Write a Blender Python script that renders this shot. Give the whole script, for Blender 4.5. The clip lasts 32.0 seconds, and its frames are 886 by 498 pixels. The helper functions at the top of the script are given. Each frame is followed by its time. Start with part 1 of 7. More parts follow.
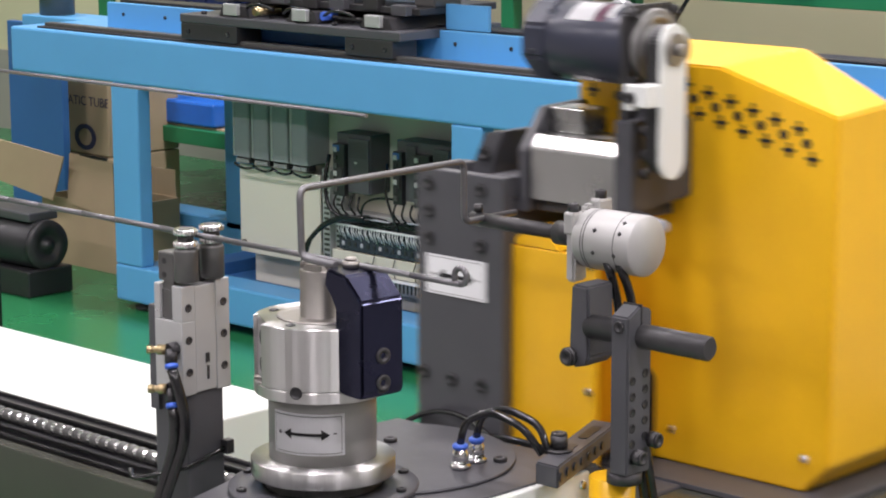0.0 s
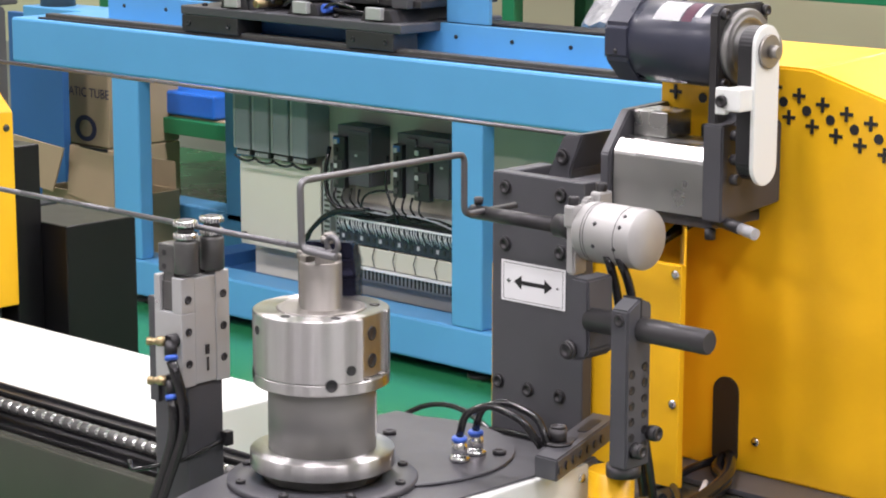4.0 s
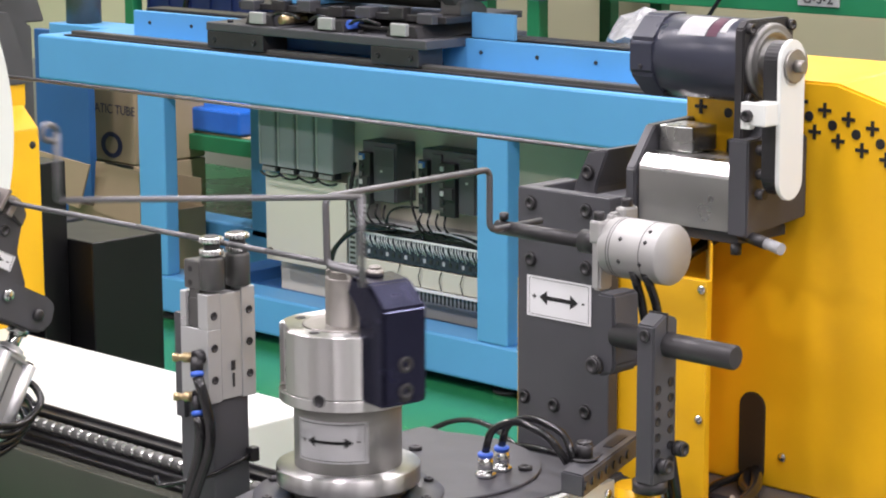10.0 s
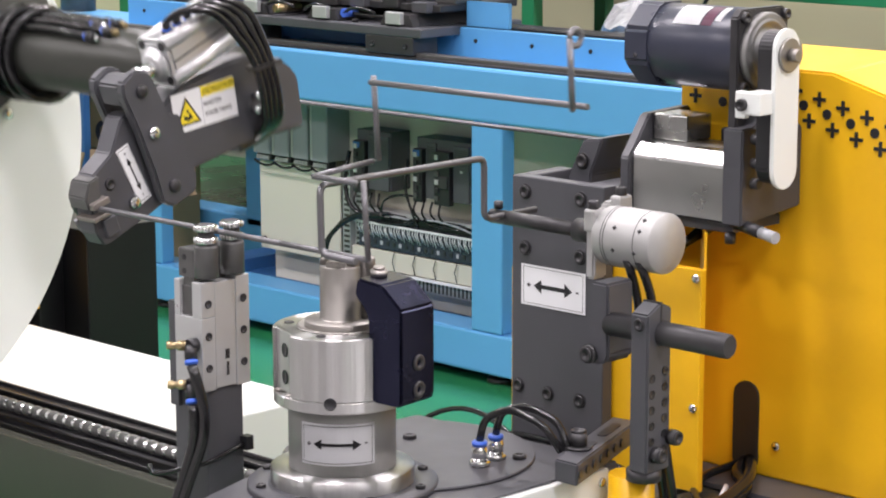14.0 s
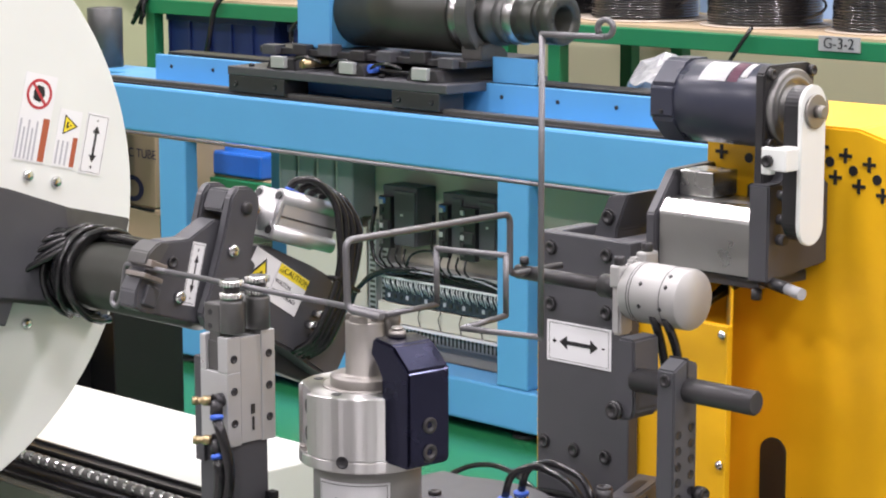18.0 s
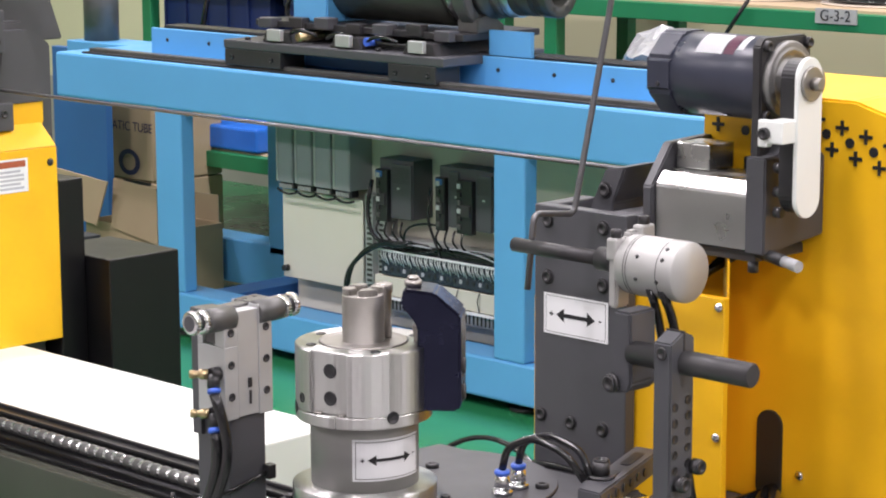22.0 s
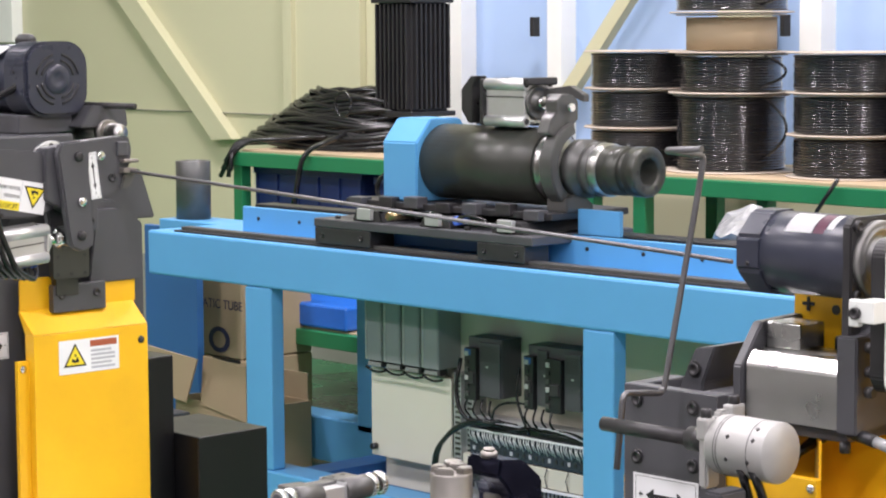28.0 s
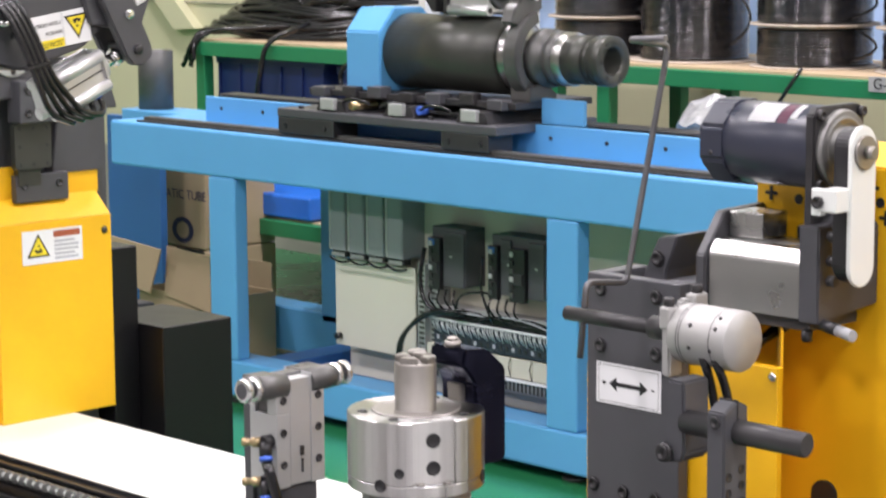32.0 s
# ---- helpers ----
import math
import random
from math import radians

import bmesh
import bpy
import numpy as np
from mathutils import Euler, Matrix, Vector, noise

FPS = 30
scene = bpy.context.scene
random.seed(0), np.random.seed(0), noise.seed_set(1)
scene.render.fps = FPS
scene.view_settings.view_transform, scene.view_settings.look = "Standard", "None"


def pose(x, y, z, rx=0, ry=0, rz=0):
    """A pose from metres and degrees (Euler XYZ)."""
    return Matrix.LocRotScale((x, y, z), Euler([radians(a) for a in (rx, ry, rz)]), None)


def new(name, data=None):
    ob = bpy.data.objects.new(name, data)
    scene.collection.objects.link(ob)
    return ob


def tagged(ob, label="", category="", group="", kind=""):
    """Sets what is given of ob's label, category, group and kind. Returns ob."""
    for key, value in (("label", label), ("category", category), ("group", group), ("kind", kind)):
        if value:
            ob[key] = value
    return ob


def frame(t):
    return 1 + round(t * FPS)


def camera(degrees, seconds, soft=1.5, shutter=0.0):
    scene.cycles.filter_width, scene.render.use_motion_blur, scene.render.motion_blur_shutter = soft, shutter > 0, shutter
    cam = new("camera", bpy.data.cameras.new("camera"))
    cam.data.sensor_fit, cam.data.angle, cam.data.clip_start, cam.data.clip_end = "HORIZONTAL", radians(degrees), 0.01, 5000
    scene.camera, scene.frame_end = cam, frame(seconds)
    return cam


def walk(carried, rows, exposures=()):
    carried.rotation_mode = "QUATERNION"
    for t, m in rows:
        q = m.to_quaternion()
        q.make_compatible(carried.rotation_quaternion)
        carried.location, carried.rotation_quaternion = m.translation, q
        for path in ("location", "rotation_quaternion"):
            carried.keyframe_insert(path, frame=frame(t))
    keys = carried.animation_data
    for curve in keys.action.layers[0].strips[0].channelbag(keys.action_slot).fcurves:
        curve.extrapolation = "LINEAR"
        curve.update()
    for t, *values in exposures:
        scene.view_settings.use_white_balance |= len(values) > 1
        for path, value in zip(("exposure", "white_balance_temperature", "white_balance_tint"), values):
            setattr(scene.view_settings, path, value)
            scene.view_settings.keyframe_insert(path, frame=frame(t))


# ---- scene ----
cam = camera(22.18, 32.0, soft=2.0, shutter=0.5)
EYE = (1.855, -1.757, 1.549)
walk(cam, [
    (0.0, pose(*EYE, 79.154, 0.176, 43.360)),
    (0.5, pose(*EYE, 79.157, 0.060, 43.382)),
    (1.0, pose(*EYE, 79.141, 0.026, 43.387)),
    (1.5, pose(*EYE, 79.116, -0.032, 43.403)),
    (2.0, pose(*EYE, 79.080, -0.032, 43.394)),
    (2.5, pose(*EYE, 79.066, -0.013, 43.402)),
    (3.0, pose(*EYE, 79.015, 0.062, 43.368)),
    (3.5, pose(*EYE, 78.976, -0.018, 43.365)),
    (5.5, pose(*EYE, 79.041, 0.001, 43.520)),
    (6.0, pose(*EYE, 79.090, -0.000, 43.600)),
    (6.5, pose(*EYE, 79.172, -0.070, 43.714)),
    (7.0, pose(*EYE, 79.280, -0.034, 43.855)),
    (7.5, pose(*EYE, 79.395, 0.009, 43.969)),
    (8.0, pose(*EYE, 79.470, 0.028, 44.065)),
    (8.5, pose(*EYE, 79.482, 0.102, 44.096)),
    (9.0, pose(*EYE, 79.457, 0.212, 44.067)),
    (9.5, pose(*EYE, 79.389, 0.231, 44.033)),
    (10.0, pose(*EYE, 79.368, 0.212, 44.012)),
    (10.5, pose(*EYE, 79.340, 0.310, 43.939)),
    (11.0, pose(*EYE, 79.280, 0.224, 43.915)),
    (11.5, pose(*EYE, 79.203, 0.269, 43.864)),
    (12.0, pose(*EYE, 79.147, 0.314, 43.834)),
    (12.5, pose(*EYE, 79.097, 0.188, 43.845)),
    (13.0, pose(*EYE, 79.085, 0.191, 43.847)),
    (13.5, pose(*EYE, 79.075, 0.130, 43.861)),
    (15.5, pose(*EYE, 79.172, 0.079, 43.933)),
    (16.0, pose(*EYE, 80.360, 0.176, 44.010)),
    (16.5, pose(*EYE, 80.889, 0.154, 44.159)),
    (17.0, pose(*EYE, 80.852, 0.096, 44.319)),
    (17.5, pose(*EYE, 80.661, 0.121, 44.441)),
    (18.0, pose(*EYE, 80.488, 0.110, 44.550)),
    (18.5, pose(*EYE, 80.312, 0.145, 44.608)),
    (19.0, pose(*EYE, 80.219, 0.155, 44.632)),
    (19.5, pose(*EYE, 80.133, 0.142, 44.610)),
    (20.0, pose(*EYE, 80.078, 0.202, 44.585)),
    (20.5, pose(*EYE, 80.007, 0.161, 44.558)),
    (21.0, pose(*EYE, 79.936, 0.124, 44.528)),
    (21.5, pose(*EYE, 79.870, 0.138, 44.500)),
    (22.0, pose(*EYE, 79.809, 0.217, 44.447)),
    (22.5, pose(*EYE, 79.682, 0.316, 44.395)),
    (23.0, pose(*EYE, 79.537, 0.376, 44.264)),
    (23.5, pose(*EYE, 79.691, 0.091, 44.230)),
    (24.0, pose(*EYE, 80.939, 0.153, 44.421)),
    (24.5, pose(*EYE, 81.374, 0.323, 44.651)),
    (26.5, pose(*EYE, 81.990, 0.473, 45.385)),
    (27.0, pose(*EYE, 82.099, 0.529, 45.714)),
    (27.5, pose(*EYE, 83.492, 0.350, 46.300)),
    (28.0, pose(*EYE, 84.343, 0.335, 46.701)),
    (28.5, pose(*EYE, 84.760, 0.366, 46.962)),
    (29.0, pose(*EYE, 84.441, 0.433, 47.072)),
    (29.5, pose(*EYE, 84.103, 0.596, 47.049)),
    (30.0, pose(*EYE, 83.779, 0.641, 46.961)),
    (30.5, pose(*EYE, 83.648, 0.602, 46.865)),
    (31.0, pose(*EYE, 83.641, 0.560, 46.786)),
    (31.5, pose(*EYE, 82.964, 0.578, 46.505)),
    (32.0, pose(*EYE, 81.545, 0.323, 45.777)),
], exposures=[(0.0, -0.30, 6350, 21), (1.0, -0.14, 6350, 21), (2.5, -0.10, 6350, 21), (32.0, -0.08, 6350, 21)])

# ---- light ----
world = bpy.data.worlds.new("hall_air")
scene.world = world
world.use_nodes = True
world.node_tree.nodes["Background"].inputs[0].default_value = (0.9, 0.95, 1.0, 1)
world.node_tree.nodes["Background"].inputs[1].default_value = 0.4
scene.view_settings.exposure = 0.0


def unseen_lamp(x, y, z, sx, sy, power):
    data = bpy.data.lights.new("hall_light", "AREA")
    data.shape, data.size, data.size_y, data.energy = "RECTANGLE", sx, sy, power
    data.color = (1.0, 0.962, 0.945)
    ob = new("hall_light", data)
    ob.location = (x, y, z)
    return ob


# unseen lamps added in a grid to streak the steel and servo bevel
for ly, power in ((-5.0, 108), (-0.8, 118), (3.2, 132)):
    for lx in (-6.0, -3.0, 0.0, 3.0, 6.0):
        unseen_lamp(lx, ly, 4.9, 0.6, 0.6, power)

# ---- materials ----


def mat(name, color, rough=0.5, metal=0.0, var=0.08, scale=30.0, bump=0.02, bscale=200.0, spec=0.5, coat=0.0, stretch=None, turned=""):
    """A painted, cast or machined surface with broad stains, fine grain and a slight relief."""
    m = bpy.data.materials.new(name)
    m.use_nodes = True
    nt = m.node_tree
    bsdf = nt.nodes["Principled BSDF"]
    tc = nt.nodes.new("ShaderNodeTexCoord")
    mp = nt.nodes.new("ShaderNodeMapping")
    nt.links.new(tc.outputs["Object"], mp.inputs[0])
    if stretch:
        mp.inputs["Scale"].default_value = stretch
    big = nt.nodes.new("ShaderNodeTexNoise")
    big.inputs["Scale"].default_value = scale * 0.15
    big.inputs["Detail"].default_value = 4
    fine = nt.nodes.new("ShaderNodeTexNoise")
    fine.inputs["Scale"].default_value = scale
    fine.inputs["Detail"].default_value = 6
    nt.links.new(mp.outputs[0], big.inputs["Vector"])
    nt.links.new(mp.outputs[0], fine.inputs["Vector"])
    add = nt.nodes.new("ShaderNodeMath")
    add.operation = "ADD"
    nt.links.new(big.outputs["Fac"], add.inputs[0])
    nt.links.new(fine.outputs["Fac"], add.inputs[1])
    mr = nt.nodes.new("ShaderNodeMapRange")
    mr.inputs["From Min"].default_value, mr.inputs["From Max"].default_value = 0.6, 1.4
    mr.inputs["To Min"].default_value, mr.inputs["To Max"].default_value = 1 - var, 1 + var
    nt.links.new(add.outputs[0], mr.inputs["Value"])
    hsv = nt.nodes.new("ShaderNodeHueSaturation")
    hsv.inputs["Color"].default_value = (*color, 1)
    nt.links.new(mr.outputs[0], hsv.inputs["Value"])
    nt.links.new(hsv.outputs[0], bsdf.inputs["Base Color"])
    rr = nt.nodes.new("ShaderNodeMapRange")
    rr.inputs["From Min"].default_value, rr.inputs["From Max"].default_value = 0.6, 1.4
    rr.inputs["To Min"].default_value, rr.inputs["To Max"].default_value = max(0.03, rough - 0.08), min(1, rough + 0.08)
    nt.links.new(add.outputs[0], rr.inputs["Value"])
    nt.links.new(rr.outputs[0], bsdf.inputs["Roughness"])
    bsdf.inputs["Metallic"].default_value = metal
    bsdf.inputs["Specular IOR Level"].default_value = spec
    bsdf.inputs["Coat Weight"].default_value = coat
    if turned:
        # fine turning marks round the upright axis spread the reflections along it
        tg = nt.nodes.new("ShaderNodeTangent")
        tg.direction_type, tg.axis = "RADIAL", turned
        nt.links.new(tg.outputs[0], bsdf.inputs["Tangent"])
        bsdf.inputs["Anisotropic"].default_value = 0.95
        bsdf.inputs["Anisotropic Rotation"].default_value = 0.25
    if bump:
        grain = nt.nodes.new("ShaderNodeTexNoise")
        grain.inputs["Scale"].default_value = bscale
        nt.links.new(mp.outputs[0], grain.inputs["Vector"])
        bp = nt.nodes.new("ShaderNodeBump")
        bp.inputs["Strength"].default_value = bump
        bp.inputs["Distance"].default_value = 0.002
        nt.links.new(grain.outputs["Fac"], bp.inputs["Height"])
        nt.links.new(bp.outputs[0], bsdf.inputs["Normal"])
    return m


BLUE = mat("light_blue_paint", (0.105, 0.365, 0.68), 0.38, var=0.05, scale=6)
BLUE_DARK = mat("deep_and_shaded_blue", (0.03, 0.12, 0.32), 0.45, var=0.08, scale=6)
YELLOW = mat("yellow_powder_paint", (0.88, 0.49, 0.008), 0.36, var=0.10, scale=9, bump=0.05, bscale=900)
CREAM = mat("cream_paint", (0.74, 0.77, 0.74), 0.4, var=0.03, scale=8)
WHITE = mat("white_paint", (0.82, 0.83, 0.80), 0.4, var=0.03, scale=10)
GREY = mat("dark_grey_paint", (0.066, 0.067, 0.075), 0.42, var=0.1, scale=20, bump=0.04, bscale=700)
GREY_MID = mat("mid_grey_oxide_steel", (0.10, 0.10, 0.098), 0.38, metal=0.35, var=0.18, scale=35)
OXIDE = mat("black_oxide_steel", (0.040, 0.039, 0.041), 0.42, metal=0.3, var=0.25, scale=50)
ARM_BLACK = mat("blued_tool_steel", (0.024, 0.026, 0.052), 0.24, metal=0.9, var=0.16, scale=40)
MATT_BLACK = mat("matt_black_paint", (0.004, 0.004, 0.005), 0.38, var=0.25, scale=7, spec=0.35)
PLATE_RED = mat("dark_plum_ink", (0.16, 0.05, 0.09), 0.45, var=0.05, bump=0)
BLACK = mat("black_plastic", (0.018, 0.018, 0.02), 0.4, var=0.12, scale=30)
NAVY = mat("navy_motor_enamel", (0.032, 0.036, 0.055), 0.3, var=0.08, scale=40, bump=0.06, bscale=900)
# upright colour streaks (var, stretch) paint in part of the ring's reflections
STEEL = mat("bright_steel_painted_streaks", (0.52, 0.52, 0.51), 0.34, metal=1.0, var=0.14, scale=110, bump=0.30, bscale=150, stretch=(1, 1, 0.006), turned="Z")
STEEL_X = mat("turned_bright_steel_bar", (0.52, 0.52, 0.51), 0.34, metal=1.0, var=0.12, scale=90, bump=0.10, bscale=120, stretch=(0.02, 1, 1), turned="X")
STEEL_DULL = mat("ground_die_steel", (0.30, 0.285, 0.265), 0.42, metal=0.85, var=0.08, scale=60, bump=0.03, bscale=90)
SATIN = mat("satin_grey_steel", (0.26, 0.258, 0.25), 0.5, metal=0.6, var=0.05, scale=30, bump=0.02, bscale=120)
ALU = mat("anodised_aluminium", (0.50, 0.51, 0.51), 0.40, metal=0.45, var=0.04, scale=50)
ALU_CAST = mat("cast_aluminium", (0.43, 0.43, 0.42), 0.5, metal=0.45, var=0.06, scale=60, bump=0.12, bscale=600)
SERVO = mat("bare_servo_aluminium", (0.50, 0.505, 0.49), 0.30, metal=0.95, var=0.07, scale=18, bump=0.015, bscale=60)
CHROME = mat("chrome", (0.75, 0.75, 0.76), 0.12, metal=1.0, var=0.04)
BRASS = mat("brass", (0.42, 0.33, 0.19), 0.3, metal=1.0, var=0.1)
WIRE = mat("drawn_steel_wire", (0.17, 0.17, 0.178), 0.42, metal=0.7, var=0.12, scale=60)
HOSE = mat("black_hose", (0.012, 0.012, 0.013), 0.2, var=0.1)
PAPER = mat("white_label", (0.80, 0.81, 0.82), 0.45, var=0.02, bump=0)
INK = mat("black_ink", (0.012, 0.012, 0.014), 0.5, var=0.05, bump=0)
SIGNAL_YELLOW = mat("signal_yellow_ink", (0.85, 0.68, 0.03), 0.45, var=0.02, bump=0)
SIGNAL_ORANGE = mat("signal_orange_ink", (0.40, 0.10, 0.045), 0.45, var=0.04, bump=0)
SIGNAL_RED = mat("signal_red_ink", (0.48, 0.04, 0.05), 0.45, var=0.04, bump=0)
PALE_INK = mat("pale_grey_ink", (0.45, 0.46, 0.5), 0.5, var=0.05, bump=0)
BLUE_RING = mat("blue_plastic_ring", (0.05, 0.14, 0.62), 0.35, var=0.05, bump=0)
FLOOR_GREEN = mat("green_epoxy_floor", (0.018, 0.18, 0.065), 0.25, var=0.1, scale=3, bump=0.03, bscale=40)
SHELF_GREEN = mat("green_shelf_paint", (0.012, 0.19, 0.075), 0.4, var=0.06, scale=8)
WALL = mat("cream_wall_panel", (0.57, 0.56, 0.37), 0.55, var=0.03, scale=2)
HALL = mat("grey_green_unseen_wall", (0.24, 0.25, 0.23), 0.6, var=0.05, scale=2)
GREY_SHEET = mat("pale_grey_floor_sheet", (0.30, 0.29, 0.285), 0.5, var=0.10, scale=3, bump=0.05, bscale=30)
CONCRETE = mat("grey_wall_base", (0.30, 0.30, 0.26), 0.7, var=0.06, scale=4)
CARD = mat("brown_cardboard", (0.42, 0.32, 0.20), 0.8, var=0.06, scale=12)
PLY = mat("raw_plywood", (0.50, 0.38, 0.24), 0.7, var=0.12, scale=12, stretch=(1, 6, 1))
SPOOL_WIRE = mat("wound_black_cable", (0.013, 0.013, 0.015), 0.15, var=0.3, scale=60, bump=0.12, bscale=150, stretch=(1, 1, 0.8), coat=0.35)
CREAM_STEEL = mat("cream_cabinet_steel", (0.62, 0.60, 0.50), 0.45, var=0.03, scale=6)
OLIVE = mat("dark_olive_steel", (0.075, 0.078, 0.062), 0.24, metal=0.35, var=0.2, scale=4)
GREEN_GREY = mat("grey_green_coated_steel", (0.052, 0.054, 0.047), 0.36, metal=0.3, var=0.1)
WINDOW = mat("blue_white_window_film", (0.42, 0.58, 0.86), 0.3, var=0.04, scale=1, bump=0)
JAW = mat("worn_jaw_steel", (0.24, 0.215, 0.195), 0.42, metal=0.5, var=0.2)
SIGN_GREY = mat("faded_sign_board", (0.36, 0.37, 0.36), 0.5, var=0.06)
PRINT_NAVY = mat("navy_print", (0.028, 0.03, 0.075), 0.7, var=0.1, bump=0)
MODULE = mat("pale_grey_plastic", (0.27, 0.29, 0.30), 0.5, var=0.05)
SILVER = mat("bright_extruded_aluminium", (0.62, 0.625, 0.63), 0.36, metal=0.65, var=0.05)
FLANGE_BOARD = mat("grey_board", (0.50, 0.43, 0.35), 0.7, var=0.12, scale=12)
CRATE_BLUE = mat("navy_blue_plastic", (0.012, 0.028, 0.115), 0.4, var=0.1)
CLEAR_BAG = mat("crumpled_clear_film", (0.35, 0.36, 0.37), 0.15, var=0.3, scale=30, bump=0.8, bscale=60)

# ---- mesh helpers ----
ORG = {}


def thing(name, base, label, category, group="", kind=""):
    ob = new(name)
    ob.location = base
    ob.empty_display_size = 0.05
    ORG[ob.name] = Vector(base)
    return tagged(ob, label, category, group, kind)


def part(name, geo, material, parent=None, label="", pivot=None):
    """Links a bmesh (or several), given in place, as one mesh under parent, with its origin at pivot or at the parent's."""
    bm = geo if isinstance(geo, bmesh.types.BMesh) else join(*geo)
    org = ORG[parent.name] if parent else Vector((0, 0, 0))
    piv = Vector(pivot) if pivot else org
    bmesh.ops.translate(bm, verts=bm.verts, vec=-piv)
    me = bpy.data.meshes.new(name)
    bm.to_mesh(me)
    bm.free()
    me.materials.append(material)
    ob = new(name, me)
    if parent:
        ob.parent = parent
    ob.location = piv - org
    ORG[ob.name] = piv
    return tagged(ob, label)


def solid(name, geo, material, label, category, group="", kind="", base=None):
    """A thing of one mesh."""
    bm = geo if isinstance(geo, bmesh.types.BMesh) else join(*geo)
    if base is None:
        zs = [v.co.z for v in bm.verts]
        base = (sum(v.co.x for v in bm.verts) / len(bm.verts), sum(v.co.y for v in bm.verts) / len(bm.verts), min(zs))
    return tagged(part(name, bm, material, None, "", base), label, category, group, kind)


def join(*bms):
    out = bmesh.new()
    for b in bms:
        me = bpy.data.meshes.new("tmp")
        b.to_mesh(me)
        b.free()
        out.from_mesh(me)
        bpy.data.meshes.remove(me)
    return out


def smooth(bm, on=True):
    for f in bm.faces:
        f.smooth = on
    return bm


def box(x0, x1, y0, y1, z0, z1, bev=0.002):
    bm = bmesh.new()
    bmesh.ops.create_cube(bm, size=1)
    bmesh.ops.scale(bm, vec=(x1 - x0, y1 - y0, z1 - z0), verts=bm.verts)
    bmesh.ops.translate(bm, vec=((x0 + x1) / 2, (y0 + y1) / 2, (z0 + z1) / 2), verts=bm.verts)
    if bev:
        b = min(bev, 0.3 * min(x1 - x0, y1 - y0, z1 - z0))
        bmesh.ops.bevel(bm, geom=bm.edges[:], offset=b, segments=2, affect="EDGES", profile=0.5)
    return bm


def frame_to(axis):
    a = Vector(axis).normalized()
    return a.to_track_quat("Z", "Y").to_matrix().to_4x4()


def cyl(p0, p1, r, r2=None, seg=32, bev=0.001):
    p0, p1 = Vector(p0), Vector(p1)
    d = p1 - p0
    bm = bmesh.new()
    bmesh.ops.create_cone(bm, cap_ends=True, segments=seg, radius1=r, radius2=r if r2 is None else r2, depth=d.length)
    caps = [e for e in bm.edges if abs(e.verts[0].co.z - e.verts[1].co.z) < 1e-6]
    if bev:
        bmesh.ops.bevel(bm, geom=caps, offset=min(bev, d.length * 0.3, r * 0.3), segments=2, affect="EDGES")
    for f in bm.faces:
        f.smooth = len(f.verts) <= 4
    m = Matrix.Translation((p0 + p1) / 2) @ frame_to(d)
    bmesh.ops.transform(bm, matrix=m, verts=bm.verts)
    return bm


def lathe(p0, axis, profile, seg=40):
    """Turned body: profile of (radius, height) along axis from p0."""
    bm = bmesh.new()
    rings = []
    for r, h in profile:
        if r < 1e-6:
            rings.append([bm.verts.new((0, 0, h))])
        else:
            rings.append([bm.verts.new((r * math.cos(2 * math.pi * k / seg), r * math.sin(2 * math.pi * k / seg), h)) for k in range(seg)])
    for a, b in zip(rings, rings[1:]):
        for k in range(seg):
            j = (k + 1) % seg
            if len(a) == 1 and len(b) == 1:
                continue
            if len(a) == 1:
                bm.faces.new((a[0], b[j], b[k]))
            elif len(b) == 1:
                bm.faces.new((a[k], a[j], b[0]))
            else:
                bm.faces.new((a[k], a[j], b[j], b[k]))
    for end in (rings[0], rings[-1]):
        if len(end) > 1:
            bm.faces.new(end)
    for f in bm.faces:
        f.smooth = len(f.verts) <= 4
    sharp = [e for e in bm.edges if len(e.link_faces) == 2 and e.calc_face_angle(0) > 0.46]
    for ed in sharp:
        ed.smooth = False
    bmesh.ops.recalc_face_normals(bm, faces=bm.faces)
    bmesh.ops.transform(bm, matrix=Matrix.Translation(p0) @ frame_to(axis), verts=bm.verts)
    return bm


def tube(points, r, seg=10, closed_ends=True, rad=0.0, steps=5):
    """A round bar or hose along points; rad rounds its corners."""
    pts = [Vector(p) for p in points]
    if rad:
        out = [pts[0]]
        for a, b, c in zip(pts, pts[1:], pts[2:]):
            u, w = (a - b), (c - b)
            k = min(rad, u.length * 0.45, w.length * 0.45)
            p, q = b + u.normalized() * k, b + w.normalized() * k
            for s in range(steps + 1):
                f = s / steps
                out.append(p * (1 - f) ** 2 + b * 2 * f * (1 - f) + q * f * f)
        out.append(pts[-1])
        pts = out
    bm = bmesh.new()
    rings, prev = [], None
    for i, p in enumerate(pts):
        d = (pts[min(i + 1, len(pts) - 1)] - pts[max(i - 1, 0)]).normalized()
        if prev is None:
            n = d.orthogonal().normalized()
        else:
            n = (prev - d * prev.dot(d)).normalized()
        prev = n
        b = d.cross(n)
        rings.append([bm.verts.new(p + (n * math.cos(2 * math.pi * k / seg) + b * math.sin(2 * math.pi * k / seg)) * r) for k in range(seg)])
    for a, b in zip(rings, rings[1:]):
        for k in range(seg):
            bm.faces.new((a[k], a[(k + 1) % seg], b[(k + 1) % seg], b[k]))
    if closed_ends:
        bm.faces.new(rings[0][::-1])
        bm.faces.new(rings[-1])
    for f in bm.faces:
        f.smooth = len(f.verts) == 4
    return bm


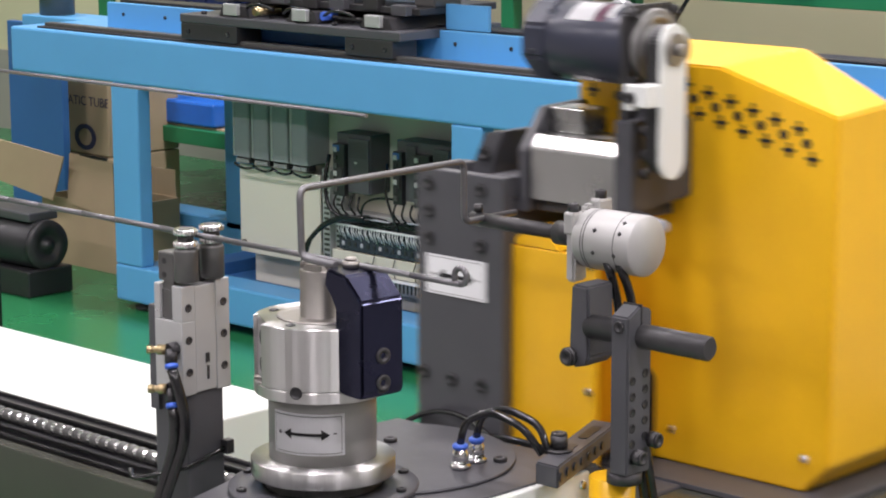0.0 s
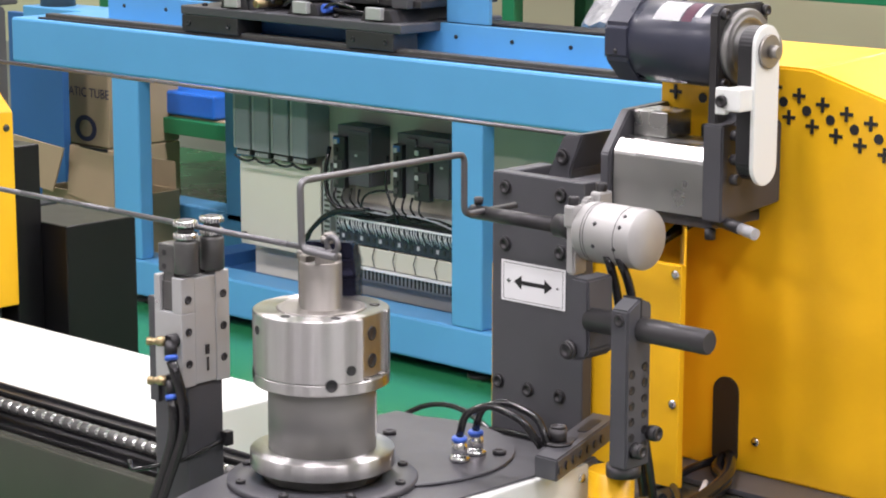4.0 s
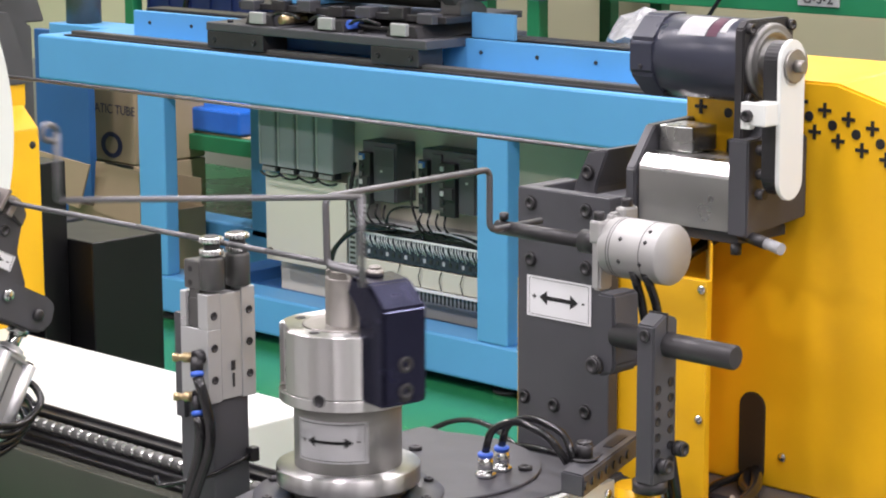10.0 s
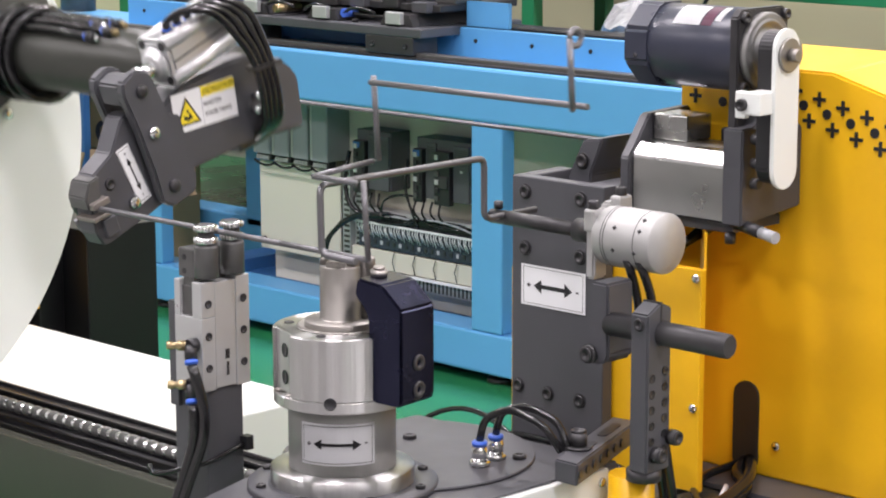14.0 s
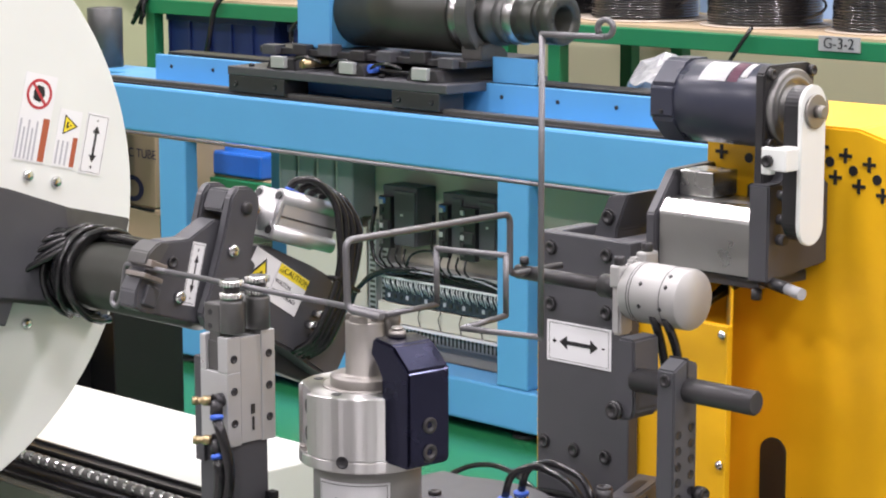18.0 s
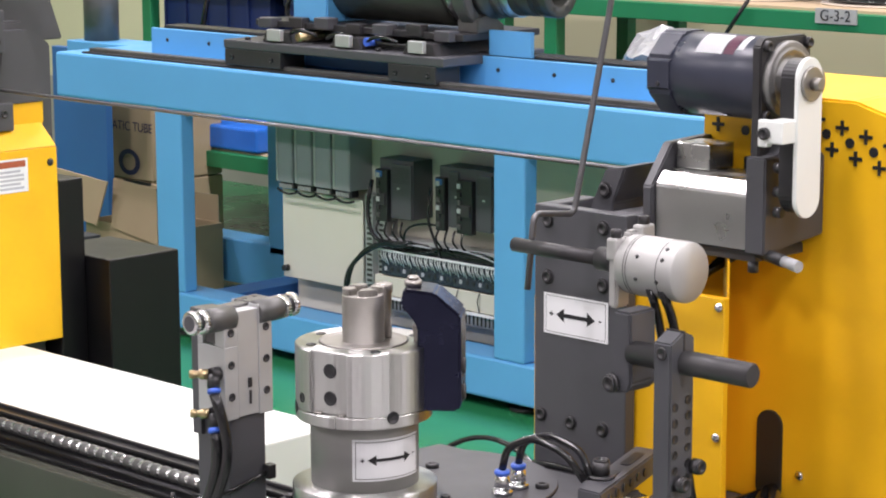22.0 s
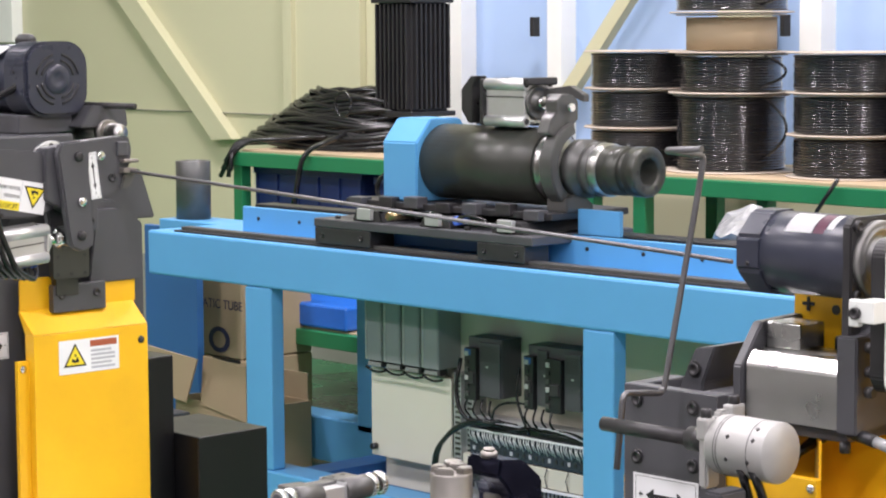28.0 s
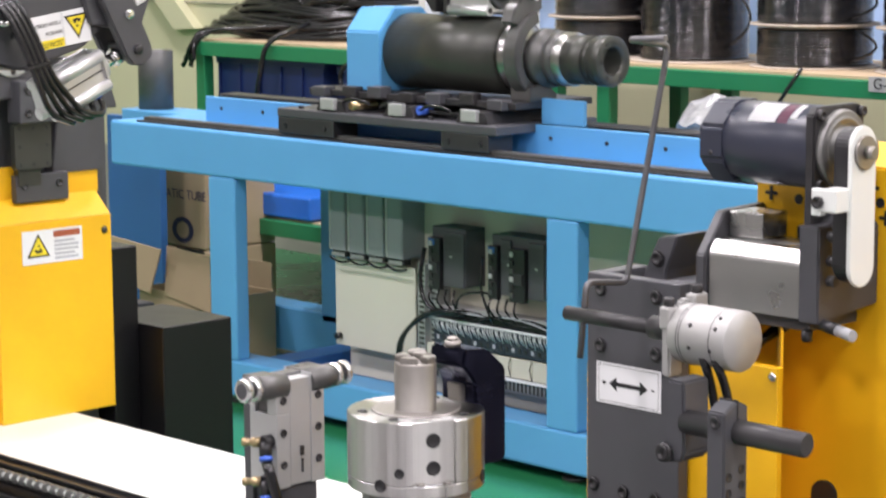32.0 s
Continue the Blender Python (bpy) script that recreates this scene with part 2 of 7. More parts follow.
def arc(p0, p1, lift, n=12):
    """Points of a hanging or rising curve from p0 to p1; lift is the offset of its middle."""
    p0, p1, l = Vector(p0), Vector(p1), Vector(lift)
    return [p0.lerp(p1, k / n) + l * 4 * (k / n) * (1 - k / n) for k in range(n + 1)]


def prism(poly, axis, a0, a1, bev=0.0015):
    """A plate: a polygon in the plane across axis ('x': y,z; 'y': x,z; 'z': x,y) from a0 to a1."""
    def place(u, v, a):
        return {"x": (a, u, v), "y": (u, a, v), "z": (u, v, a)}[axis]
    bm = bmesh.new()
    lo = [bm.verts.new(place(u, v, a0)) for u, v in poly]
    hi = [bm.verts.new(place(u, v, a1)) for u, v in poly]
    n = len(poly)
    bm.faces.new(lo)
    bm.faces.new(hi[::-1])
    for k in range(n):
        bm.faces.new((lo[k], hi[k], hi[(k + 1) % n], lo[(k + 1) % n]))
    bmesh.ops.recalc_face_normals(bm, faces=bm.faces)
    if bev:
        bmesh.ops.bevel(bm, geom=bm.edges[:], offset=bev, segments=2, affect="EDGES")
    return bm


def rounded(cx, cy, w, h, r, n=6):
    """The outline of a rectangle with round corners."""
    out = []
    for sx, sy, a0 in ((1, -1, -90), (1, 1, 0), (-1, 1, 90), (-1, -1, 180)):
        for k in range(n + 1):
            a = math.radians(a0 + 90 * k / n)
            out.append((cx + sx * (w / 2 - r) + r * math.cos(a), cy + sy * (h / 2 - r) + r * math.sin(a)))
    return out


def socket_screw(p, axis, r, h=0.006):
    """A socket head with its recess."""
    return lathe(p, axis, [(r, 0), (r, h * 0.85), (r * 0.88, h), (r * 0.55, h), (r * 0.5, h * 0.45), (0, h * 0.42)], seg=18)


def letters(name, text, size, m, parent, material, thick=0.0003):
    cu = bpy.data.curves.new(name, "FONT")
    cu.body, cu.size, cu.extrude = text, size, thick
    cu.align_x, cu.align_y = "CENTER", "CENTER"
    tmp = bpy.data.objects.new(name, cu)
    scene.collection.objects.link(tmp)
    me = bpy.data.meshes.new_from_object(tmp.evaluated_get(bpy.context.evaluated_depsgraph_get()))
    bpy.data.objects.remove(tmp)
    me.transform(m)
    me.transform(Matrix.Translation(-ORG[parent.name]))
    me.materials.clear()
    me.materials.append(material)
    ob = new(name, me)
    ob.parent = parent
    ORG[ob.name] = ORG[parent.name]
    return ob

# ---- hall ----
tagged(part("floor", box(-12, 8, -8, 6, -0.2, 0.0, 0), FLOOR_GREEN), "glossy green epoxy factory floor", "floor", kind="structure")
# unseen grey sheets added so the steel reflects neutral grey, not green floor
tagged(part("pavement", box(-12, 8, -8, -0.75, 0.0, 0.004, 0), GREY_SHEET), "unseen pale grey sheet before the machine, added for reflections in the steel", "aisle", kind="structure")
tagged(part("pavement_east", box(1.0, 8, -0.75, 6, 0.0, 0.004, 0), GREY_SHEET), "unseen pale grey sheet beside the machine, added for reflections in the steel", "aisle", kind="structure")
tagged(part("ceiling", box(-12, 8, -8, 6, 5.2, 5.4, 0), WHITE), "pale factory hall ceiling", "ceiling", kind="structure")
tagged(part("wall_west", box(-12.2, -12.0, -8, 6, 0, 5.2, 0), WALL), "cream panelled hall wall", "wall", kind="structure")
# unseen closing walls, kept dark so reflections in the steel show streaks
tagged(part("wall_east", box(8.0, 8.2, -8, 6, 0, 5.2, 0), HALL), "unseen grey green wall, toned dark for reflections in the steel", "wall", kind="structure")
tagged(part("wall_south", box(-12, 8, -8.2, -8.0, 0, 5.2, 0), HALL), "unseen grey green wall, toned dark for reflections in the steel", "wall", kind="structure")
tagged(part("wall_north", [box(-12, -5.30, 5.0, 5.2, 0.95, 5.2, 0), box(-5.30, 8, 5.0, 5.2, 2.6, 5.2, 0), box(-12, 8, 5.0, 5.2, 0.40, 0.95, 0), box(-12, 8, 5.0, 5.2, 0, 0.40, 0), box(-5.30, 8, 5.12, 5.2, 0.95, 2.6, 0)], WALL),
       "cream corrugated wall panels with a window band", "wall", kind="structure")
tagged(part("wall_base", box(-12, 8, 4.985, 5.0, 0, 0.40, 0), CONCRETE), "grey beige masonry wall base", "wall", kind="structure")
wall_trim = thing("trim", (-6.3, 4.98, 0.95), "cream steel wall posts and braces", "wall frame", kind="structure")
part("post", box(-6.33, -6.27, 4.93, 4.999, 0.95, 5.2), WALL, wall_trim)
part("post", box(-6.30, -5.82, 4.96, 4.999, 0.95, 5.2), WALL, wall_trim)
part("brace", prism([(-8.70, 2.60), (-8.52, 2.60), (-6.733, 1.01), (-6.892, 1.00)], "y", 4.94, 4.998), WALL, wall_trim)
part("brace", prism([(-4.00, 1.95), (-3.92, 1.95), (-4.60, 1.15), (-4.68, 1.15)], "y", 4.95, 4.998), WALL, wall_trim)
part("window_edge", box(-8.85, -8.62, 4.93, 4.998, 1.47, 3.0), WHITE, wall_trim, "white window frame edge")
part("seam", box(-12, -6.34, 4.99, 4.998, 1.13, 1.134, 0), CONCRETE, wall_trim, "thin horizontal panel joint")
band = thing("window_1", (-4.0, 5.05, 0.95), "window band with white frames and pale blue film", "window", kind="structure")
xs = [-5.30, -5.17, -4.66, -4.58, -3.36, -3.26, -2.2, -2.1, -1.0, 0.2]
for a, b in zip(xs[1::2], xs[2::2]):
    part("pane", box(a, b, 5.06, 5.07, 0.95, 2.6, 0), WINDOW, band, "pale blue film pane")
for a, b in zip(xs[::2], xs[1::2]):
    part("window_frame", box(a, b, 4.97, 5.10, 0.95, 2.6), WHITE, band)
part("post", box(-3.72, -3.50, 4.93, 4.99, 0.95, 2.8), WALL, band, "cream wall post")
for hx in (-4.72, -3.42):
    part("latch", box(hx, hx + 0.02, 4.93, 4.97, 1.50, 1.58), BLACK, band, "small black window latch")


# ---- blue machine bed ----
bed = thing("blue_machine_bed", (-2.4, 3.0, 0), "light blue welded machine bed with open side bays", "machine frame")
part("beam", box(-4.30, -0.4, 2.68, 2.80, 0.728, 0.874, 0.008), BLUE, bed)
part("beam", box(-4.32, -0.4, 3.32, 3.44, 0.728, 0.874, 0.008), BLUE, bed)
part("bed_top", box(-4.30, -0.4, 2.80, 3.32, 0.80, 0.874, 0.004), BLUE, bed)
part("bottom_rail", box(-3.784, -0.4, 2.68, 2.80, 0.03, 0.147, 0.008), BLUE, bed)
part("bottom_rail", box(-4.60, -0.4, 3.322, 3.44, 0.02, 0.18, 0.008), BLUE, bed)
for px, pw in ((-3.784, 0.131), (-2.312, 0.114), (-0.6, 0.12)):
    part("post", box(px, px + pw, 2.682, 2.735, 0.147, 0.728, 0.006), BLUE, bed)
for px, pw in ((-3.98, 0.10), (-2.0, 0.12), (-0.6, 0.12)):
    part("post", box(px, px + pw, 3.322, 3.44, 0.147, 0.728, 0.006), BLUE, bed)
# this panel stands in shade; the darker blue paints that shade in
part("side_panel", box(-5.18, -4.855, 3.30, 3.33, 0.0, 0.80), BLUE_DARK, bed, "blue end panel, its shade put into a darker blue")
part("end_ledge", box(-4.70, -4.30, 3.02, 3.18, 0.80, 0.868, 0.004), BLUE, bed)
part("cross_tube", box(-3.66, -3.55, 2.80, 3.32, 0.04, 0.14), BLUE_DARK, bed)
part("foot_rail", box(-3.62, -2.0, 2.84, 3.30, 0.035, 0.10), BLUE_DARK, bed)
for k, fx in enumerate((-3.7, -2.25, -0.55)):
    part("levelling_foot", [cyl((fx, 2.74, 0.0), (fx, 2.74, 0.012), 0.04), cyl((fx, 2.74, 0.012), (fx, 2.74, 0.032), 0.012)], OXIDE, bed)
guard = part("rail_cover", box(-4.015, -0.5, 2.86, 2.875, 0.868, 0.958, 0.003), BLUE, bed, "blue upright rail cover strip")
for k in range(16):
    sx = -3.93 + k * 0.21
    part("screw", cyl((sx, 2.861, 0.922), (sx, 2.856, 0.922), 0.006, seg=10), OXIDE, guard)
part("linear_rail", box(-4.16, -0.5, 2.715, 2.75, 0.874, 0.892, 0.003), GREY_MID, bed, "ground steel guide rail")
part("linear_rail", box(-4.16, -0.5, 3.36, 3.395, 0.874, 0.892, 0.003), GREY_MID, bed)
part("rail_base", box(-4.18, -0.48, 2.70, 2.77, 0.872, 0.880, 0.001), OXIDE, bed)
part("cable_track", box(-4.0, -0.5, 2.90, 2.98, 0.868, 0.965, 0.004), BLACK, bed, "black cable track")

# ---- spindle carriage on the blue bed ----
car = thing("spindle_carriage", (-2.9, 2.95, 0.892), "dark grey slide carriage with a black spindle unit", "machine carriage")
part("base_plate", box(-3.46, -2.52, 2.70, 3.12, 0.935, 0.962, 0.004), GREY, car)
part("bearing_block", box(-3.455, -3.20, 2.70, 2.80, 0.885, 0.935, 0.003), OXIDE, car)
part("bearing_block", box(-2.74, -2.55, 2.70, 2.80, 0.885, 0.935, 0.003), OXIDE, car)
part("apron", box(-3.20, -2.74, 2.80, 2.82, 0.89, 0.935, 0.002), BLUE_DARK, car)
for bx in (-3.42, -3.24, -2.71, -2.58):
    part("cap_screw", socket_screw((bx, 2.70, 0.91), (0, -1, 0), 0.008, 0.004), BLACK, car)
for rx in (-3.30, -3.00, -2.70):
    part("cross_rail", prism([(rx, 0.962), (rx + 0.13, 0.962), (rx + 0.115, 0.995), (rx + 0.015, 0.995)], "y", 2.72, 3.12), OXIDE, car)
    part("end_cap", box(rx + 0.035, rx + 0.095, 2.705, 2.722, 0.968, 1.002), ALU, car)
part("hose_fitting", cyl((-2.86, 2.73, 0.985), (-2.86, 2.78, 0.985), 0.013), BLUE_RING, car, "blue hose fitting")
part("hose_nut", cyl((-3.12, 2.70, 0.985), (-3.12, 2.80, 0.985), 0.013, seg=6), BRASS, car)
part("mount_plate", box(-3.40, -2.52, 2.78, 3.10, 1.002, 1.022, 0.003), OXIDE, car)
part("end_housing", prism([(2.80, 1.024), (3.04, 1.024), (3.04, 1.20), (2.98, 1.27), (2.86, 1.27), (2.80, 1.20)], "x", -3.25, -3.10, 0.004), BLUE, car, "light blue octagonal end cap")
part("rear_gland", cyl((-3.29, 2.90, 1.11), (-3.25, 2.90, 1.11), 0.05), OXIDE, car)
spin = part("spindle_body", cyl((-3.10, 2.92, 1.142), (-2.64, 2.92, 1.142), 0.112, seg=48, bev=0.004), GREEN_GREY, car, "black enamelled spindle tube")
part("spindle_ring", lathe((-2.64, 2.92, 1.142), (1, 0, 0), [(0.098, 0), (0.098, 0.012), (0.07, 0.014), (0.07, 0.030), (0.080, 0.032), (0.080, 0.045), (0.06, 0.048), (0.06, 0.07)]), STEEL_X, car)
yk = []
for k in range(13):
    a = math.radians(-75 + 150 * k / 12)
    yk.append((2.92 - 0.128 * math.cos(a), 1.150 + 0.128 * math.sin(a)))
for k in range(12, -1, -1):
    a = math.radians(-75 + 150 * k / 12)
    yk.append((2.92 - 0.095 * math.cos(a), 1.150 + 0.095 * math.sin(a)))
part("yoke", prism(yk, "x", -2.585, -2.535, 0.003), GREY_MID, car, "curved dark grey clamp yoke")
part("yoke_foot", prism([(2.84, 1.022), (2.95, 1.022), (2.95, 1.04), (2.90, 1.075), (2.84, 1.06)], "x", -2.60, -2.52, 0.003), GREY_MID, car)
part("yoke_head", prism([(2.80, 1.245), (2.815, 1.285), (2.835, 1.30), (2.835, 1.335), (2.86, 1.352), (2.905, 1.352), (2.925, 1.332), (2.925, 1.28), (2.90, 1.262), (2.86, 1.262), (2.83, 1.235)], "x", -2.600, -2.555, 0.003), GREY_MID, car, "forked dark clamp lever")
part("yoke_pin", cyl((-2.545, 2.875, 1.316), (-2.530, 2.875, 1.316), 0.012), CHROME, car)
part("chuck", lathe((-2.55, 2.92, 1.142), (1, 0, 0), [(0.0528, 0.0000), (0.0836, 0.0056), (0.0836, 0.0423), (0.0660, 0.0470), (0.0660, 0.0611), (0.0774, 0.0658), (0.0774, 0.0940), (0.0704, 0.0978)]), GREY_MID, car, "turned dark steel collet chuck")
part("chuck_band", lathe((-2.4522, 2.92, 1.142), (1, 0, 0), [(0.0704, 0.0000), (0.0757, 0.0028), (0.0757, 0.0282), (0.0704, 0.0310)]), STEEL_X, car, "bright turned band")
part("chuck_nose", lathe((-2.4212, 2.92, 1.142), (1, 0, 0), [(0.0704, 0.0000), (0.0686, 0.0705), (0.0651, 0.0712), (0.0563, 0.0714), (0.0563, 0.0940), (0.0704, 0.0945), (0.0704, 0.1372), (0.0678, 0.1401), (0.0405, 0.1401), (0.0370, 0.1316), (0.0334, 0.0658), (0.0000, 0.0658)]), GREEN_GREY, car, "dark stepped chuck nose with an open end")
for a in range(6):
    u = Vector((0, math.cos(a * math.pi / 3), math.sin(a * math.pi / 3)))
    part("jaw_slot", box(-2.2821, -2.2803, 2.92 + u.y * 0.051 - 0.006, 2.92 + u.y * 0.051 + 0.006, 1.142 + u.z * 0.051 - 0.006, 1.142 + u.z * 0.051 + 0.006, 0), BLACK, car)
pc = part("clamp_cylinder", box(-2.862, -2.704, 2.858, 2.962, 1.264, 1.386, 0.004), SILVER, car, "silver square pneumatic cylinder")
for ey in (2.862, 2.958):
    for ez in (1.272, 1.378):
        part("corner_tube", cyl((-2.862, ey, ez), (-2.700, ey, ez), 0.0165, seg=18), SILVER, pc)
        part("tie_bore", cyl((-2.7000, ey, ez), (-2.6985, ey, ez), 0.009, seg=14, bev=0), BLACK, pc)
part("rib_line", box(-2.861, -2.705, 2.8565, 2.8580, 1.340, 1.344, 0), GREY_MID, pc)
part("end_plate", box(-2.878, -2.862, 2.847, 2.973, 1.258, 1.394, 0.010), OXIDE, pc)
part("mount_bar", box(-2.704, -2.684, 2.850, 2.976, 1.376, 1.398, 0.004), OXIDE, pc)
part("bore_ring", lathe((-2.704, 2.91, 1.325), (1, 0, 0), [(0.050, 0), (0.050, 0.008), (0.043, 0.010), (0.041, 0.004), (0.024, 0.004), (0.022, 0.014), (0.0, 0.014)], seg=32), GREY_MID, pc)
part("rod_nut", cyl((-2.690, 2.91, 1.325), (-2.674, 2.91, 1.325), 0.019, seg=6), CHROME, pc)
part("rod_eye", cyl((-2.674, 2.91, 1.325), (-2.63, 2.91, 1.325), 0.012), STEEL_DULL, pc)
part("rod_clevis", box(-2.65, -2.585, 2.885, 2.935, 1.297, 1.352, 0.010), GREY_MID, pc)
for k in range(3):
    part("cylinder_hose", tube(arc((-2.874, 2.87 + 0.02 * k, 1.30 + 0.02 * k), (-2.99, 2.95 + 0.02 * k, 1.255), (-0.05, 0, 0.05 - 0.015 * k), 9), 0.005, seg=6), HOSE, pc)
part("link", prism([(-2.94, 1.262), (-2.97, 1.30), (-2.97, 1.36), (-2.93, 1.40), (-2.90, 1.40), (-2.92, 1.37), (-2.92, 1.262)], "y", 2.86, 2.90, 0.003), OXIDE, car, "black cylinder bracket")
part("trip_lever", prism([(-2.74, 1.36), (-2.60, 1.375), (-2.545, 1.35), (-2.545, 1.33), (-2.60, 1.345), (-2.74, 1.335)], "y", 2.935, 2.96, 0.002), GREY_MID, car)
part("cable", tube(arc((-3.27, 2.95, 1.12), (-3.40, 2.95, 0.97), (-0.10, 0, 0.02)), 0.008), HOSE, car)
part("cable", tube(arc((-2.93, 2.93, 1.33), (-3.05, 3.02, 1.25), (0, 0, 0.10)), 0.006), HOSE, car)
part("cable", tube(arc((-2.90, 2.76, 0.99), (-2.62, 2.76, 0.99), (0, 0.0, -0.012)), 0.006), HOSE, car)
for k in range(7):
    part("clamp_block", box(-3.36 + 0.125 * k, -3.30 + 0.125 * k, 2.755 + 0.012 * (k % 2), 2.80, 1.0 + 0.004 * (k % 3), 1.030 + 0.006 * (k % 3), 0.003), OXIDE if k % 2 else GREY, car)
for k in range(5):
    part("plate_screw", cyl((-3.38 + 0.19 * k, 2.73, 0.962), (-3.38 + 0.19 * k, 2.73, 0.972), 0.009, seg=12), BLACK, car)
for k in range(3):
    part("hose", tube(arc((-3.20 + 0.17 * k, 2.735, 0.985), (-3.08 + 0.17 * k, 2.74, 0.99), (0, -0.012, 0.016), 8), 0.0055, seg=6), HOSE, car)
part("edge_rail", box(-2.52, -2.36, 2.885, 2.90, 0.958, 1.03, 0.002), BLUE, car, "blue upright end strip")

# ---- electrical panel in the blue bed ----
cab = thing("electrical_panel", (-2.7, 2.96, 0.1), "open cream electrical panel with servo drives and terminals", "control panel")
part("back_plate", box(-3.42, -1.75, 2.955, 2.975, 0.10, 0.72, 0.002), CREAM_STEEL, cab)
part("door_panel", box(-3.417, -3.053, 2.893, 2.90, 0.205, 0.484, 0.002), CREAM_STEEL, cab, "plain cream cover plate")
part("knob", cyl((-3.395, 2.893, 0.235), (-3.395, 2.873, 0.235), 0.010), BLACK, cab)
for k in range(4):
    ux = -3.405 + k * 0.0865
    u = part("power_module", box(ux, ux + 0.073, 2.86, 2.954, 0.512, 0.70, 0.002), MODULE, cab, "grey finned power module")
    part("module_edge", box(ux, ux + 0.006, 2.8575, 2.8598, 0.514, 0.70, 0), ALU, u)
    part("module_face", box(ux + 0.010, ux + 0.069, 2.8585, 2.8598, 0.524, 0.70, 0), MODULE, u)
    part("terminal", box(ux + 0.004, ux + 0.07, 2.868, 2.90, 0.492, 0.512), BLACK, u)
    for q in range(5):
        part("pin", box(ux + 0.008 + 0.012 * q, ux + 0.014 + 0.012 * q, 2.862, 2.868, 0.494, 0.506, 0), ALU, u)
    part("cable", tube(arc((ux, 2.862, 0.490), (ux + 0.0865, 2.862, 0.484), (0, 0, -0.010), 6), 0.004, seg=6), HOSE, u)
for dx, dw, parts_x in ((-2.955, 0.142, (0.0, 0.052, 0.142)), (-2.705, 0.215, (0.0, 0.040, 0.085, 0.150, 0.215)), (-2.08, 0.14, (0.0, 0.05, 0.14))):
    d = part("servo_drive", box(dx, dx + dw, 2.872, 2.954, 0.452, 0.628, 0.003), GREY, cab, "dark grey servo drive")
    for q, (a, b) in enumerate(zip(parts_x, parts_x[1:])):
        lo = 0.440 + 0.012 * (q % 2)
        f = part("drive_face", box(dx + a + 0.002, dx + b - 0.002, 2.852 + 0.012 * (q % 2), 2.872, lo, 0.596 + 0.02 * (q % 2), 0.002), BLACK if q % 2 == 0 else GREY, d)
        y0 = 2.852 + 0.012 * (q % 2)
        if q % 2 == 0:
            for s in range(6):
                part("connector", box(dx + a + 0.008, dx + a + 0.022, y0 - 0.005, y0, lo + 0.012 + 0.024 * s, lo + 0.026 + 0.024 * s, 0.001), (GREY_MID, OXIDE, ALU)[s % 3], d)
            part("connector", box(dx + a + 0.024, dx + b - 0.006, y0 - 0.006, y0, lo + 0.05, lo + 0.085, 0.002), OXIDE, d)
        else:
            part("face_mark", box(dx + a + 0.03, dx + a + 0.040, y0 - 0.001, y0, 0.540, 0.546, 0), ALU, d)
            for s in range(8):
                part("vent_slot", box(dx + a + 0.008, dx + b - 0.008, y0 - 0.0008, y0, 0.560 + 0.006 * s, 0.5625 + 0.006 * s, 0), OXIDE, d)
    part("blue_edge", box(dx + 0.004, dx + 0.030, 2.850, 2.852, 0.575, 0.592, 0), BLUE_DARK, d)
    for c in range(4):
        part("cable", tube([(dx + 0.012 + c * 0.032, 2.858, 0.445), (dx + 0.010 + c * 0.034, 2.842, 0.415 - 0.008 * (c % 2)), (dx + 0.026 + c * 0.036, 2.862, 0.380)], 0.0032, seg=6, rad=0.03), HOSE, d)


def slotted_duct(x0, x1, z0, z1, upright=False):
    d = part("cable_duct", box(x0, x1, 2.90, 2.954, z0, z1, 0.002), ALU, cab, "slotted grey wiring duct")
    n = int(((z1 - z0) if upright else (x1 - x0)) / 0.016)
    for k in range(n):
        if upright:
            part("slot", box(x0 + 0.008, x1 - 0.008, 2.8985, 2.9005, z0 + 0.004 + k * 0.016, z0 + 0.012 + k * 0.016, 0), GREEN_GREY, d)
        else:
            part("slot", box(x0 + 0.003 + k * 0.016, x0 + 0.009 + k * 0.016, 2.8985, 2.9005, z0 + 0.006, z1 - 0.006, 0), GREEN_GREY, d)
    return d


slotted_duct(-3.050, -3.000, 0.185, 0.505, True)
slotted_duct(-2.996, -2.962, 0.185, 0.505, True)
part("duct_lip", box(-2.9995, -2.9965, 2.880, 2.955, 0.185, 0.505, 0.0005), ALU, cab)
part("duct_floor", box(-2.958, -1.9, 2.90, 2.954, 0.374, 0.385, 0.001), ALU, cab)
part("duct_lip", box(-2.958, -1.9, 2.868, 2.872, 0.383, 0.394, 0.0005), ALU, cab, "thin pale duct edge")
part("duct_trough", box(-2.958, -1.9, 2.874, 2.90, 0.357, 0.381, 0.002), BLACK, cab, "dark open wiring trough")
random.seed(21)
for k in range(12):
    za, zb = random.uniform(0.358, 0.384), random.uniform(0.360, 0.392)
    xa = -2.95 + 0.03 * k
    part("loose_wire", tube(arc((xa, 2.866, za), (xa + random.uniform(0.10, 0.25), 2.866, zb), (0, -0.014, random.uniform(-0.006, 0.022)), 8), random.uniform(0.0018, 0.0034), seg=5), HOSE if k % 4 else PALE_INK, cab)
part("rail", box(-2.99, -1.9, 2.856, 2.862, 0.350, 0.356, 0.0005), PAPER, cab, "thin pale terminal rail")
blk = part("terminal_strip", box(-2.955, -1.9, 2.876, 2.954, 0.274, 0.356, 0.002), NAVY, cab, "dark blue terminal strip")
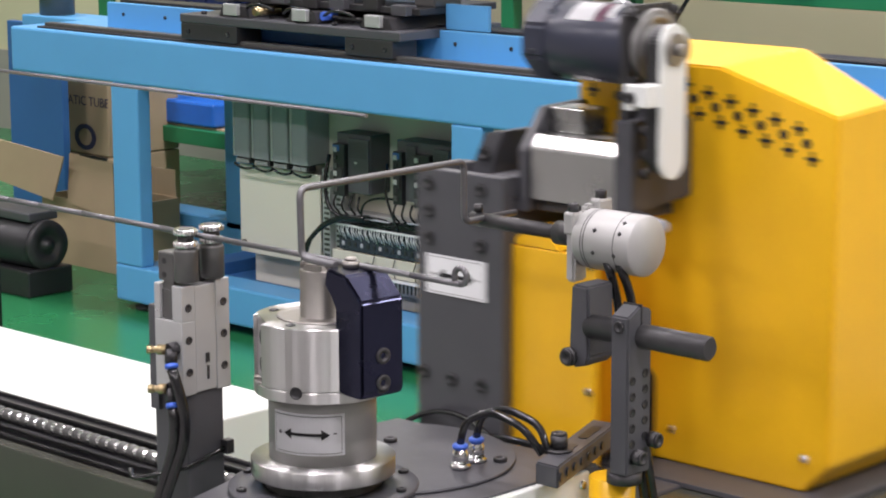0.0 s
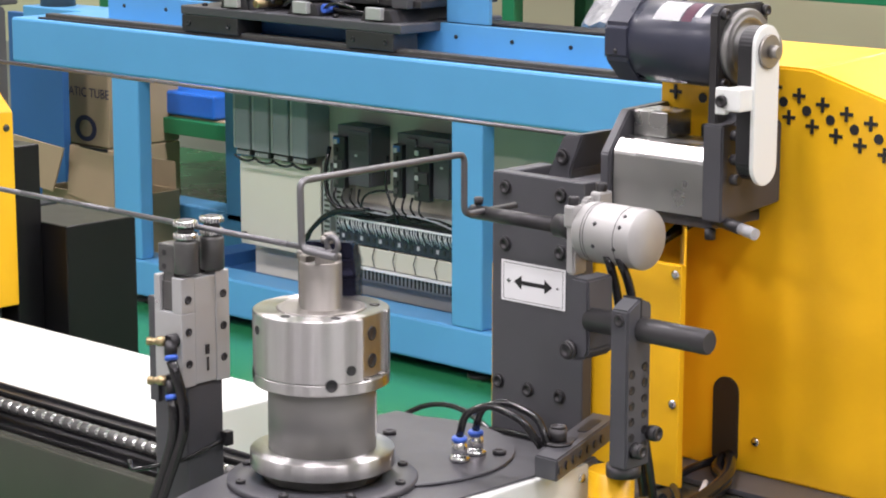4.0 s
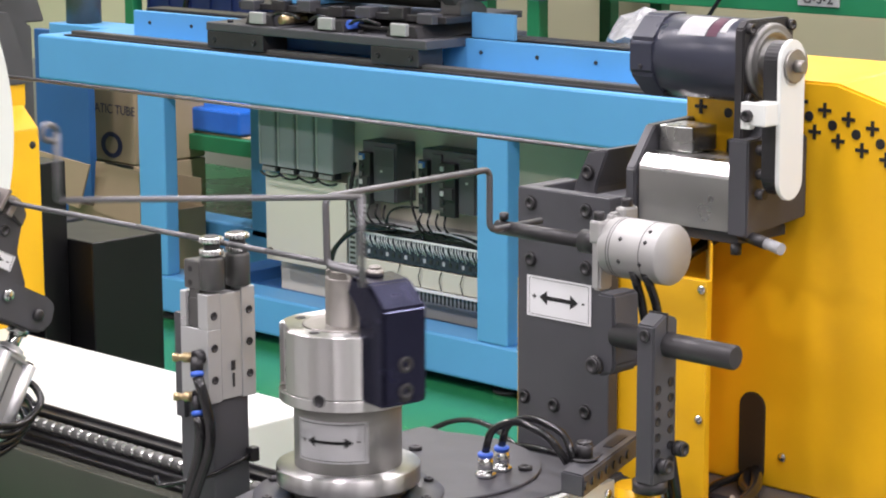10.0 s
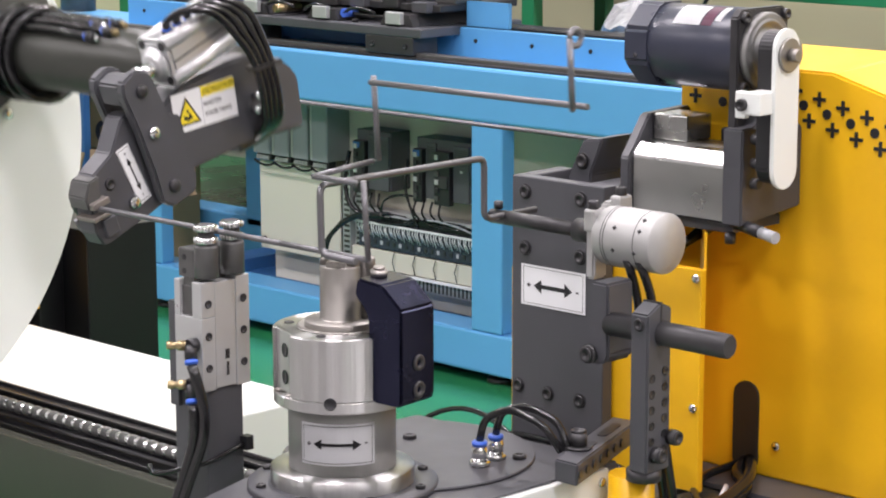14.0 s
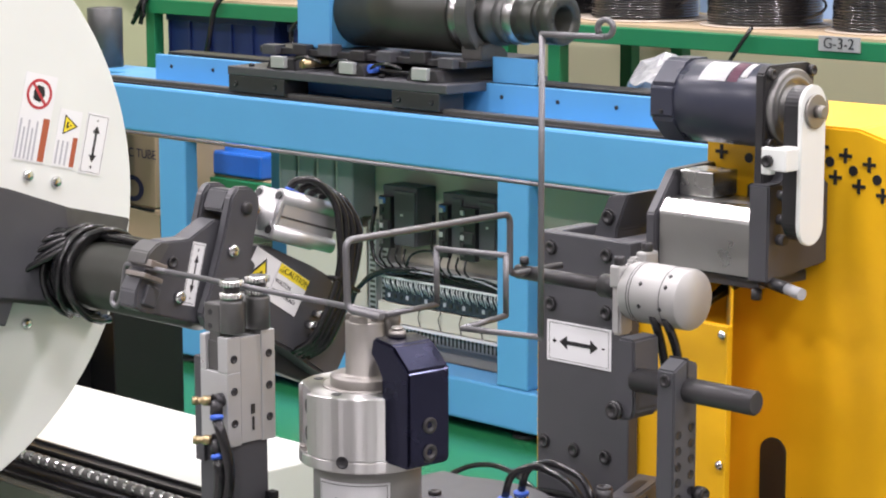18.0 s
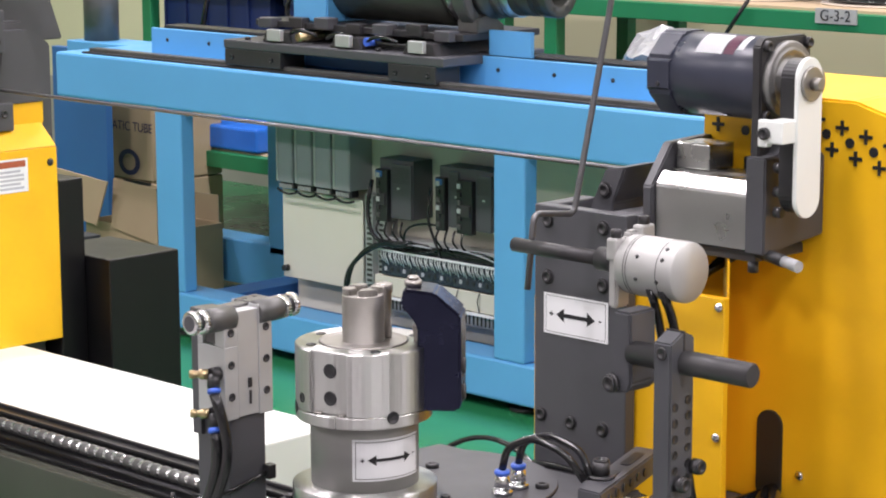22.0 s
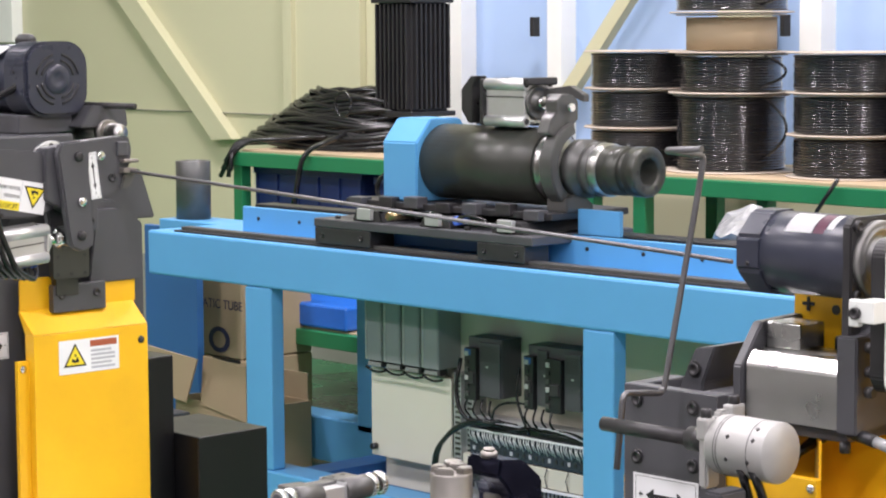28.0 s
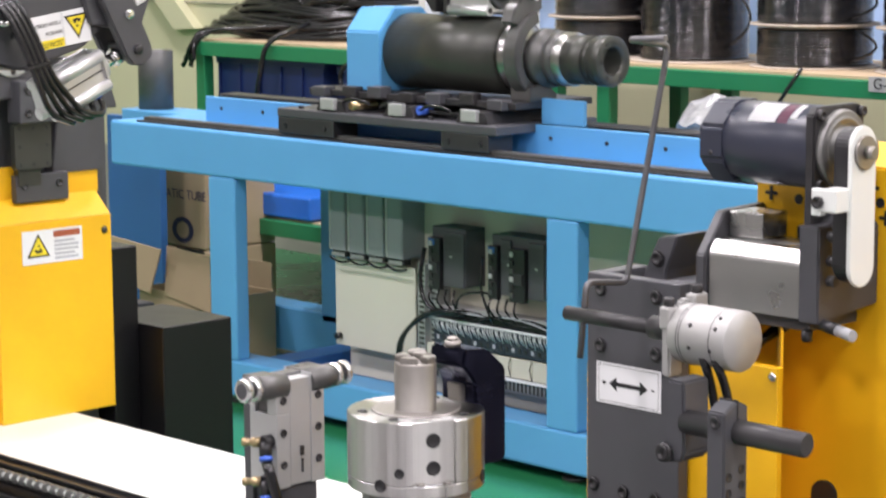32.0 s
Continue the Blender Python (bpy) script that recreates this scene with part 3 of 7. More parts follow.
for k in range(60):
    tx = -2.945 + k * 0.0108
    wob = 0.003 * math.sin(k * 2.7)
    part("jumper_wire", tube([(tx, 2.866, 0.352), (tx + 0.002 + wob, 2.862, 0.336), (tx + 0.004, 2.872, 0.316 - 0.004 * (k % 3))], 0.0019, seg=5), PAPER, blk)
for k in range(24):
    part("terminal_screw", box(-2.94 + 0.026 * k, -2.93 + 0.026 * k, 2.874, 2.8765, 0.288, 0.300, 0), OXIDE if k % 3 else PALE_INK, blk)
part("floor_plate", box(-2.985, -1.9, 2.876, 2.954, 0.212, 0.270, 0.002), CREAM_STEEL, cab, "plain cream strip below the terminals")
for k in range(9):
    part("loose_wire", tube([(-2.80 + 0.085 * k, 2.872, 0.272), (-2.806 + 0.085 * k, 2.868, 0.245), (-2.802 + 0.085 * k, 2.874, 0.214)], 0.0016, seg=5), HOSE, cab)
part("rail", box(-2.99, -1.9, 2.866, 2.874, 0.203, 0.211, 0.0005), PAPER, cab, "thin pale terminal rail")
slotted_duct(-2.985, -1.9, 0.160, 0.200)
part("cable", tube([(-2.975, 2.86, 0.56), (-2.99, 2.85, 0.47), (-2.965, 2.845, 0.395), (-2.90, 2.845, 0.372), (-2.80, 2.858, 0.378)], 0.0065, rad=0.05), HOSE, cab)
part("cable", tube([(-2.82, 2.85, 0.385), (-2.93, 2.845, 0.372), (-3.01, 2.84, 0.33), (-3.06, 2.83, 0.27), (-3.07, 2.83, 0.16)], 0.0075, rad=0.07), HOSE, cab)
part("cable", tube([(-2.80, 2.85, 0.392), (-2.92, 2.84, 0.380), (-3.00, 2.84, 0.345), (-3.045, 2.83, 0.28), (-3.06, 2.83, 0.16)], 0.005, rad=0.07), HOSE, cab)
part("cable", tube(arc((-2.83, 2.85, 0.385), (-2.70, 2.85, 0.455), (-0.03, -0.01, 0.02), 10), 0.0035, seg=6), HOSE, cab)
part("cable", tube([(-2.72, 2.85, 0.56), (-2.73, 2.845, 0.47), (-2.695, 2.845, 0.40), (-2.68, 2.85, 0.365)], 0.004, rad=0.04), HOSE, cab)

# ---- behind the blue bed ----
carton = thing("cardboard_carton", (-4.45, 3.35, 0.0), "tall brown carton printed with dark lettering", "box")
part("carton_body", box(-5.25, -4.79, 3.46, 3.80, 0.30, 0.70, 0.006), CARD, carton)
part("carton_base", box(-5.25, -4.79, 3.46, 3.80, 0.0, 0.296, 0.004), CARD, carton)
letters("print", "MATIC TUBE", 0.050, Matrix.Translation((-4.925, 3.457, 0.50)) @ Euler((math.pi / 2, 0, 0)).to_matrix().to_4x4(), carton, PRINT_NAVY)
pr = bmesh.new()
for k in range(28):
    quad = []
    for a, w in ((k, 1.0), (k + 1, 1.0), (k + 1, 0.58), (k, 0.58)):
        an = a * math.pi / 14
        quad.append(pr.verts.new((-4.93 + 0.066 * w * math.cos(an), 3.4585, 0.365 + 0.050 * w * math.sin(an) * (1 if w > 0.9 else 1.1))))
    pr.faces.new(quad)
part("print_ring", pr, PRINT_NAVY, carton, "dark blue printed ring")
part("print_line", box(-4.97, -4.80, 3.4575, 3.4595, 0.285, 0.296, 0), INK, carton)
oc = thing("open_carton", (-4.35, 3.16, 0.0), "low brown carton with open flaps", "box")
part("carton_body", [box(-4.62, -4.20, 3.02, 3.026, 0.0, 0.235, 0), box(-4.62, -4.20, 3.294, 3.30, 0.0, 0.235, 0), box(-4.206, -4.20, 3.026, 3.294, 0.0, 0.235, 0), box(-4.62, -4.614, 3.026, 3.294, 0.0, 0.235, 0)], CARD, oc)
part("flap", prism([(-4.46, 0.225), (-4.20, 0.19), (-4.20, 0.385), (-4.44, 0.40)], "y", 3.010, 3.016, 0), CARD, oc)
part("flap", prism([(-4.80, 0.275), (-4.48, 0.235), (-4.41, 0.395), (-4.82, 0.425)], "y", 2.96, 2.966, 0), CARD, oc)
part("flap", prism([(-4.60, 0.235), (-4.22, 0.235), (-4.22, 0.33), (-4.60, 0.33)], "y", 3.30, 3.305, 0), CARD, oc)
sh = solid("cardboard_sheet", prism([(-3.62, 0.18), (-3.36, 0.16), (-3.26, 0.33), (-3.30, 0.42), (-3.60, 0.40)], "y", 3.40, 3.408, 0), CARD, "brown cardboard sheet leaning behind the machine bed", "cardboard")
wm = thing("geared_motor_unit", (-4.3, 2.7, 0), "dark geared motor unit standing on the floor", "motor")
part("motor_case", cyl((-4.52, 2.64, 0.165), (-4.12, 2.66, 0.165), 0.085, seg=32, bev=0.01), BLACK, wm)
part("end_bell", lathe((-4.12, 2.66, 0.165), (1, 0, 0), [(0.085, 0), (0.080, 0.012), (0.045, 0.014), (0.040, 0.004), (0.018, 0.004), (0.018, 0.022), (0, 0.022)], seg=32), OXIDE, wm)
part("motor_base", box(-4.52, -4.10, 2.57, 2.75, 0.0, 0.09, 0.006), BLACK, wm)
part("junction_box", box(-4.46, -4.13, 2.60, 2.72, 0.245, 0.275, 0.006), GREY, wm)

def crate(x0, x1, y0, y1, z0, z1, material, label):
    t = thing("plastic_crate", ((x0 + x1) / 2, (y0 + y1) / 2, z0), label, "crate", "crates on the rack")
    w = 0.012
    for side in (box(x0, x1, y0, y0 + w, z0, z1), box(x0, x1, y1 - w, y1, z0, z1), box(x0, x0 + w, y0 + w, y1 - w, z0, z1), box(x1 - w, x1, y0 + w, y1 - w, z0, z1)):
        part("crate_wall", side, material, t)
    part("crate_floor", box(x0 + w, x1 - w, y0 + w, y1 - w, z0, z0 + w), material, t)
    part("rim", box(x0 - 0.01, x1 + 0.01, y0 - 0.012, y0, z1 - 0.03, z1), material, t)
    part("rim", box(x0 - 0.01, x1 + 0.01, y1, y1 + 0.012, z1 - 0.03, z1), material, t)
    n = max(3, int((x1 - x0) / 0.12))
    for k in range(n + 1):
        bx = x0 + (x1 - x0 - 0.012) * k / n
        part("rib", box(bx, bx + 0.012, y0 - 0.01, y0, z0, z1 - 0.03), material, t)
    part("contents", box(x0 + 0.03, x1 - 0.03, y0 + 0.03, y1 - 0.03, z0 + 0.02, z1 - 0.03, 0.01), BLACK, t)
    return t


rack = thing("green_rack", (-3.4, 4.35, 0), "green steel rack with plywood shelves along the wall", "rack")
for sz, sy in ((1.02, 0.0), (0.42, 0.0)):
    part("shelf_board", box(-5.54, 0.6, 4.06, 4.72, sz, sz + 0.022), PLY, rack)
    part("shelf_beam", box(-5.56, 0.62, 4.02, 4.06, sz - 0.045, sz + 0.012, 0.003), SHELF_GREEN, rack)
    part("shelf_beam", box(-5.56, 0.62, 4.72, 4.76, sz - 0.045, sz + 0.012, 0.003), SHELF_GREEN, rack)
for lx in (-5.56, -3.58, -3.34, -1.2, 0.5):
    for ly in (4.03, 4.70):
        part("upright", box(lx, lx + 0.055, ly, ly + 0.05, 0.0, 1.0, 0.003), SHELF_GREEN, rack)
sign = part("shelf_sign", box(-2.205, -2.055, 4.012, 4.019, 1.000, 1.046, 0), SIGN_GREY, rack, "faded white rack sign")
letters("sign_text", "G-3-2", 0.048, Matrix.Translation((-2.13, 4.010, 1.023)) @ Euler((math.pi / 2, 0, 0)).to_matrix().to_4x4(), sign, INK)
crate(-5.49, -4.83, 4.1, 4.5, 0.72, 0.975, CRATE_BLUE, "deep blue plastic crate of cable on the rack")
crate(-4.74, -4.2, 4.1, 4.5, 0.72, 0.96, CRATE_BLUE, "deep blue plastic crate of cable on the rack")
part("upper_board", box(-5.54, -3.6, 4.06, 4.72, 0.69, 0.715), PLY, rack)
for cx in (-5.3, -4.6, -4.0):
    crate(cx, cx + 0.55, 4.1, 4.5, 0.445, 0.60, mat("bright_blue_plastic", (0.02, 0.13, 0.62), 0.35), "bright blue plastic crate on the low shelf")
side_rack = thing("low_green_rack", (-4.1, 3.62, 0), "low green rack behind the machine bed", "rack")
part("shelf_beam", box(-5.3, -3.9, 3.72, 3.76, 0.335, 0.395, 0.003), SHELF_GREEN, side_rack)
part("shelf_board", box(-5.3, -3.9, 3.76, 4.0, 0.38, 0.40), PLY, side_rack)
part("blue_tray", box(-5.1, -4.52, 3.74, 3.98, 0.405, 0.495, 0.01), mat("tray_blue_plastic", (0.02, 0.16, 0.66), 0.35), side_rack, "bright blue plastic tray")
for lx in (-5.3, -3.95):
    part("upright", box(lx, lx + 0.05, 3.72, 3.77, 0, 0.335, 0.003), SHELF_GREEN, side_rack)


def spool(x, y, z, r, h, bare=False, tall=False, full=0.93):
    t = thing("cable_spool", (x, y, z), "black cable wound on a spool with pale board flanges" if not bare else "cable spool with a bare brown cardboard core", "cable spool", "cable spools on the rack")
    part("flange", cyl((x, y, z), (x, y, z + 0.006), r * 1.05, seg=48, bev=0.002), FLANGE_BOARD, t)
    part("flange", cyl((x, y, z + h - 0.005), (x, y, z + h), r * (1.05 if tall else 0.93), seg=48, bev=0.001), FLANGE_BOARD, t)
    if bare:
        part("core", cyl((x, y, z + 0.010), (x, y, z + h - 0.010), r * 0.76, seg=48), CARD, t)
        return t
    prof, n = [], int((h - 0.02) / 0.009)
    for k in range(n):
        a = 0.010 + (h - 0.02) * k / n
        wob = full * (1 + 0.005 * math.sin(k * 1.7 + z * 9))
        prof += [(r * wob - 0.0035 + 0.0042 * math.sin(math.pi * s / 5), a + 0.009 * s / 5) for s in range(5)]
    part("winding", smooth(lathe((x, y, z), (0, 0, 1), prof + [(r * full - 0.004, h - 0.010)], seg=40)), SPOOL_WIRE, t)
    part("tail", tube(arc((x + r * 0.9, y - r * 0.35, z + h * 0.2), (x + r * 0.95, y - r * 0.3, z + h * 0.95), (0.12, -0.03, 0), 10), 0.005, seg=6), HOSE, t)
    return t


TOP = 1.042
for k in range(3):
    spool(-3.575, 4.35, TOP + 0.138 * k, 0.205, 0.137, tall=k == 2)
spool(-3.147, 4.32, TOP, 0.215, 0.265, full=0.87)
spool(-3.147, 4.32, TOP + 0.268, 0.208, 0.135, full=0.84)
spool(-3.147, 4.32, TOP + 0.406, 0.205, 0.133, bare=True)
spool(-3.147, 4.32, TOP + 0.542, 0.205, 0.135)
for k in range(3):
    spool(-2.645, 4.33, TOP + 0.138 * k, 0.205, 0.137, tall=k == 2)
for k in range(3):
    spool(-2.16, 4.35, TOP + 0.138 * k, 0.205, 0.135)
random.seed(4)
coil = thing("cable_heap", (-5.20, 4.35, 1.042), "loose heap of coiled black rubber cable", "cable")
for k in range(38):
    lay, a = k // 8, random.uniform(0, 6.3)
    rr = 0.37 - 0.045 * lay - 0.010 * (k % 8)
    ring = [(-5.32 + 0.03 * lay + rr * math.cos(s / 22 * 2 * math.pi) * 1.5 + random.uniform(-0.010, 0.010), 4.38 + 0.55 * rr * math.sin(s / 22 * 2 * math.pi), 1.058 + 0.046 * lay + 0.007 * (k % 8) + 0.014 * math.sin(s * 0.9 + a)) for s in range(23)]
    part("cable_turn", tube(ring, random.uniform(0.010, 0.013), seg=6), HOSE, coil)
for k in range(5):
    part("cable_end", tube([(-5.36 + 0.05 * k, 4.2, 1.10), (-5.50 - 0.012 * k, 4.02, 1.075), (-5.585 + 0.018 * k, 3.98, 0.93 + 0.03 * (k % 3))], 0.010, seg=6, rad=0.08), HOSE, coil)
part("cable_end", tube([(-4.98, 4.15, 1.12), (-5.06, 3.99, 1.05), (-5.12, 3.98, 0.80)], 0.011, seg=6, rad=0.06), HOSE, coil)
part("cable_loop", tube([(-4.94 + 0.05 * math.cos(s / 10 * 6.28), 4.10, 1.24 + 0.05 * math.sin(s / 10 * 6.28)) for s in range(11)], 0.006, seg=6), HOSE, coil)
drum = thing("finned_motor", (-4.90, 4.44, 1.042), "tall black finned motor housing standing on the rack", "motor")
part("motor_case", box(-5.00, -4.80, 4.34, 4.54, 1.20, 1.64, 0.008), BLACK, drum)
part("motor_foot", box(-4.97, -4.83, 4.36, 4.52, 1.042, 1.20, 0.008), BLACK, drum)
for k in range(8):
    f = 0.012 + 0.0252 * k
    part("fin", box(-5.00 + f - 0.005, -5.00 + f + 0.005, 4.318, 4.34, 1.215, 1.635, 0.002), BLACK, drum)
    part("fin", box(-4.80, -4.778, 4.34 + f - 0.005, 4.34 + f + 0.005, 1.215, 1.635, 0.002), BLACK, drum)
part("foot_flange", box(-5.015, -4.77, 4.31, 4.555, 1.185, 1.205, 0.004), BLACK, drum)
part("top_cap", box(-5.01, -4.773, 4.312, 4.55, 1.638, 1.66, 0.004), BLACK, drum)
part("shaft_cap", cyl((-4.90, 4.44, 1.66), (-4.90, 4.44, 1.72), 0.08), BLACK, drum)
pole = solid("steel_stub_pipe", lathe((-4.60, 3.10, 0.868), (0, 0, 1), [(0.062, 0), (0.062, 0.205), (0.060, 0.207), (0.050, 0.207), (0.050, 0.05), (0, 0.05)], seg=36), GREY_MID, "short dull grey steel pipe standing upright", "pipe")
random.seed(9)
film = lathe((-2.15, 3.2, 0.874), (0, 0, 1), [(0.07, 0), (0.10, 0.02), (0.112, 0.045), (0.108, 0.07), (0.10, 0.09), (0.085, 0.112), (0.06, 0.135), (0.03, 0.155), (0, 0.16)], seg=22)
bmesh.ops.remove_doubles(film, verts=film.verts, dist=0.0001)
for v in film.verts:
    if v.co.z > 0.88:
        k = random.uniform(-0.022, 0.022)
        v.co += Vector((k * (v.co.x + 2.15) * 8, k * (v.co.y - 3.2) * 8, random.uniform(-0.012, 0.012)))
solid("plastic_film", smooth(film, False), CLEAR_BAG, "crumpled clear plastic film on the machine bed", "plastic film")
solid("hanging_cable", tube([(-2.45, 4.0, 1.06), (-2.5, 3.98, 0.98), (-2.62, 3.95, 0.78), (-2.66, 3.95, 0.02)], 0.007, rad=0.06), HOSE, "thin black cable hanging from the rack", "cable")
solid("floor_cable", tube([(-2.66, 3.95, 0.02), (-2.2, 3.6, 0.012), (-1.4, 3.9, 0.012)], 0.007, rad=0.2), HOSE, "thin black cable lying on the floor", "cable")

# ---- bending machine: bed and table ----
WZ = 1.05
base = thing("bending_machine_bed", (-0.6, 0.5, 0), "white and dark grey base of the wire bending machine", "machine base")
part("bed_body", box(-2.6, -0.815, 0.410, 0.71, 0.05, 0.60, 0.004), CREAM, base, "long white painted bed")
part("front_panel", box(-2.6, -0.30, 0.29, 0.315, 0.05, 0.565, 0.002), OLIVE, base, "dark glossy steel front panel")
part("bed_ledge", box(-2.6, -0.5, 0.316, 0.408, 0.05, 0.560, 0.002), MATT_BLACK, base)
part("table_plate", prism([(-0.03, -0.30), (0.155, -0.30), (0.172, 0.30), (-0.16, 0.287), (-0.17, 0.15), (-0.117, -0.025), (-0.082, -0.143)], "z", 0.745, 0.775, 0.003), GREY, base, "dark grey painted table plate")
part("table_body", box(-0.05, 0.14, -0.28, 0.26, 0.05, 0.745, 0.003), CREAM, base)
part("side_cover", box(0.158, 0.176, -0.30, 0.276, 0.40, 0.772, 0.002), CREAM, base, "white painted side cover")
part("screw", lathe((0.176, 0.262, 0.757), (1, 0, 0), [(0.006, 0), (0.006, 0.002), (0.003, 0.004), (0, 0.0045)], seg=14), CHROME, base)
part("round_plate", cyl((-0.03, 0.14, 0.775), (-0.03, 0.14, 0.779), 0.155, seg=64, bev=0.0008), GREY, base, "round dark cover plate")
for bx, by in ((-0.075, 0.187), (0.085, 0.215), (0.03, 0.04), (-0.10, 0.05)):
    part("plate_bolt", socket_screw((bx, by, 0.779), (0, 0, 1), 0.0085, 0.005), OXIDE, base)
part("rear_deck", box(0.10, 0.66, 0.30, 1.1, 0.62, 0.682, 0.004), OLIVE, base, "dark steel deck under the yellow cover")
part("rear_body", box(0.12, 0.64, 0.32, 1.08, 0.05, 0.62, 0.004), GREY, base)
part("column_foot", box(-0.150, 0.12, 0.36, 0.80, 0.05, 0.686, 0.003), GREY, base)
part("cable_tray", box(-0.34, -0.151, 0.38, 0.50, 0.60, 0.684, 0.003), GREY, base)
part("tray_arm", box(-0.30, -0.151, 0.42, 0.46, 0.30, 0.60, 0.003), GREY, base)
part("guide_rail", box(-2.6, -0.30, 0.380, 0.409, 0.560, 0.598, 0.002), MATT_BLACK, base, "black guide rail")
part("rail_edge", box(-2.6, -0.30, 0.4035, 0.4085, 0.5985, 0.604, 0.001), OXIDE, base)
part("rail_edge", box(-2.6, -0.30, 0.378, 0.383, 0.5985, 0.6015, 0.001), OXIDE, base)
screw_rod = part("lead_screw", cyl((-2.6, 0.347, 0.594), (-0.30, 0.347, 0.594), 0.0078, seg=20), CHROME, base, "bright lead screw with dull collars")
for k in range(74):
    sx = -1.96 + k * 0.0228
    part("thread", lathe((sx, 0.3475, 0.594), (1, 0.10, -0.12), [(0.0080, 0), (0.0102, 0.0010), (0.0106, 0.0040), (0.0106, 0.0130), (0.0102, 0.0160), (0.0080, 0.0170)], seg=16), GREY_MID, screw_rod)
part("screw_trough", box(-2.6, -0.30, 0.316, 0.379, 0.5605, 0.572, 0.002), MATT_BLACK, base)
part("inner_apron", box(-0.82, -0.30, 0.33, 0.36, 0.30, 0.565, 0.002), OLIVE, base)
part("support_console", box(-0.30, -0.05, -0.10, 0.12, 0.32, 0.40, 0.004), GREY, base)
part("support_rib", box(-0.16, -0.05, -0.03, 0.03, 0.05, 0.32, 0.004), GREY, base)
# ---- wire support with two rollers ----
sup = thing("roller_support", (-0.215, 0.0, 0.40), "dark steel post with a silver pneumatic gripper and rollers", "wire support")
part("post", box(-0.258, -0.196, -0.028, 0.030, 0.40, 0.955, 0.002), GREY, sup, "dark grey steel post")
bodyp = part("gripper_body", [box(-0.242, -0.191, -0.038, -0.0165, 0.856, 0.948, 0.001), box(-0.242, -0.2315, -0.038, -0.0165, 0.948, 0.992, 0.001), box(-0.2085, -0.191, -0.038, -0.0165, 0.948, 0.992, 0.001)], ALU, sup, "silver anodised gripper body")
part("gripper_core", box(-0.242, -0.1918, -0.0160, 0.0166, 0.858, 0.990, 0.0008), ALU, sup)
part("gripper_side", box(-0.242, -0.191, 0.0171, 0.039, 0.856, 0.994, 0.0012), ALU, sup)
part("slide_bed", box(-0.231, -0.209, -0.034, -0.0166, 0.949, 0.985, 0.0005), GREY_MID, sup, "dark slot in the gripper side")
part("dowel", cyl((-0.237, -0.0382, 0.958), (-0.237, -0.0368, 0.958), 0.0028, seg=12, bev=0), CHROME, sup)
part("back_plate", box(-0.259, -0.243, -0.034, 0.036, 0.83, 0.962, 0.001), GREY, sup)
for gy in (-0.0275, 0.0285):
    for gz in (0.965, 0.925, 0.885):
        part("screw_hole", lathe((-0.1905, gy, gz), (1, 0, 0), [(0.0052, 0), (0.0052, 0.0006), (0.0038, 0.0008), (0.0036, 0.0003), (0, 0.0003)], seg=16), OXIDE, bodyp)
part("marking", [box(-0.1912, -0.1904, -0.001, 0.005, 0.893, 0.905, 0), box(-0.1912, -0.1904, 0.001, 0.004, 0.872, 0.889, 0)], OXIDE, bodyp)


def finger(side):
    """One roller finger, hinged at the gripper's top; side is -1 or 1 across the wire."""
    y = 0.0205 * side
    piv = (-0.215, side * 0.012, 0.990)
    f = part("roller_finger", lathe((-0.2145, y, 0.990), (0, 0, 1), [(0.0140, 0.006), (0.0152, 0.007), (0.0152, 0.044), (0.0146, 0.0455), (0.011, 0.048)], seg=32), GREY_MID, sup, "dark round finger with a knurled roller", pivot=piv)
    part("finger_side", box(-0.252, -0.222, y - 0.0135, y + 0.0125, 0.995, 1.031, 0.002), GREY_MID, f)
    part("finger_stem", box(-0.244, -0.224, y - 0.0125, y + 0.006, 0.958, 0.996, 0.0015), GREY_MID, f)
    part("lower_ring", lathe((-0.2145, y, 1.038), (0, 0, 1), [(0.012, 0), (0.0142, 0.0008), (0.0142, 0.0078), (0.012, 0.0086), (0.0098, 0.009)], seg=32), CHROME, f, "bright knurled ring")
    part("groove", cyl((-0.2145, y, 1.046), (-0.2145, y, 1.0535), 0.0102, seg=24, bev=0), OXIDE, f)
    cap = part("roller_cap", lathe((-0.2145, y, 1.0532), (0, 0, 1), [(0.011, 0), (0.0146, 0.0008), (0.0146, 0.0068), (0.0132, 0.0082), (0.007, 0.0082), (0.006, 0.006), (0, 0.006)], seg=32), CHROME, f, "bright knurled roller cap")
    # dark disc on the cap paints in the shade of its recess
    part("cap_recess", cyl((-0.2145, y, 1.0585), (-0.2145, y, 1.0618), 0.0098, seg=24, bev=0.0004), GREY, f)
    for k in range(22):
        a = k * 2 * math.pi / 22
        c, sn = math.cos(a) * 0.0143, math.sin(a) * 0.0143
        part("knurl", cyl((-0.2145 + c, y + sn, 1.0391), (-0.2145 + c, y + sn, 1.0455), 0.0007, seg=6, bev=0), STEEL, f)
        part("knurl", cyl((-0.2145 + c * 1.02, y + sn * 1.02, 1.0542), (-0.2145 + c * 1.02, y + sn * 1.02, 1.0598), 0.0007, seg=6, bev=0), STEEL, f)
    for hz in (1.020, 1.003):
        part("dowel_hole", cyl((-0.240, y - 0.0130, hz), (-0.240, y - 0.0141, hz), 0.0036, seg=12, bev=0), BLACK, f)
    return f


finger_front, finger_back = finger(-1), finger(1)


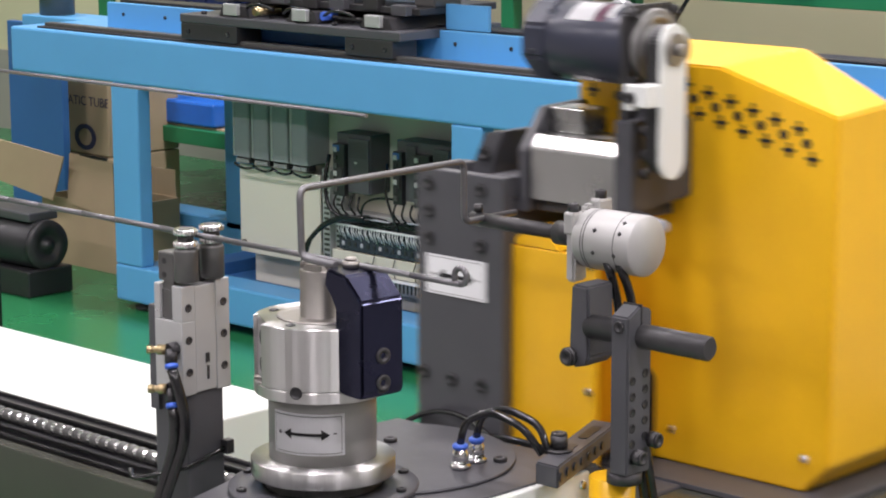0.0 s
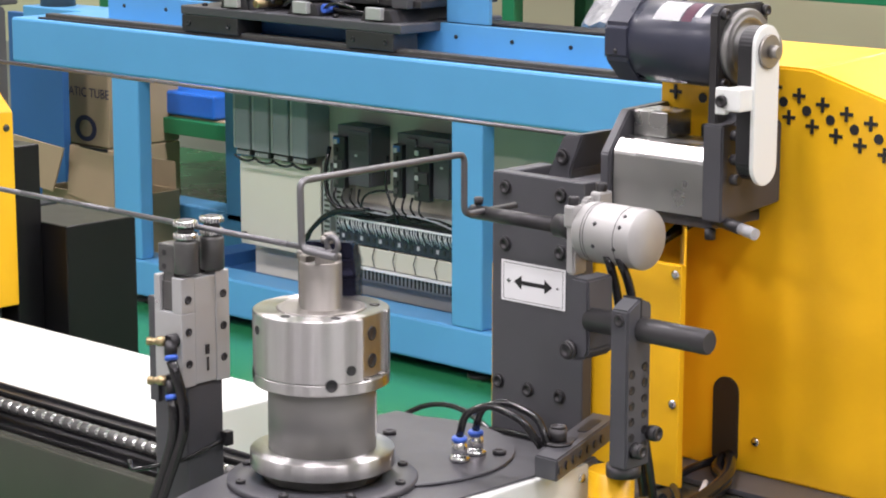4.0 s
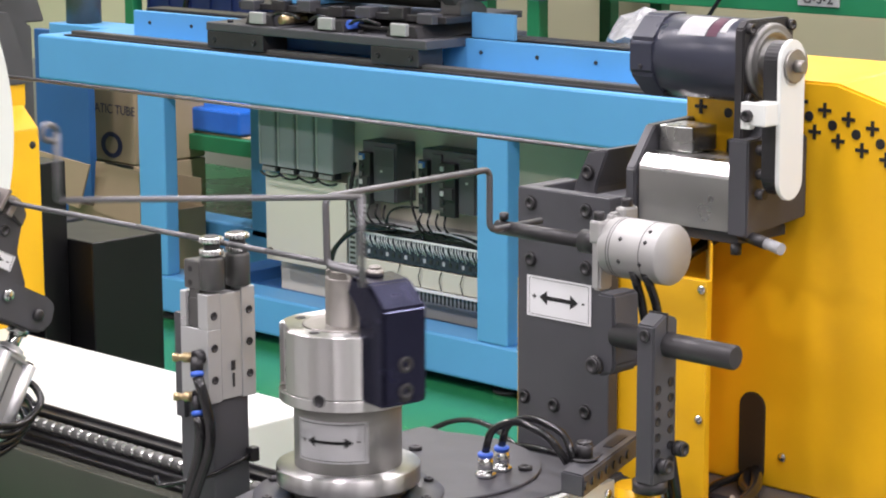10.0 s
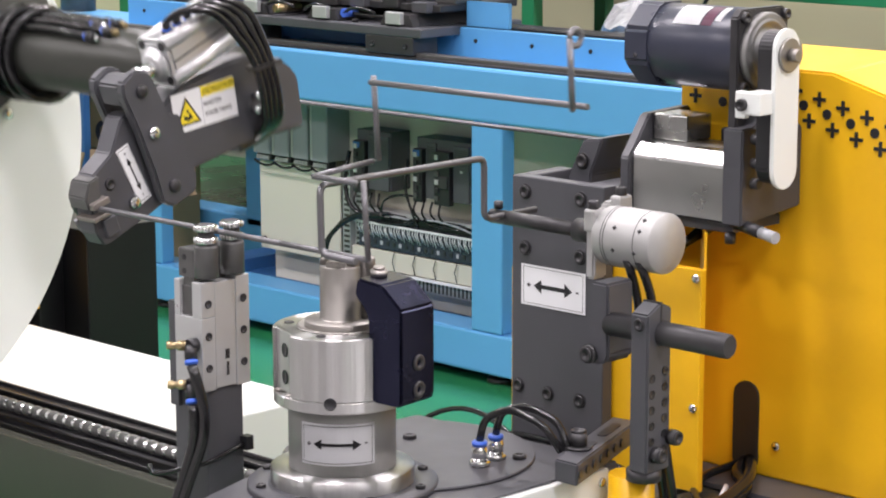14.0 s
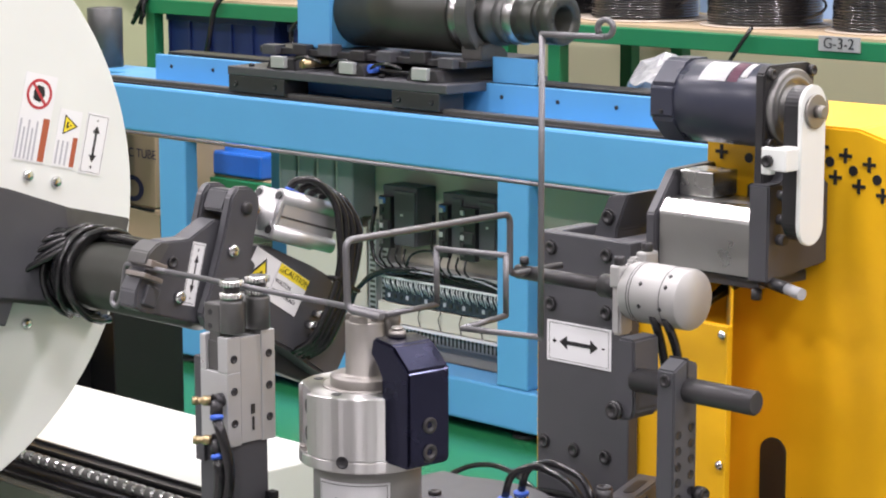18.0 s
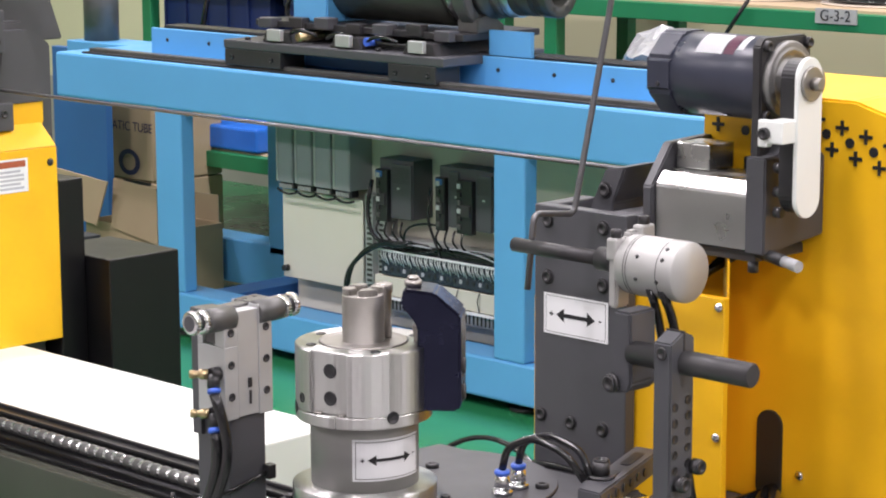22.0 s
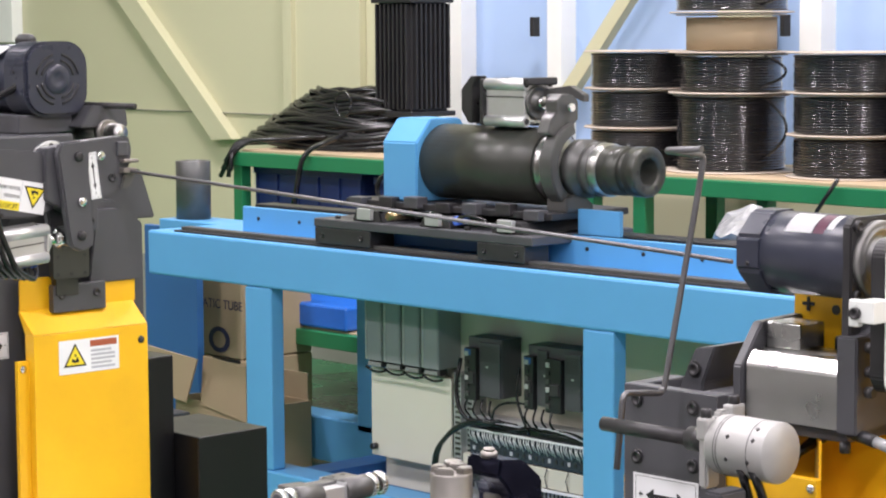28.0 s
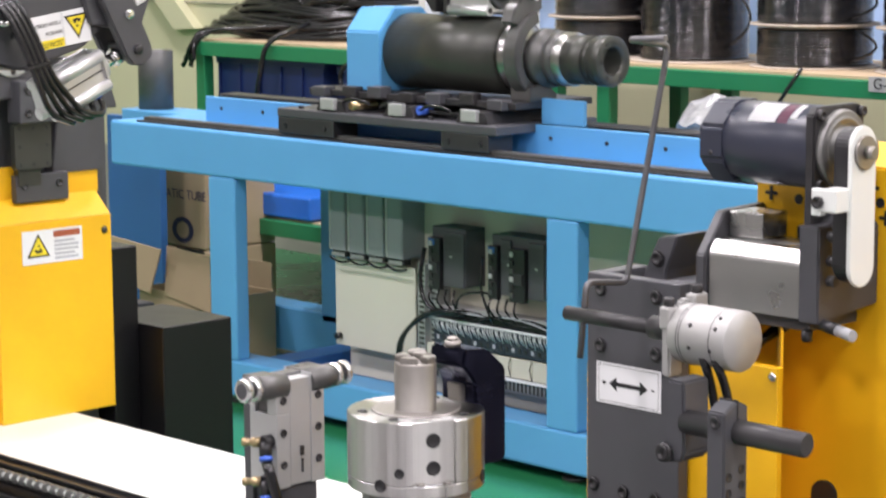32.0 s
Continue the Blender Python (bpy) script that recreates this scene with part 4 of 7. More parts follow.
def flow_valve(z):
    v = part("speed_valve", [cyl((-0.203, -0.034, z), (-0.203, -0.050, z), 0.0088, seg=18), cyl((-0.203, -0.046, z), (-0.198, -0.050, z - 0.016), 0.0080, seg=18)], BLACK, bodyp, "elbow air fitting with brass screw")
    part("needle", lathe((-0.203, -0.046, z), (-0.75, -0.65, 0.0), [(0.0065, 0.006), (0.0065, 0.016), (0.0045, 0.017), (0.0045, 0.022), (0.0055, 0.023), (0.0055, 0.029), (0, 0.030)], seg=12), BRASS, v)
    part("collar", cyl((-0.198, -0.050, z - 0.016), (-0.196, -0.051, z - 0.022), 0.0084, seg=16), BLUE_RING, v)
    return v


flow_valve(0.915)
flow_valve(0.866)
part("air_hose", tube([(-0.196, -0.051, 0.893), (-0.185, -0.050, 0.868), (-0.179, -0.046, 0.835), (-0.184, -0.045, 0.80), (-0.201, -0.048, 0.76), (-0.224, -0.055, 0.70), (-0.229, -0.06, 0.55)], 0.0068, rad=0.03), HOSE, sup, "black air hose")
part("air_hose", tube([(-0.196, -0.051, 0.844), (-0.191, -0.052, 0.825), (-0.197, -0.050, 0.795), (-0.214, -0.052, 0.75), (-0.235, -0.06, 0.69), (-0.241, -0.062, 0.55)], 0.0068, rad=0.03), HOSE, sup, "black air hose")
part("cable_tie", tube([(-0.268, -0.062, 0.757), (-0.262, -0.064, 0.745), (-0.236, -0.058, 0.752), (-0.196, -0.030, 0.765), (-0.190, 0.0, 0.775), (-0.190, 0.026, 0.78)], 0.003, seg=6, rad=0.01), HOSE, sup)
part("tie_lock", box(-0.196, -0.184, 0.024, 0.036, 0.772, 0.790, 0.001), BLACK, sup)

for ob in sup.children:
    if ob not in (finger_front, finger_back):
        ob.location.x -= 0.014

# ---- bending head ----
socket = thing("head_socket", (0, 0, 0.775), "round turned socket ring bolted to the table", "machine part")
part("ring", lathe((0, 0, 0.775), (0, 0, 1), [(0.112, 0), (0.112, 0.006), (0.110, 0.008), (0.069, 0.008), (0.069, 0)], seg=64), GREY, socket)
for k in range(8):
    a = k * math.pi / 4 + 0.35
    part("bolt", socket_screw((0.100 * math.cos(a), 0.100 * math.sin(a), 0.7832), (0, 0, 1), 0.006, 0.004), OXIDE, socket)
head = thing("wire_bender", (0, 0, 0.783), "turned steel wire bender with a black forming arm", "wire bender")
part("flange", lathe((0, 0, 0.752), (0, 0, 1), [(0.068, 0), (0.068, 0.0240), (0.0838, 0.0245), (0.0845, 0.0253), (0.0845, 0.044), (0.0838, 0.045), (0.0635, 0.0455)], seg=96), STEEL, head, "polished steel flange")
part("column", lathe((0, 0, 0.797), (0, 0, 1), [(0.063, 0), (0.063, 0.072), (0.0615, 0.075), (0.0615, 0.080)], seg=64), SATIN, head, "dull grey column")


def ring_shape(poly, z0, z1):
    """The head ring: a milled outline with a chamfered rim, round where it is turned."""
    bm = prism(poly, "z", z0, z1, 0)
    for f in bm.faces:
        f.smooth = len(f.verts) == 4
    sharp = [e for e in bm.edges if e.calc_face_angle(0) > 0.25]
    rim = [e for e in sharp if abs(e.verts[0].co.z - e.verts[1].co.z) < 1e-5]
    bmesh.ops.bevel(bm, geom=rim, offset=0.0012, segments=1, affect="EDGES")
    for ed in bm.edges:
        ed.smooth = ed.calc_face_angle(0) <= 0.25
    return bm


RING_R = 0.0795


def ring_outline(pockets):
    """Round outline with square pockets milled to a flat, at the given angles."""
    out = []
    half = math.asin(0.0255 / RING_R)
    for k in range(120):
        a = math.radians(3 * k)
        near = [p for p in pockets if abs(math.atan2(math.sin(a - p), math.cos(a - p))) < half + 0.02]
        if not near:
            out.append((RING_R * math.cos(a), RING_R * math.sin(a)))
        elif not out or out[-1][2:] != (near[0],):
            p = near[0]
            for r, s in ((None, -1), (0.0705, -1), (0.0705, 1), (None, 1)):
                d = math.sqrt(RING_R ** 2 - 0.0255 ** 2) if r is None else r
                out.append((d * math.cos(p) - s * 0.0255 * math.sin(p), d * math.sin(p) + s * 0.0255 * math.cos(p), p))
    return [q[:2] for q in out]


POCKETS = (math.radians(0.6), math.radians(245))
# the first pocket straddles the start of the outline, so the outline is turned by a half circle
turned_ring = [(-x, -y) for x, y in ring_outline([p - math.pi for p in POCKETS])]
part("ring", ring_shape(turned_ring, 0.890, 0.963), STEEL, head, "bright turned head ring with milled pockets")
part("ring_foot", ring_shape([(RING_R * math.cos(math.radians(3 * k)), RING_R * math.sin(math.radians(3 * k))) for k in range(120)], 0.876, 0.8898), STEEL, head, "bright turned lower rim")
part("recess", lathe((0, 0, 0.963), (0, 0, 1), [(0.052, 0), (0.052, 0.0012), (0.049, 0.0022), (0.046, 0.0005)], seg=48), STEEL_DULL, head)
# ring holes are dark discs on the surface, bore shade put into colour
for a in (28, 150, 205, 290):
    part("top_hole", lathe((0.063 * math.cos(math.radians(a)), 0.063 * math.sin(math.radians(a)), 0.9631), (0, 0, 1), [(0.006, 0), (0.006, 0.0008), (0.005, 0.001), (0.0045, 0.0003), (0, 0.0003)], seg=16), OXIDE, head)
for fa in POCKETS[1:]:
    u = Vector((math.cos(fa), math.sin(fa), 0))
    w = Vector((-u.y, u.x, 0))
    for hz in (0.909, 0.941):
        part("threaded_hole", lathe(tuple(u * 0.0706 + Vector((0, 0, hz))), u, [(0.0085, 0), (0.0085, 0.0007), (0.0072, 0.0009), (0.0066, 0.0003), (0, 0.0003)], seg=20), BLACK, head)
    for s in (-0.016, 0.016):
        part("relief_notch", cyl(tuple(u * 0.072 + w * s + Vector((0, 0, 0.8902))), tuple(u * 0.072 + w * s + Vector((0, 0, 0.8925))), 0.0055, seg=16, bev=0.0008), STEEL_DULL, head)
for a in (-58, 106, 198, 38):
    u = Vector((math.cos(math.radians(a)), math.sin(math.radians(a)), 0))
    part("pin_hole", lathe(tuple(u * (RING_R - 0.0003) + Vector((0, 0, 0.889))), u, [(0.0075, 0), (0.0075, 0.001), (0.0065, 0.0012), (0.006, 0.0003), (0, 0.0003)], seg=16), BLACK, head)
for a, hz, hr in ((100, 0.944, 0.0045), (123, 0.944, 0.0045), (215, 0.905, 0.005)):
    u = Vector((math.cos(math.radians(a)), math.sin(math.radians(a)), 0))
    part("tapped_hole", lathe(tuple(u * (RING_R - 0.0003) + Vector((0, 0, hz))), u, [(hr + 0.001, 0), (hr + 0.001, 0.0008), (hr, 0.001), (hr - 0.0006, 0.0003), (0, 0.0003)], seg=16), BLACK, head)
# sticker wrapped round the column, facing -54 degrees from the arm
lab = bmesh.new()
n = 18
lo, hi = [], []
for k in range(n + 1):
    a = math.radians(-54 - 41 + 82 * k / n)
    lo.append(lab.verts.new((0.0637 * math.cos(a), 0.0637 * math.sin(a), 0.812)))
    hi.append(lab.verts.new((0.0637 * math.cos(a), 0.0637 * math.sin(a), 0.861)))
for k in range(n):
    lab.faces.new((lo[k], lo[k + 1], hi[k + 1], hi[k]))
bmesh.ops.solidify(lab, geom=lab.faces[:], thickness=0.0004)
stick = part("sticker", lab, PAPER, head, "white sticker with a double arrow")


def wrapped(pts, r=0.0646):
    """A thin patch wrapped on the column: pts in (arc metres, height)."""
    bm = bmesh.new()
    vs = [bm.verts.new((r * math.cos(math.radians(-54) + s / 0.0637), r * math.sin(math.radians(-54) + s / 0.0637), z)) for s, z in pts]
    bm.faces.new(vs)
    bmesh.ops.solidify(bm, geom=bm.faces[:], thickness=0.0006)
    return bm


bars = []
for s in range(-20, 20, 4):
    bars.append(wrapped([(s / 1000, 0.8350), ((s + 4) / 1000, 0.8350), ((s + 4) / 1000, 0.8385), (s / 1000, 0.8385)]))
part("arrow", join(wrapped([(-0.028, 0.8368), (-0.018, 0.8305), (-0.018, 0.843)]), wrapped([(0.028, 0.8368), (0.018, 0.843), (0.018, 0.8305)]), *bars), INK, stick)
part("sign_mark", [wrapped([(-0.0365, 0.836), (-0.0315, 0.836), (-0.0315, 0.8374), (-0.0365, 0.8374)]), wrapped([(-0.0347, 0.8342), (-0.0333, 0.8342), (-0.0333, 0.8392), (-0.0347, 0.8392)]), wrapped([(0.032, 0.8374), (0.036, 0.8374), (0.036, 0.8390), (0.032, 0.8390)])], INK, stick)
edge = []
for a, b in ((0.8145, 0.8152), (0.8578, 0.8585)):
    for s in range(-42, 42, 6):
        edge.append(wrapped([(s / 1000, a), ((s + 6) / 1000, a), ((s + 6) / 1000, b), (s / 1000, b)]))
for s in (-0.042, 0.0414):
    edge.append(wrapped([(s, 0.8145), (s + 0.0006, 0.8145), (s + 0.0006, 0.8585), (s, 0.8585)]))
part("border", join(*edge), INK, stick)
# black forming arm on the +x side of the head at rest
armp = part("forming_arm", prism([(0.066, 0.888), (0.112, 0.888), (0.116, 0.894), (0.116, 1.000), (0.086, 1.026), (0.050, 1.030), (0.046, 1.010), (0.058, 0.998), (0.066, 0.985)], "y", -0.030, 0.030, 0.003), ARM_BLACK, head, "black oxide forming arm")
for hz in (0.905, 0.936):
    part("cap_screw", [socket_screw((0.114, 0.0, hz), (1, 0, 0), 0.0095, 0.0045), lathe((0.1145, 0, hz), (1, 0, 0), [(0.0125, 0), (0.0125, 0.001), (0.0105, 0.0012), (0.0105, 0)], seg=20)], OXIDE, armp)
part("arm_pin", [cyl((0.058, 0.0, 1.028), (0.058, 0.0, 1.036), 0.010), cyl((0.058, 0, 1.036), (0.058, 0, 1.040), 0.007)], STEEL_DULL, armp)
part("wedge", prism([(0.058, 0.985), (0.075, 0.985), (0.070, 0.962), (0.060, 0.962)], "y", -0.012, 0.012), STEEL_DULL, head)
# rising die in the middle
die = part("die", [lathe((0, 0, 0.940), (0, 0, 1), [(0.0425, 0), (0.0425, 0.034), (0.0415, 0.0355), (0.0262, 0.0358), (0.0245, 0.0375), (0.0245, 0.097), (0.0235, 0.099), (0.018, 0.099)], seg=56)], STEEL_DULL, head, "ground steel die with crossed slots", pivot=(0, 0, 0.940))
for k in range(4):
    a0 = math.radians(25 + 90 * k)
    pad = []
    for s in range(7):
        a = a0 - 0.56 + 1.12 * s / 6
        pad.append((0.0238 * math.cos(a), 0.0238 * math.sin(a)))
    pad += [(0.008 * math.cos(a0) + 0.005 * math.cos(a0 + 1.57), 0.008 * math.sin(a0) + 0.005 * math.sin(a0 + 1.57)), (0.008 * math.cos(a0) + 0.005 * math.cos(a0 - 1.57), 0.008 * math.sin(a0) + 0.005 * math.sin(a0 - 1.57))]
    part("die_pad", prism(pad, "z", 1.0355, 1.0460, 0.0014), STEEL_DULL, die)
part("bend_pin", lathe((0.0205, 0.0205, 0.985), (0, 0, 1), [(0.0098, -0.03), (0.0098, 0.050), (0.0112, 0.052), (0.0112, 0.060), (0.010, 0.062), (0, 0.062)], seg=24), STEEL_DULL, die, "round bending pin")

# ---- ejector: rotary actuator with a bent wire hook ----
RY, RZ = 0.29, 1.045


def flat_patch_z(poly, m):
    """A thin level piece laid by the pose m."""
    bm = prism(poly, "z", 0.0, 0.0008, 0)
    bmesh.ops.transform(bm, matrix=m, verts=bm.verts)
    return bm


ej = thing("ejector_stand", (0.22, 0.25, 0.775), "dark steel stand with a silver rotary actuator", "ejector")
rod = part("rotating_rod", [cyl((-0.030, RY, RZ), (0.115, RY, RZ), 0.0092), cyl((0.114, RY, RZ), (0.154, RY, RZ), 0.0148)], OXIDE, ej, "black oxide rod with a bent wire hook", pivot=(0.1, RY, RZ))
part("hook", tube([(-0.004, 0.345, RZ + 0.004), (-0.004, 0.248, RZ + 0.004), (-0.004, 0.248, 1.126), (0.026, -0.060, 1.132), (0.028, -0.060, 1.052), (0.088, -0.064, 1.052)], 0.0042, rad=0.012), WIRE, rod, "bent grey wire hook")
part("set_screw", cyl((-0.018, RY, RZ + 0.010), (-0.018, RY, RZ + 0.020), 0.006, seg=14), OXIDE, rod)
act = part("actuator", lathe((0.164, RY, RZ), (1, 0, 0), [(0.034, 0), (0.036, 0.004), (0.036, 0.010), (0.037, 0.012), (0.037, 0.088), (0.036, 0.090), (0, 0.090)], seg=48), ALU_CAST, ej, "silver round rotary actuator")
part("mount_flange", prism([(RY - 0.030, RZ - 0.052), (RY - 0.004, RZ - 0.052), (RY - 0.004, RZ - 0.030), (RY + 0.026, RZ - 0.028), (RY + 0.026, RZ + 0.040), (RY - 0.002, RZ + 0.040), (RY - 0.004, RZ + 0.030), (RY - 0.030, RZ + 0.028)], "x", 0.152, 0.166, 0.003), ALU_CAST, act, "silver cast clamp flange with ears")
part("mount_ear", box(0.150, 0.166, RY - 0.032, RY - 0.012, RZ + 0.006, RZ + 0.034, 0.003), ALU_CAST, act)
part("mount_ear", box(0.156, 0.172, RY + 0.010, RY + 0.036, RZ + 0.012, RZ + 0.046, 0.003), ALU_CAST, act)
for sx, sy, sz in ((0.158, RY - 0.022, RZ + 0.034), (0.164, RY + 0.023, RZ + 0.046)):
    part("cap_screw", socket_screw((sx, sy, sz), (0, 0, 1), 0.007, 0.010), OXIDE, act)
part("flange_screw", socket_screw((0.152, RY - 0.018, RZ - 0.040), (-1, 0, 0), 0.005, 0.002), OXIDE, act)
part("end_face", lathe((0.2515, RY, RZ), (1, 0, 0), [(0.0345, 0), (0.0345, 0.0012), (0.033, 0.0018), (0, 0.0018)], seg=48), ALU_CAST, act)
for gx in (0.180, 0.184, 0.230):
    part("ring_groove", lathe((gx, RY, RZ), (1, 0, 0), [(0.0372, 0), (0.0373, 0.0012), (0.0360, 0.0012), (0.0360, 0)], seg=48), GREY_MID, act)
for sx, a in ((0.200, -62), (0.238, -62), (0.238, -38), (0.200, -105), (0.232, -105)):
    u = Vector((0, math.sin(math.radians(a)), math.cos(math.radians(a))))
    q = Vector((sx, RY, RZ)) + u * 0.0365
    part("port", cyl(tuple(q), tuple(q + u * 0.0012), 0.0032, seg=4, bev=0), OXIDE, act)
for ob in (rod, act):
    ob.location += Vector((-0.038, 0.04, 0))
part("hanger_plate", prism([(0.160, 0.912), (0.166, 0.902), (0.188, 0.908), (0.192, 0.918), (0.190, 1.004), (0.164, 1.004)], "y", 0.252, 0.300, 0.003), GREY, ej)
part("pivot_bolt", [cyl((0.166, 0.250, 0.917), (0.166, 0.243, 0.917), 0.0115), socket_screw((0.166, 0.243, 0.917), (0, -1, 0), 0.0095, 0.003)], OXIDE, ej)
part("cross_bar", cyl((0.184, 0.262, 0.955), (0.362, 0.262, 0.955), 0.0145, bev=0.002), OXIDE, ej, "black round cross bar")
up = part("upright", prism([(0.235, 0.790), (0.279, 0.790), (0.279, 0.984), (0.258, 0.992), (0.235, 0.980)], "x", 0.239, 0.265, 0.002), GREY, ej, "drilled dark steel upright")
part("clamp_slit", box(0.2385, 0.2656, 0.258, 0.2605, 0.966, 0.9925, 0), BLACK, up)
part("clamp_bolt", socket_screw((0.252, 0.2352, 0.968), (0, -1, 0), 0.0075, 0.003), OXIDE, up)
# black surface discs for drilled holes, with the dark of the bores painted in
for k in range(6):
    for hy in (0.2445, 0.268):
        hz = 0.904 - k * 0.019 + (0.006 if hy > 0.26 else 0)
        part("drilled_hole", lathe((0.2652, hy, hz), (1, 0, 0), [(0.0056, 0), (0.0056, 0.0004), (0.0050, 0.0005), (0.0047, 0.0003), (0, 0.0003)], seg=14), BLACK, up)
for hy, hz in ((0.250, 0.812), (0.279, 0.828)):
    part("cap_screw", [cyl((0.265, hy, hz), (0.276, hy, hz), 0.0095, seg=20), socket_screw((0.276, hy, hz), (1, 0, 0), 0.0085, 0.003)], OXIDE, up)
bar = part("slotted_bar", prism([(0.179, 0.172), (0.214, 0.172), (0.142, 0.370), (0.107, 0.364)], "z", 0.779, 0.806, 0.002), GREY, ej, "slotted dark steel clamp bar")
tilt = Matrix.Translation((0.1605, 0.270, 0.8062)) @ pose(0, 0, 0, 0, 0, 20)
for s0, s1 in ((-0.055, -0.012), (0.015, 0.075)):
    part("slot", flat_patch_z(rounded(0, (s0 + s1) / 2, 0.013, s1 - s0, 0.006), tilt), BLACK, bar)
# side holes as black discs, bore shade painted in
for k in range(7):
    q = Vector((0.2125, 0.178, 0.7925)).lerp(Vector((0.1625, 0.315, 0.7925)), k / 6)
    part("drilled_hole", cyl(tuple(q), tuple(q + Vector((0.0018, 0.0007, 0))), 0.0055, seg=14, bev=0), BLACK, bar)
part("clamp_screw", [cyl((0.170, 0.225, 0.806), (0.170, 0.225, 0.810), 0.017), cyl((0.170, 0.225, 0.810), (0.170, 0.225, 0.826), 0.0105), socket_screw((0.170, 0.225, 0.826), (0, 0, 1), 0.0095, 0.003)], OXIDE, ej)
part("black_foot", cyl((0.245, 0.256, 0.776), (0.245, 0.256, 0.790), 0.021), OXIDE, ej)
part("foot_cover", cyl((0.214, 0.272, 0.62), (0.214, 0.272, 0.774), 0.028), YELLOW, ej, "yellow round foot cover")
for k, (hx, hy, ex) in enumerate(((0.178, 0.30, 0.222), (0.196, 0.305, 0.236))):
    part("actuator_hose", tube([(hx, RY + 0.012, 1.025), (hx + 0.003, hy + 0.015, 0.99), (hx + 0.016, hy + 0.015, 0.93), (ex, 0.30, 0.84), (ex + 0.02, 0.30, 0.74)], 0.0055, rad=0.03), HOSE, ej, "black actuator hose")
for k, (fx, fy) in enumerate(((0.072, 0.158), (0.067, 0.192))):
    f = thing("air_fitting", (fx, fy, 0.779), "nickel push-in air fitting with a blue ring and black hose", "air fitting", "air fittings on the table")
    part("hex_nut", cyl((fx, fy, 0.779), (fx, fy, 0.786), 0.013, seg=6, bev=0.001), CHROME, f)
    part("fitting_body", lathe((fx, fy, 0.786), (0, 0, 1), [(0.0095, 0), (0.0095, 0.014), (0.0085, 0.015), (0.0085, 0.018)], seg=20), CHROME, f)
    part("release_ring", cyl((fx, fy, 0.804), (fx, fy, 0.810), 0.0095, seg=20), BLUE_RING, f)
    part("hose", tube([(fx, fy, 0.81), (fx + 0.004, fy + 0.004, 0.838), (fx + 0.03, fy + 0.02, 0.852 - 0.004 * k), (fx + 0.075, fy + 0.03, 0.838 - 0.004 * k), (0.165, 0.20 + 0.012 * k, 0.806)], 0.0048, rad=0.04, steps=8), HOSE, f)
for k in range(6):
    solid("rear_cable", tube(arc((-0.32 + 0.02 * k, 0.40 + 0.016 * k, 0.688), (0.10, 0.34 + 0.02 * k, 0.706), (-0.03, 0.02 * math.sin(k * 2.1), 0.012 + 0.008 * (k % 3))), 0.0045, seg=6), HOSE, "thin black cable lying behind the table", "cable", "cables behind the table")
solid("rear_cable", tube(arc((-0.33, 0.44, 0.688), (-0.02, 0.37, 0.70), (-0.02, 0.03, 0.05)), 0.004, seg=6), HOSE, "thin black cable looped behind the table", "cable", "cables behind the table")

# ---- stickers and signs ----


def flat_patch(poly, m, thick=0.0006):
    """A thin flat piece: poly in (u, v), laid by the pose m (u, v, n)."""
    bm = bmesh.new()
    lo = [bm.verts.new(m @ Vector((u, v, 0))) for u, v in poly]
    hi = [bm.verts.new(m @ Vector((u, v, thick))) for u, v in poly]
    n = len(poly)
    bm.faces.new(lo[::-1])
    bm.faces.new(hi)
    for k in range(n):
        bm.faces.new((lo[k], lo[(k + 1) % n], hi[(k + 1) % n], hi[k]))
    return bm


def rect(u0, v0, u1, v1):
    return [(u0, v0), (u1, v0), (u1, v1), (u0, v1)]


def basis(p, u, n):
    """A pose whose x runs along u and z along n, at p."""
    u, n = Vector(u).normalized(), Vector(n).normalized()
    v = n.cross(u)
    return Matrix.Translation(p) @ Matrix((u, v, n)).transposed().to_4x4()


def arrow_sticker(parent, m, w, h, label="white sticker with a double arrow"):
    s = part("sticker", flat_patch(rect(-w / 2, -h / 2, w / 2, h / 2), m), PAPER, parent, label)
    up = m @ Matrix.Translation((0, 0, 0.0006))
    b = h * 0.44
    e = 0.0006
    part("border", [flat_patch(rect(-w * 0.46, b, w * 0.46, b + e), up, 0.0002), flat_patch(rect(-w * 0.46, -b - e, w * 0.46, -b), up, 0.0002), flat_patch(rect(-w * 0.46 - e, -b, -w * 0.46, b), up, 0.0002), flat_patch(rect(w * 0.46, -b, w * 0.46 + e, b), up, 0.0002)], INK, s)
    part("arrow", [flat_patch([(-w * 0.30, 0), (-w * 0.18, -h * 0.17), (-w * 0.18, h * 0.17)], up, 0.0003), flat_patch([(w * 0.30, 0), (w * 0.18, h * 0.17), (w * 0.18, -h * 0.17)], up, 0.0003), flat_patch(rect(-w * 0.19, -h * 0.05, w * 0.19, h * 0.05), up, 0.0003)], INK, s)
    part("minus_mark", flat_patch(rect(w * 0.36, -h * 0.015, w * 0.40, h * 0.025), up, 0.0003), INK, s)
    part("plus_mark", [flat_patch(rect(-w * 0.41, -h * 0.02, -w * 0.35, h * 0.02), up, 0.0003), flat_patch(rect(-w * 0.387, -h * 0.06, -w * 0.373, h * 0.06), up, 0.0003)], INK, s)
    return s


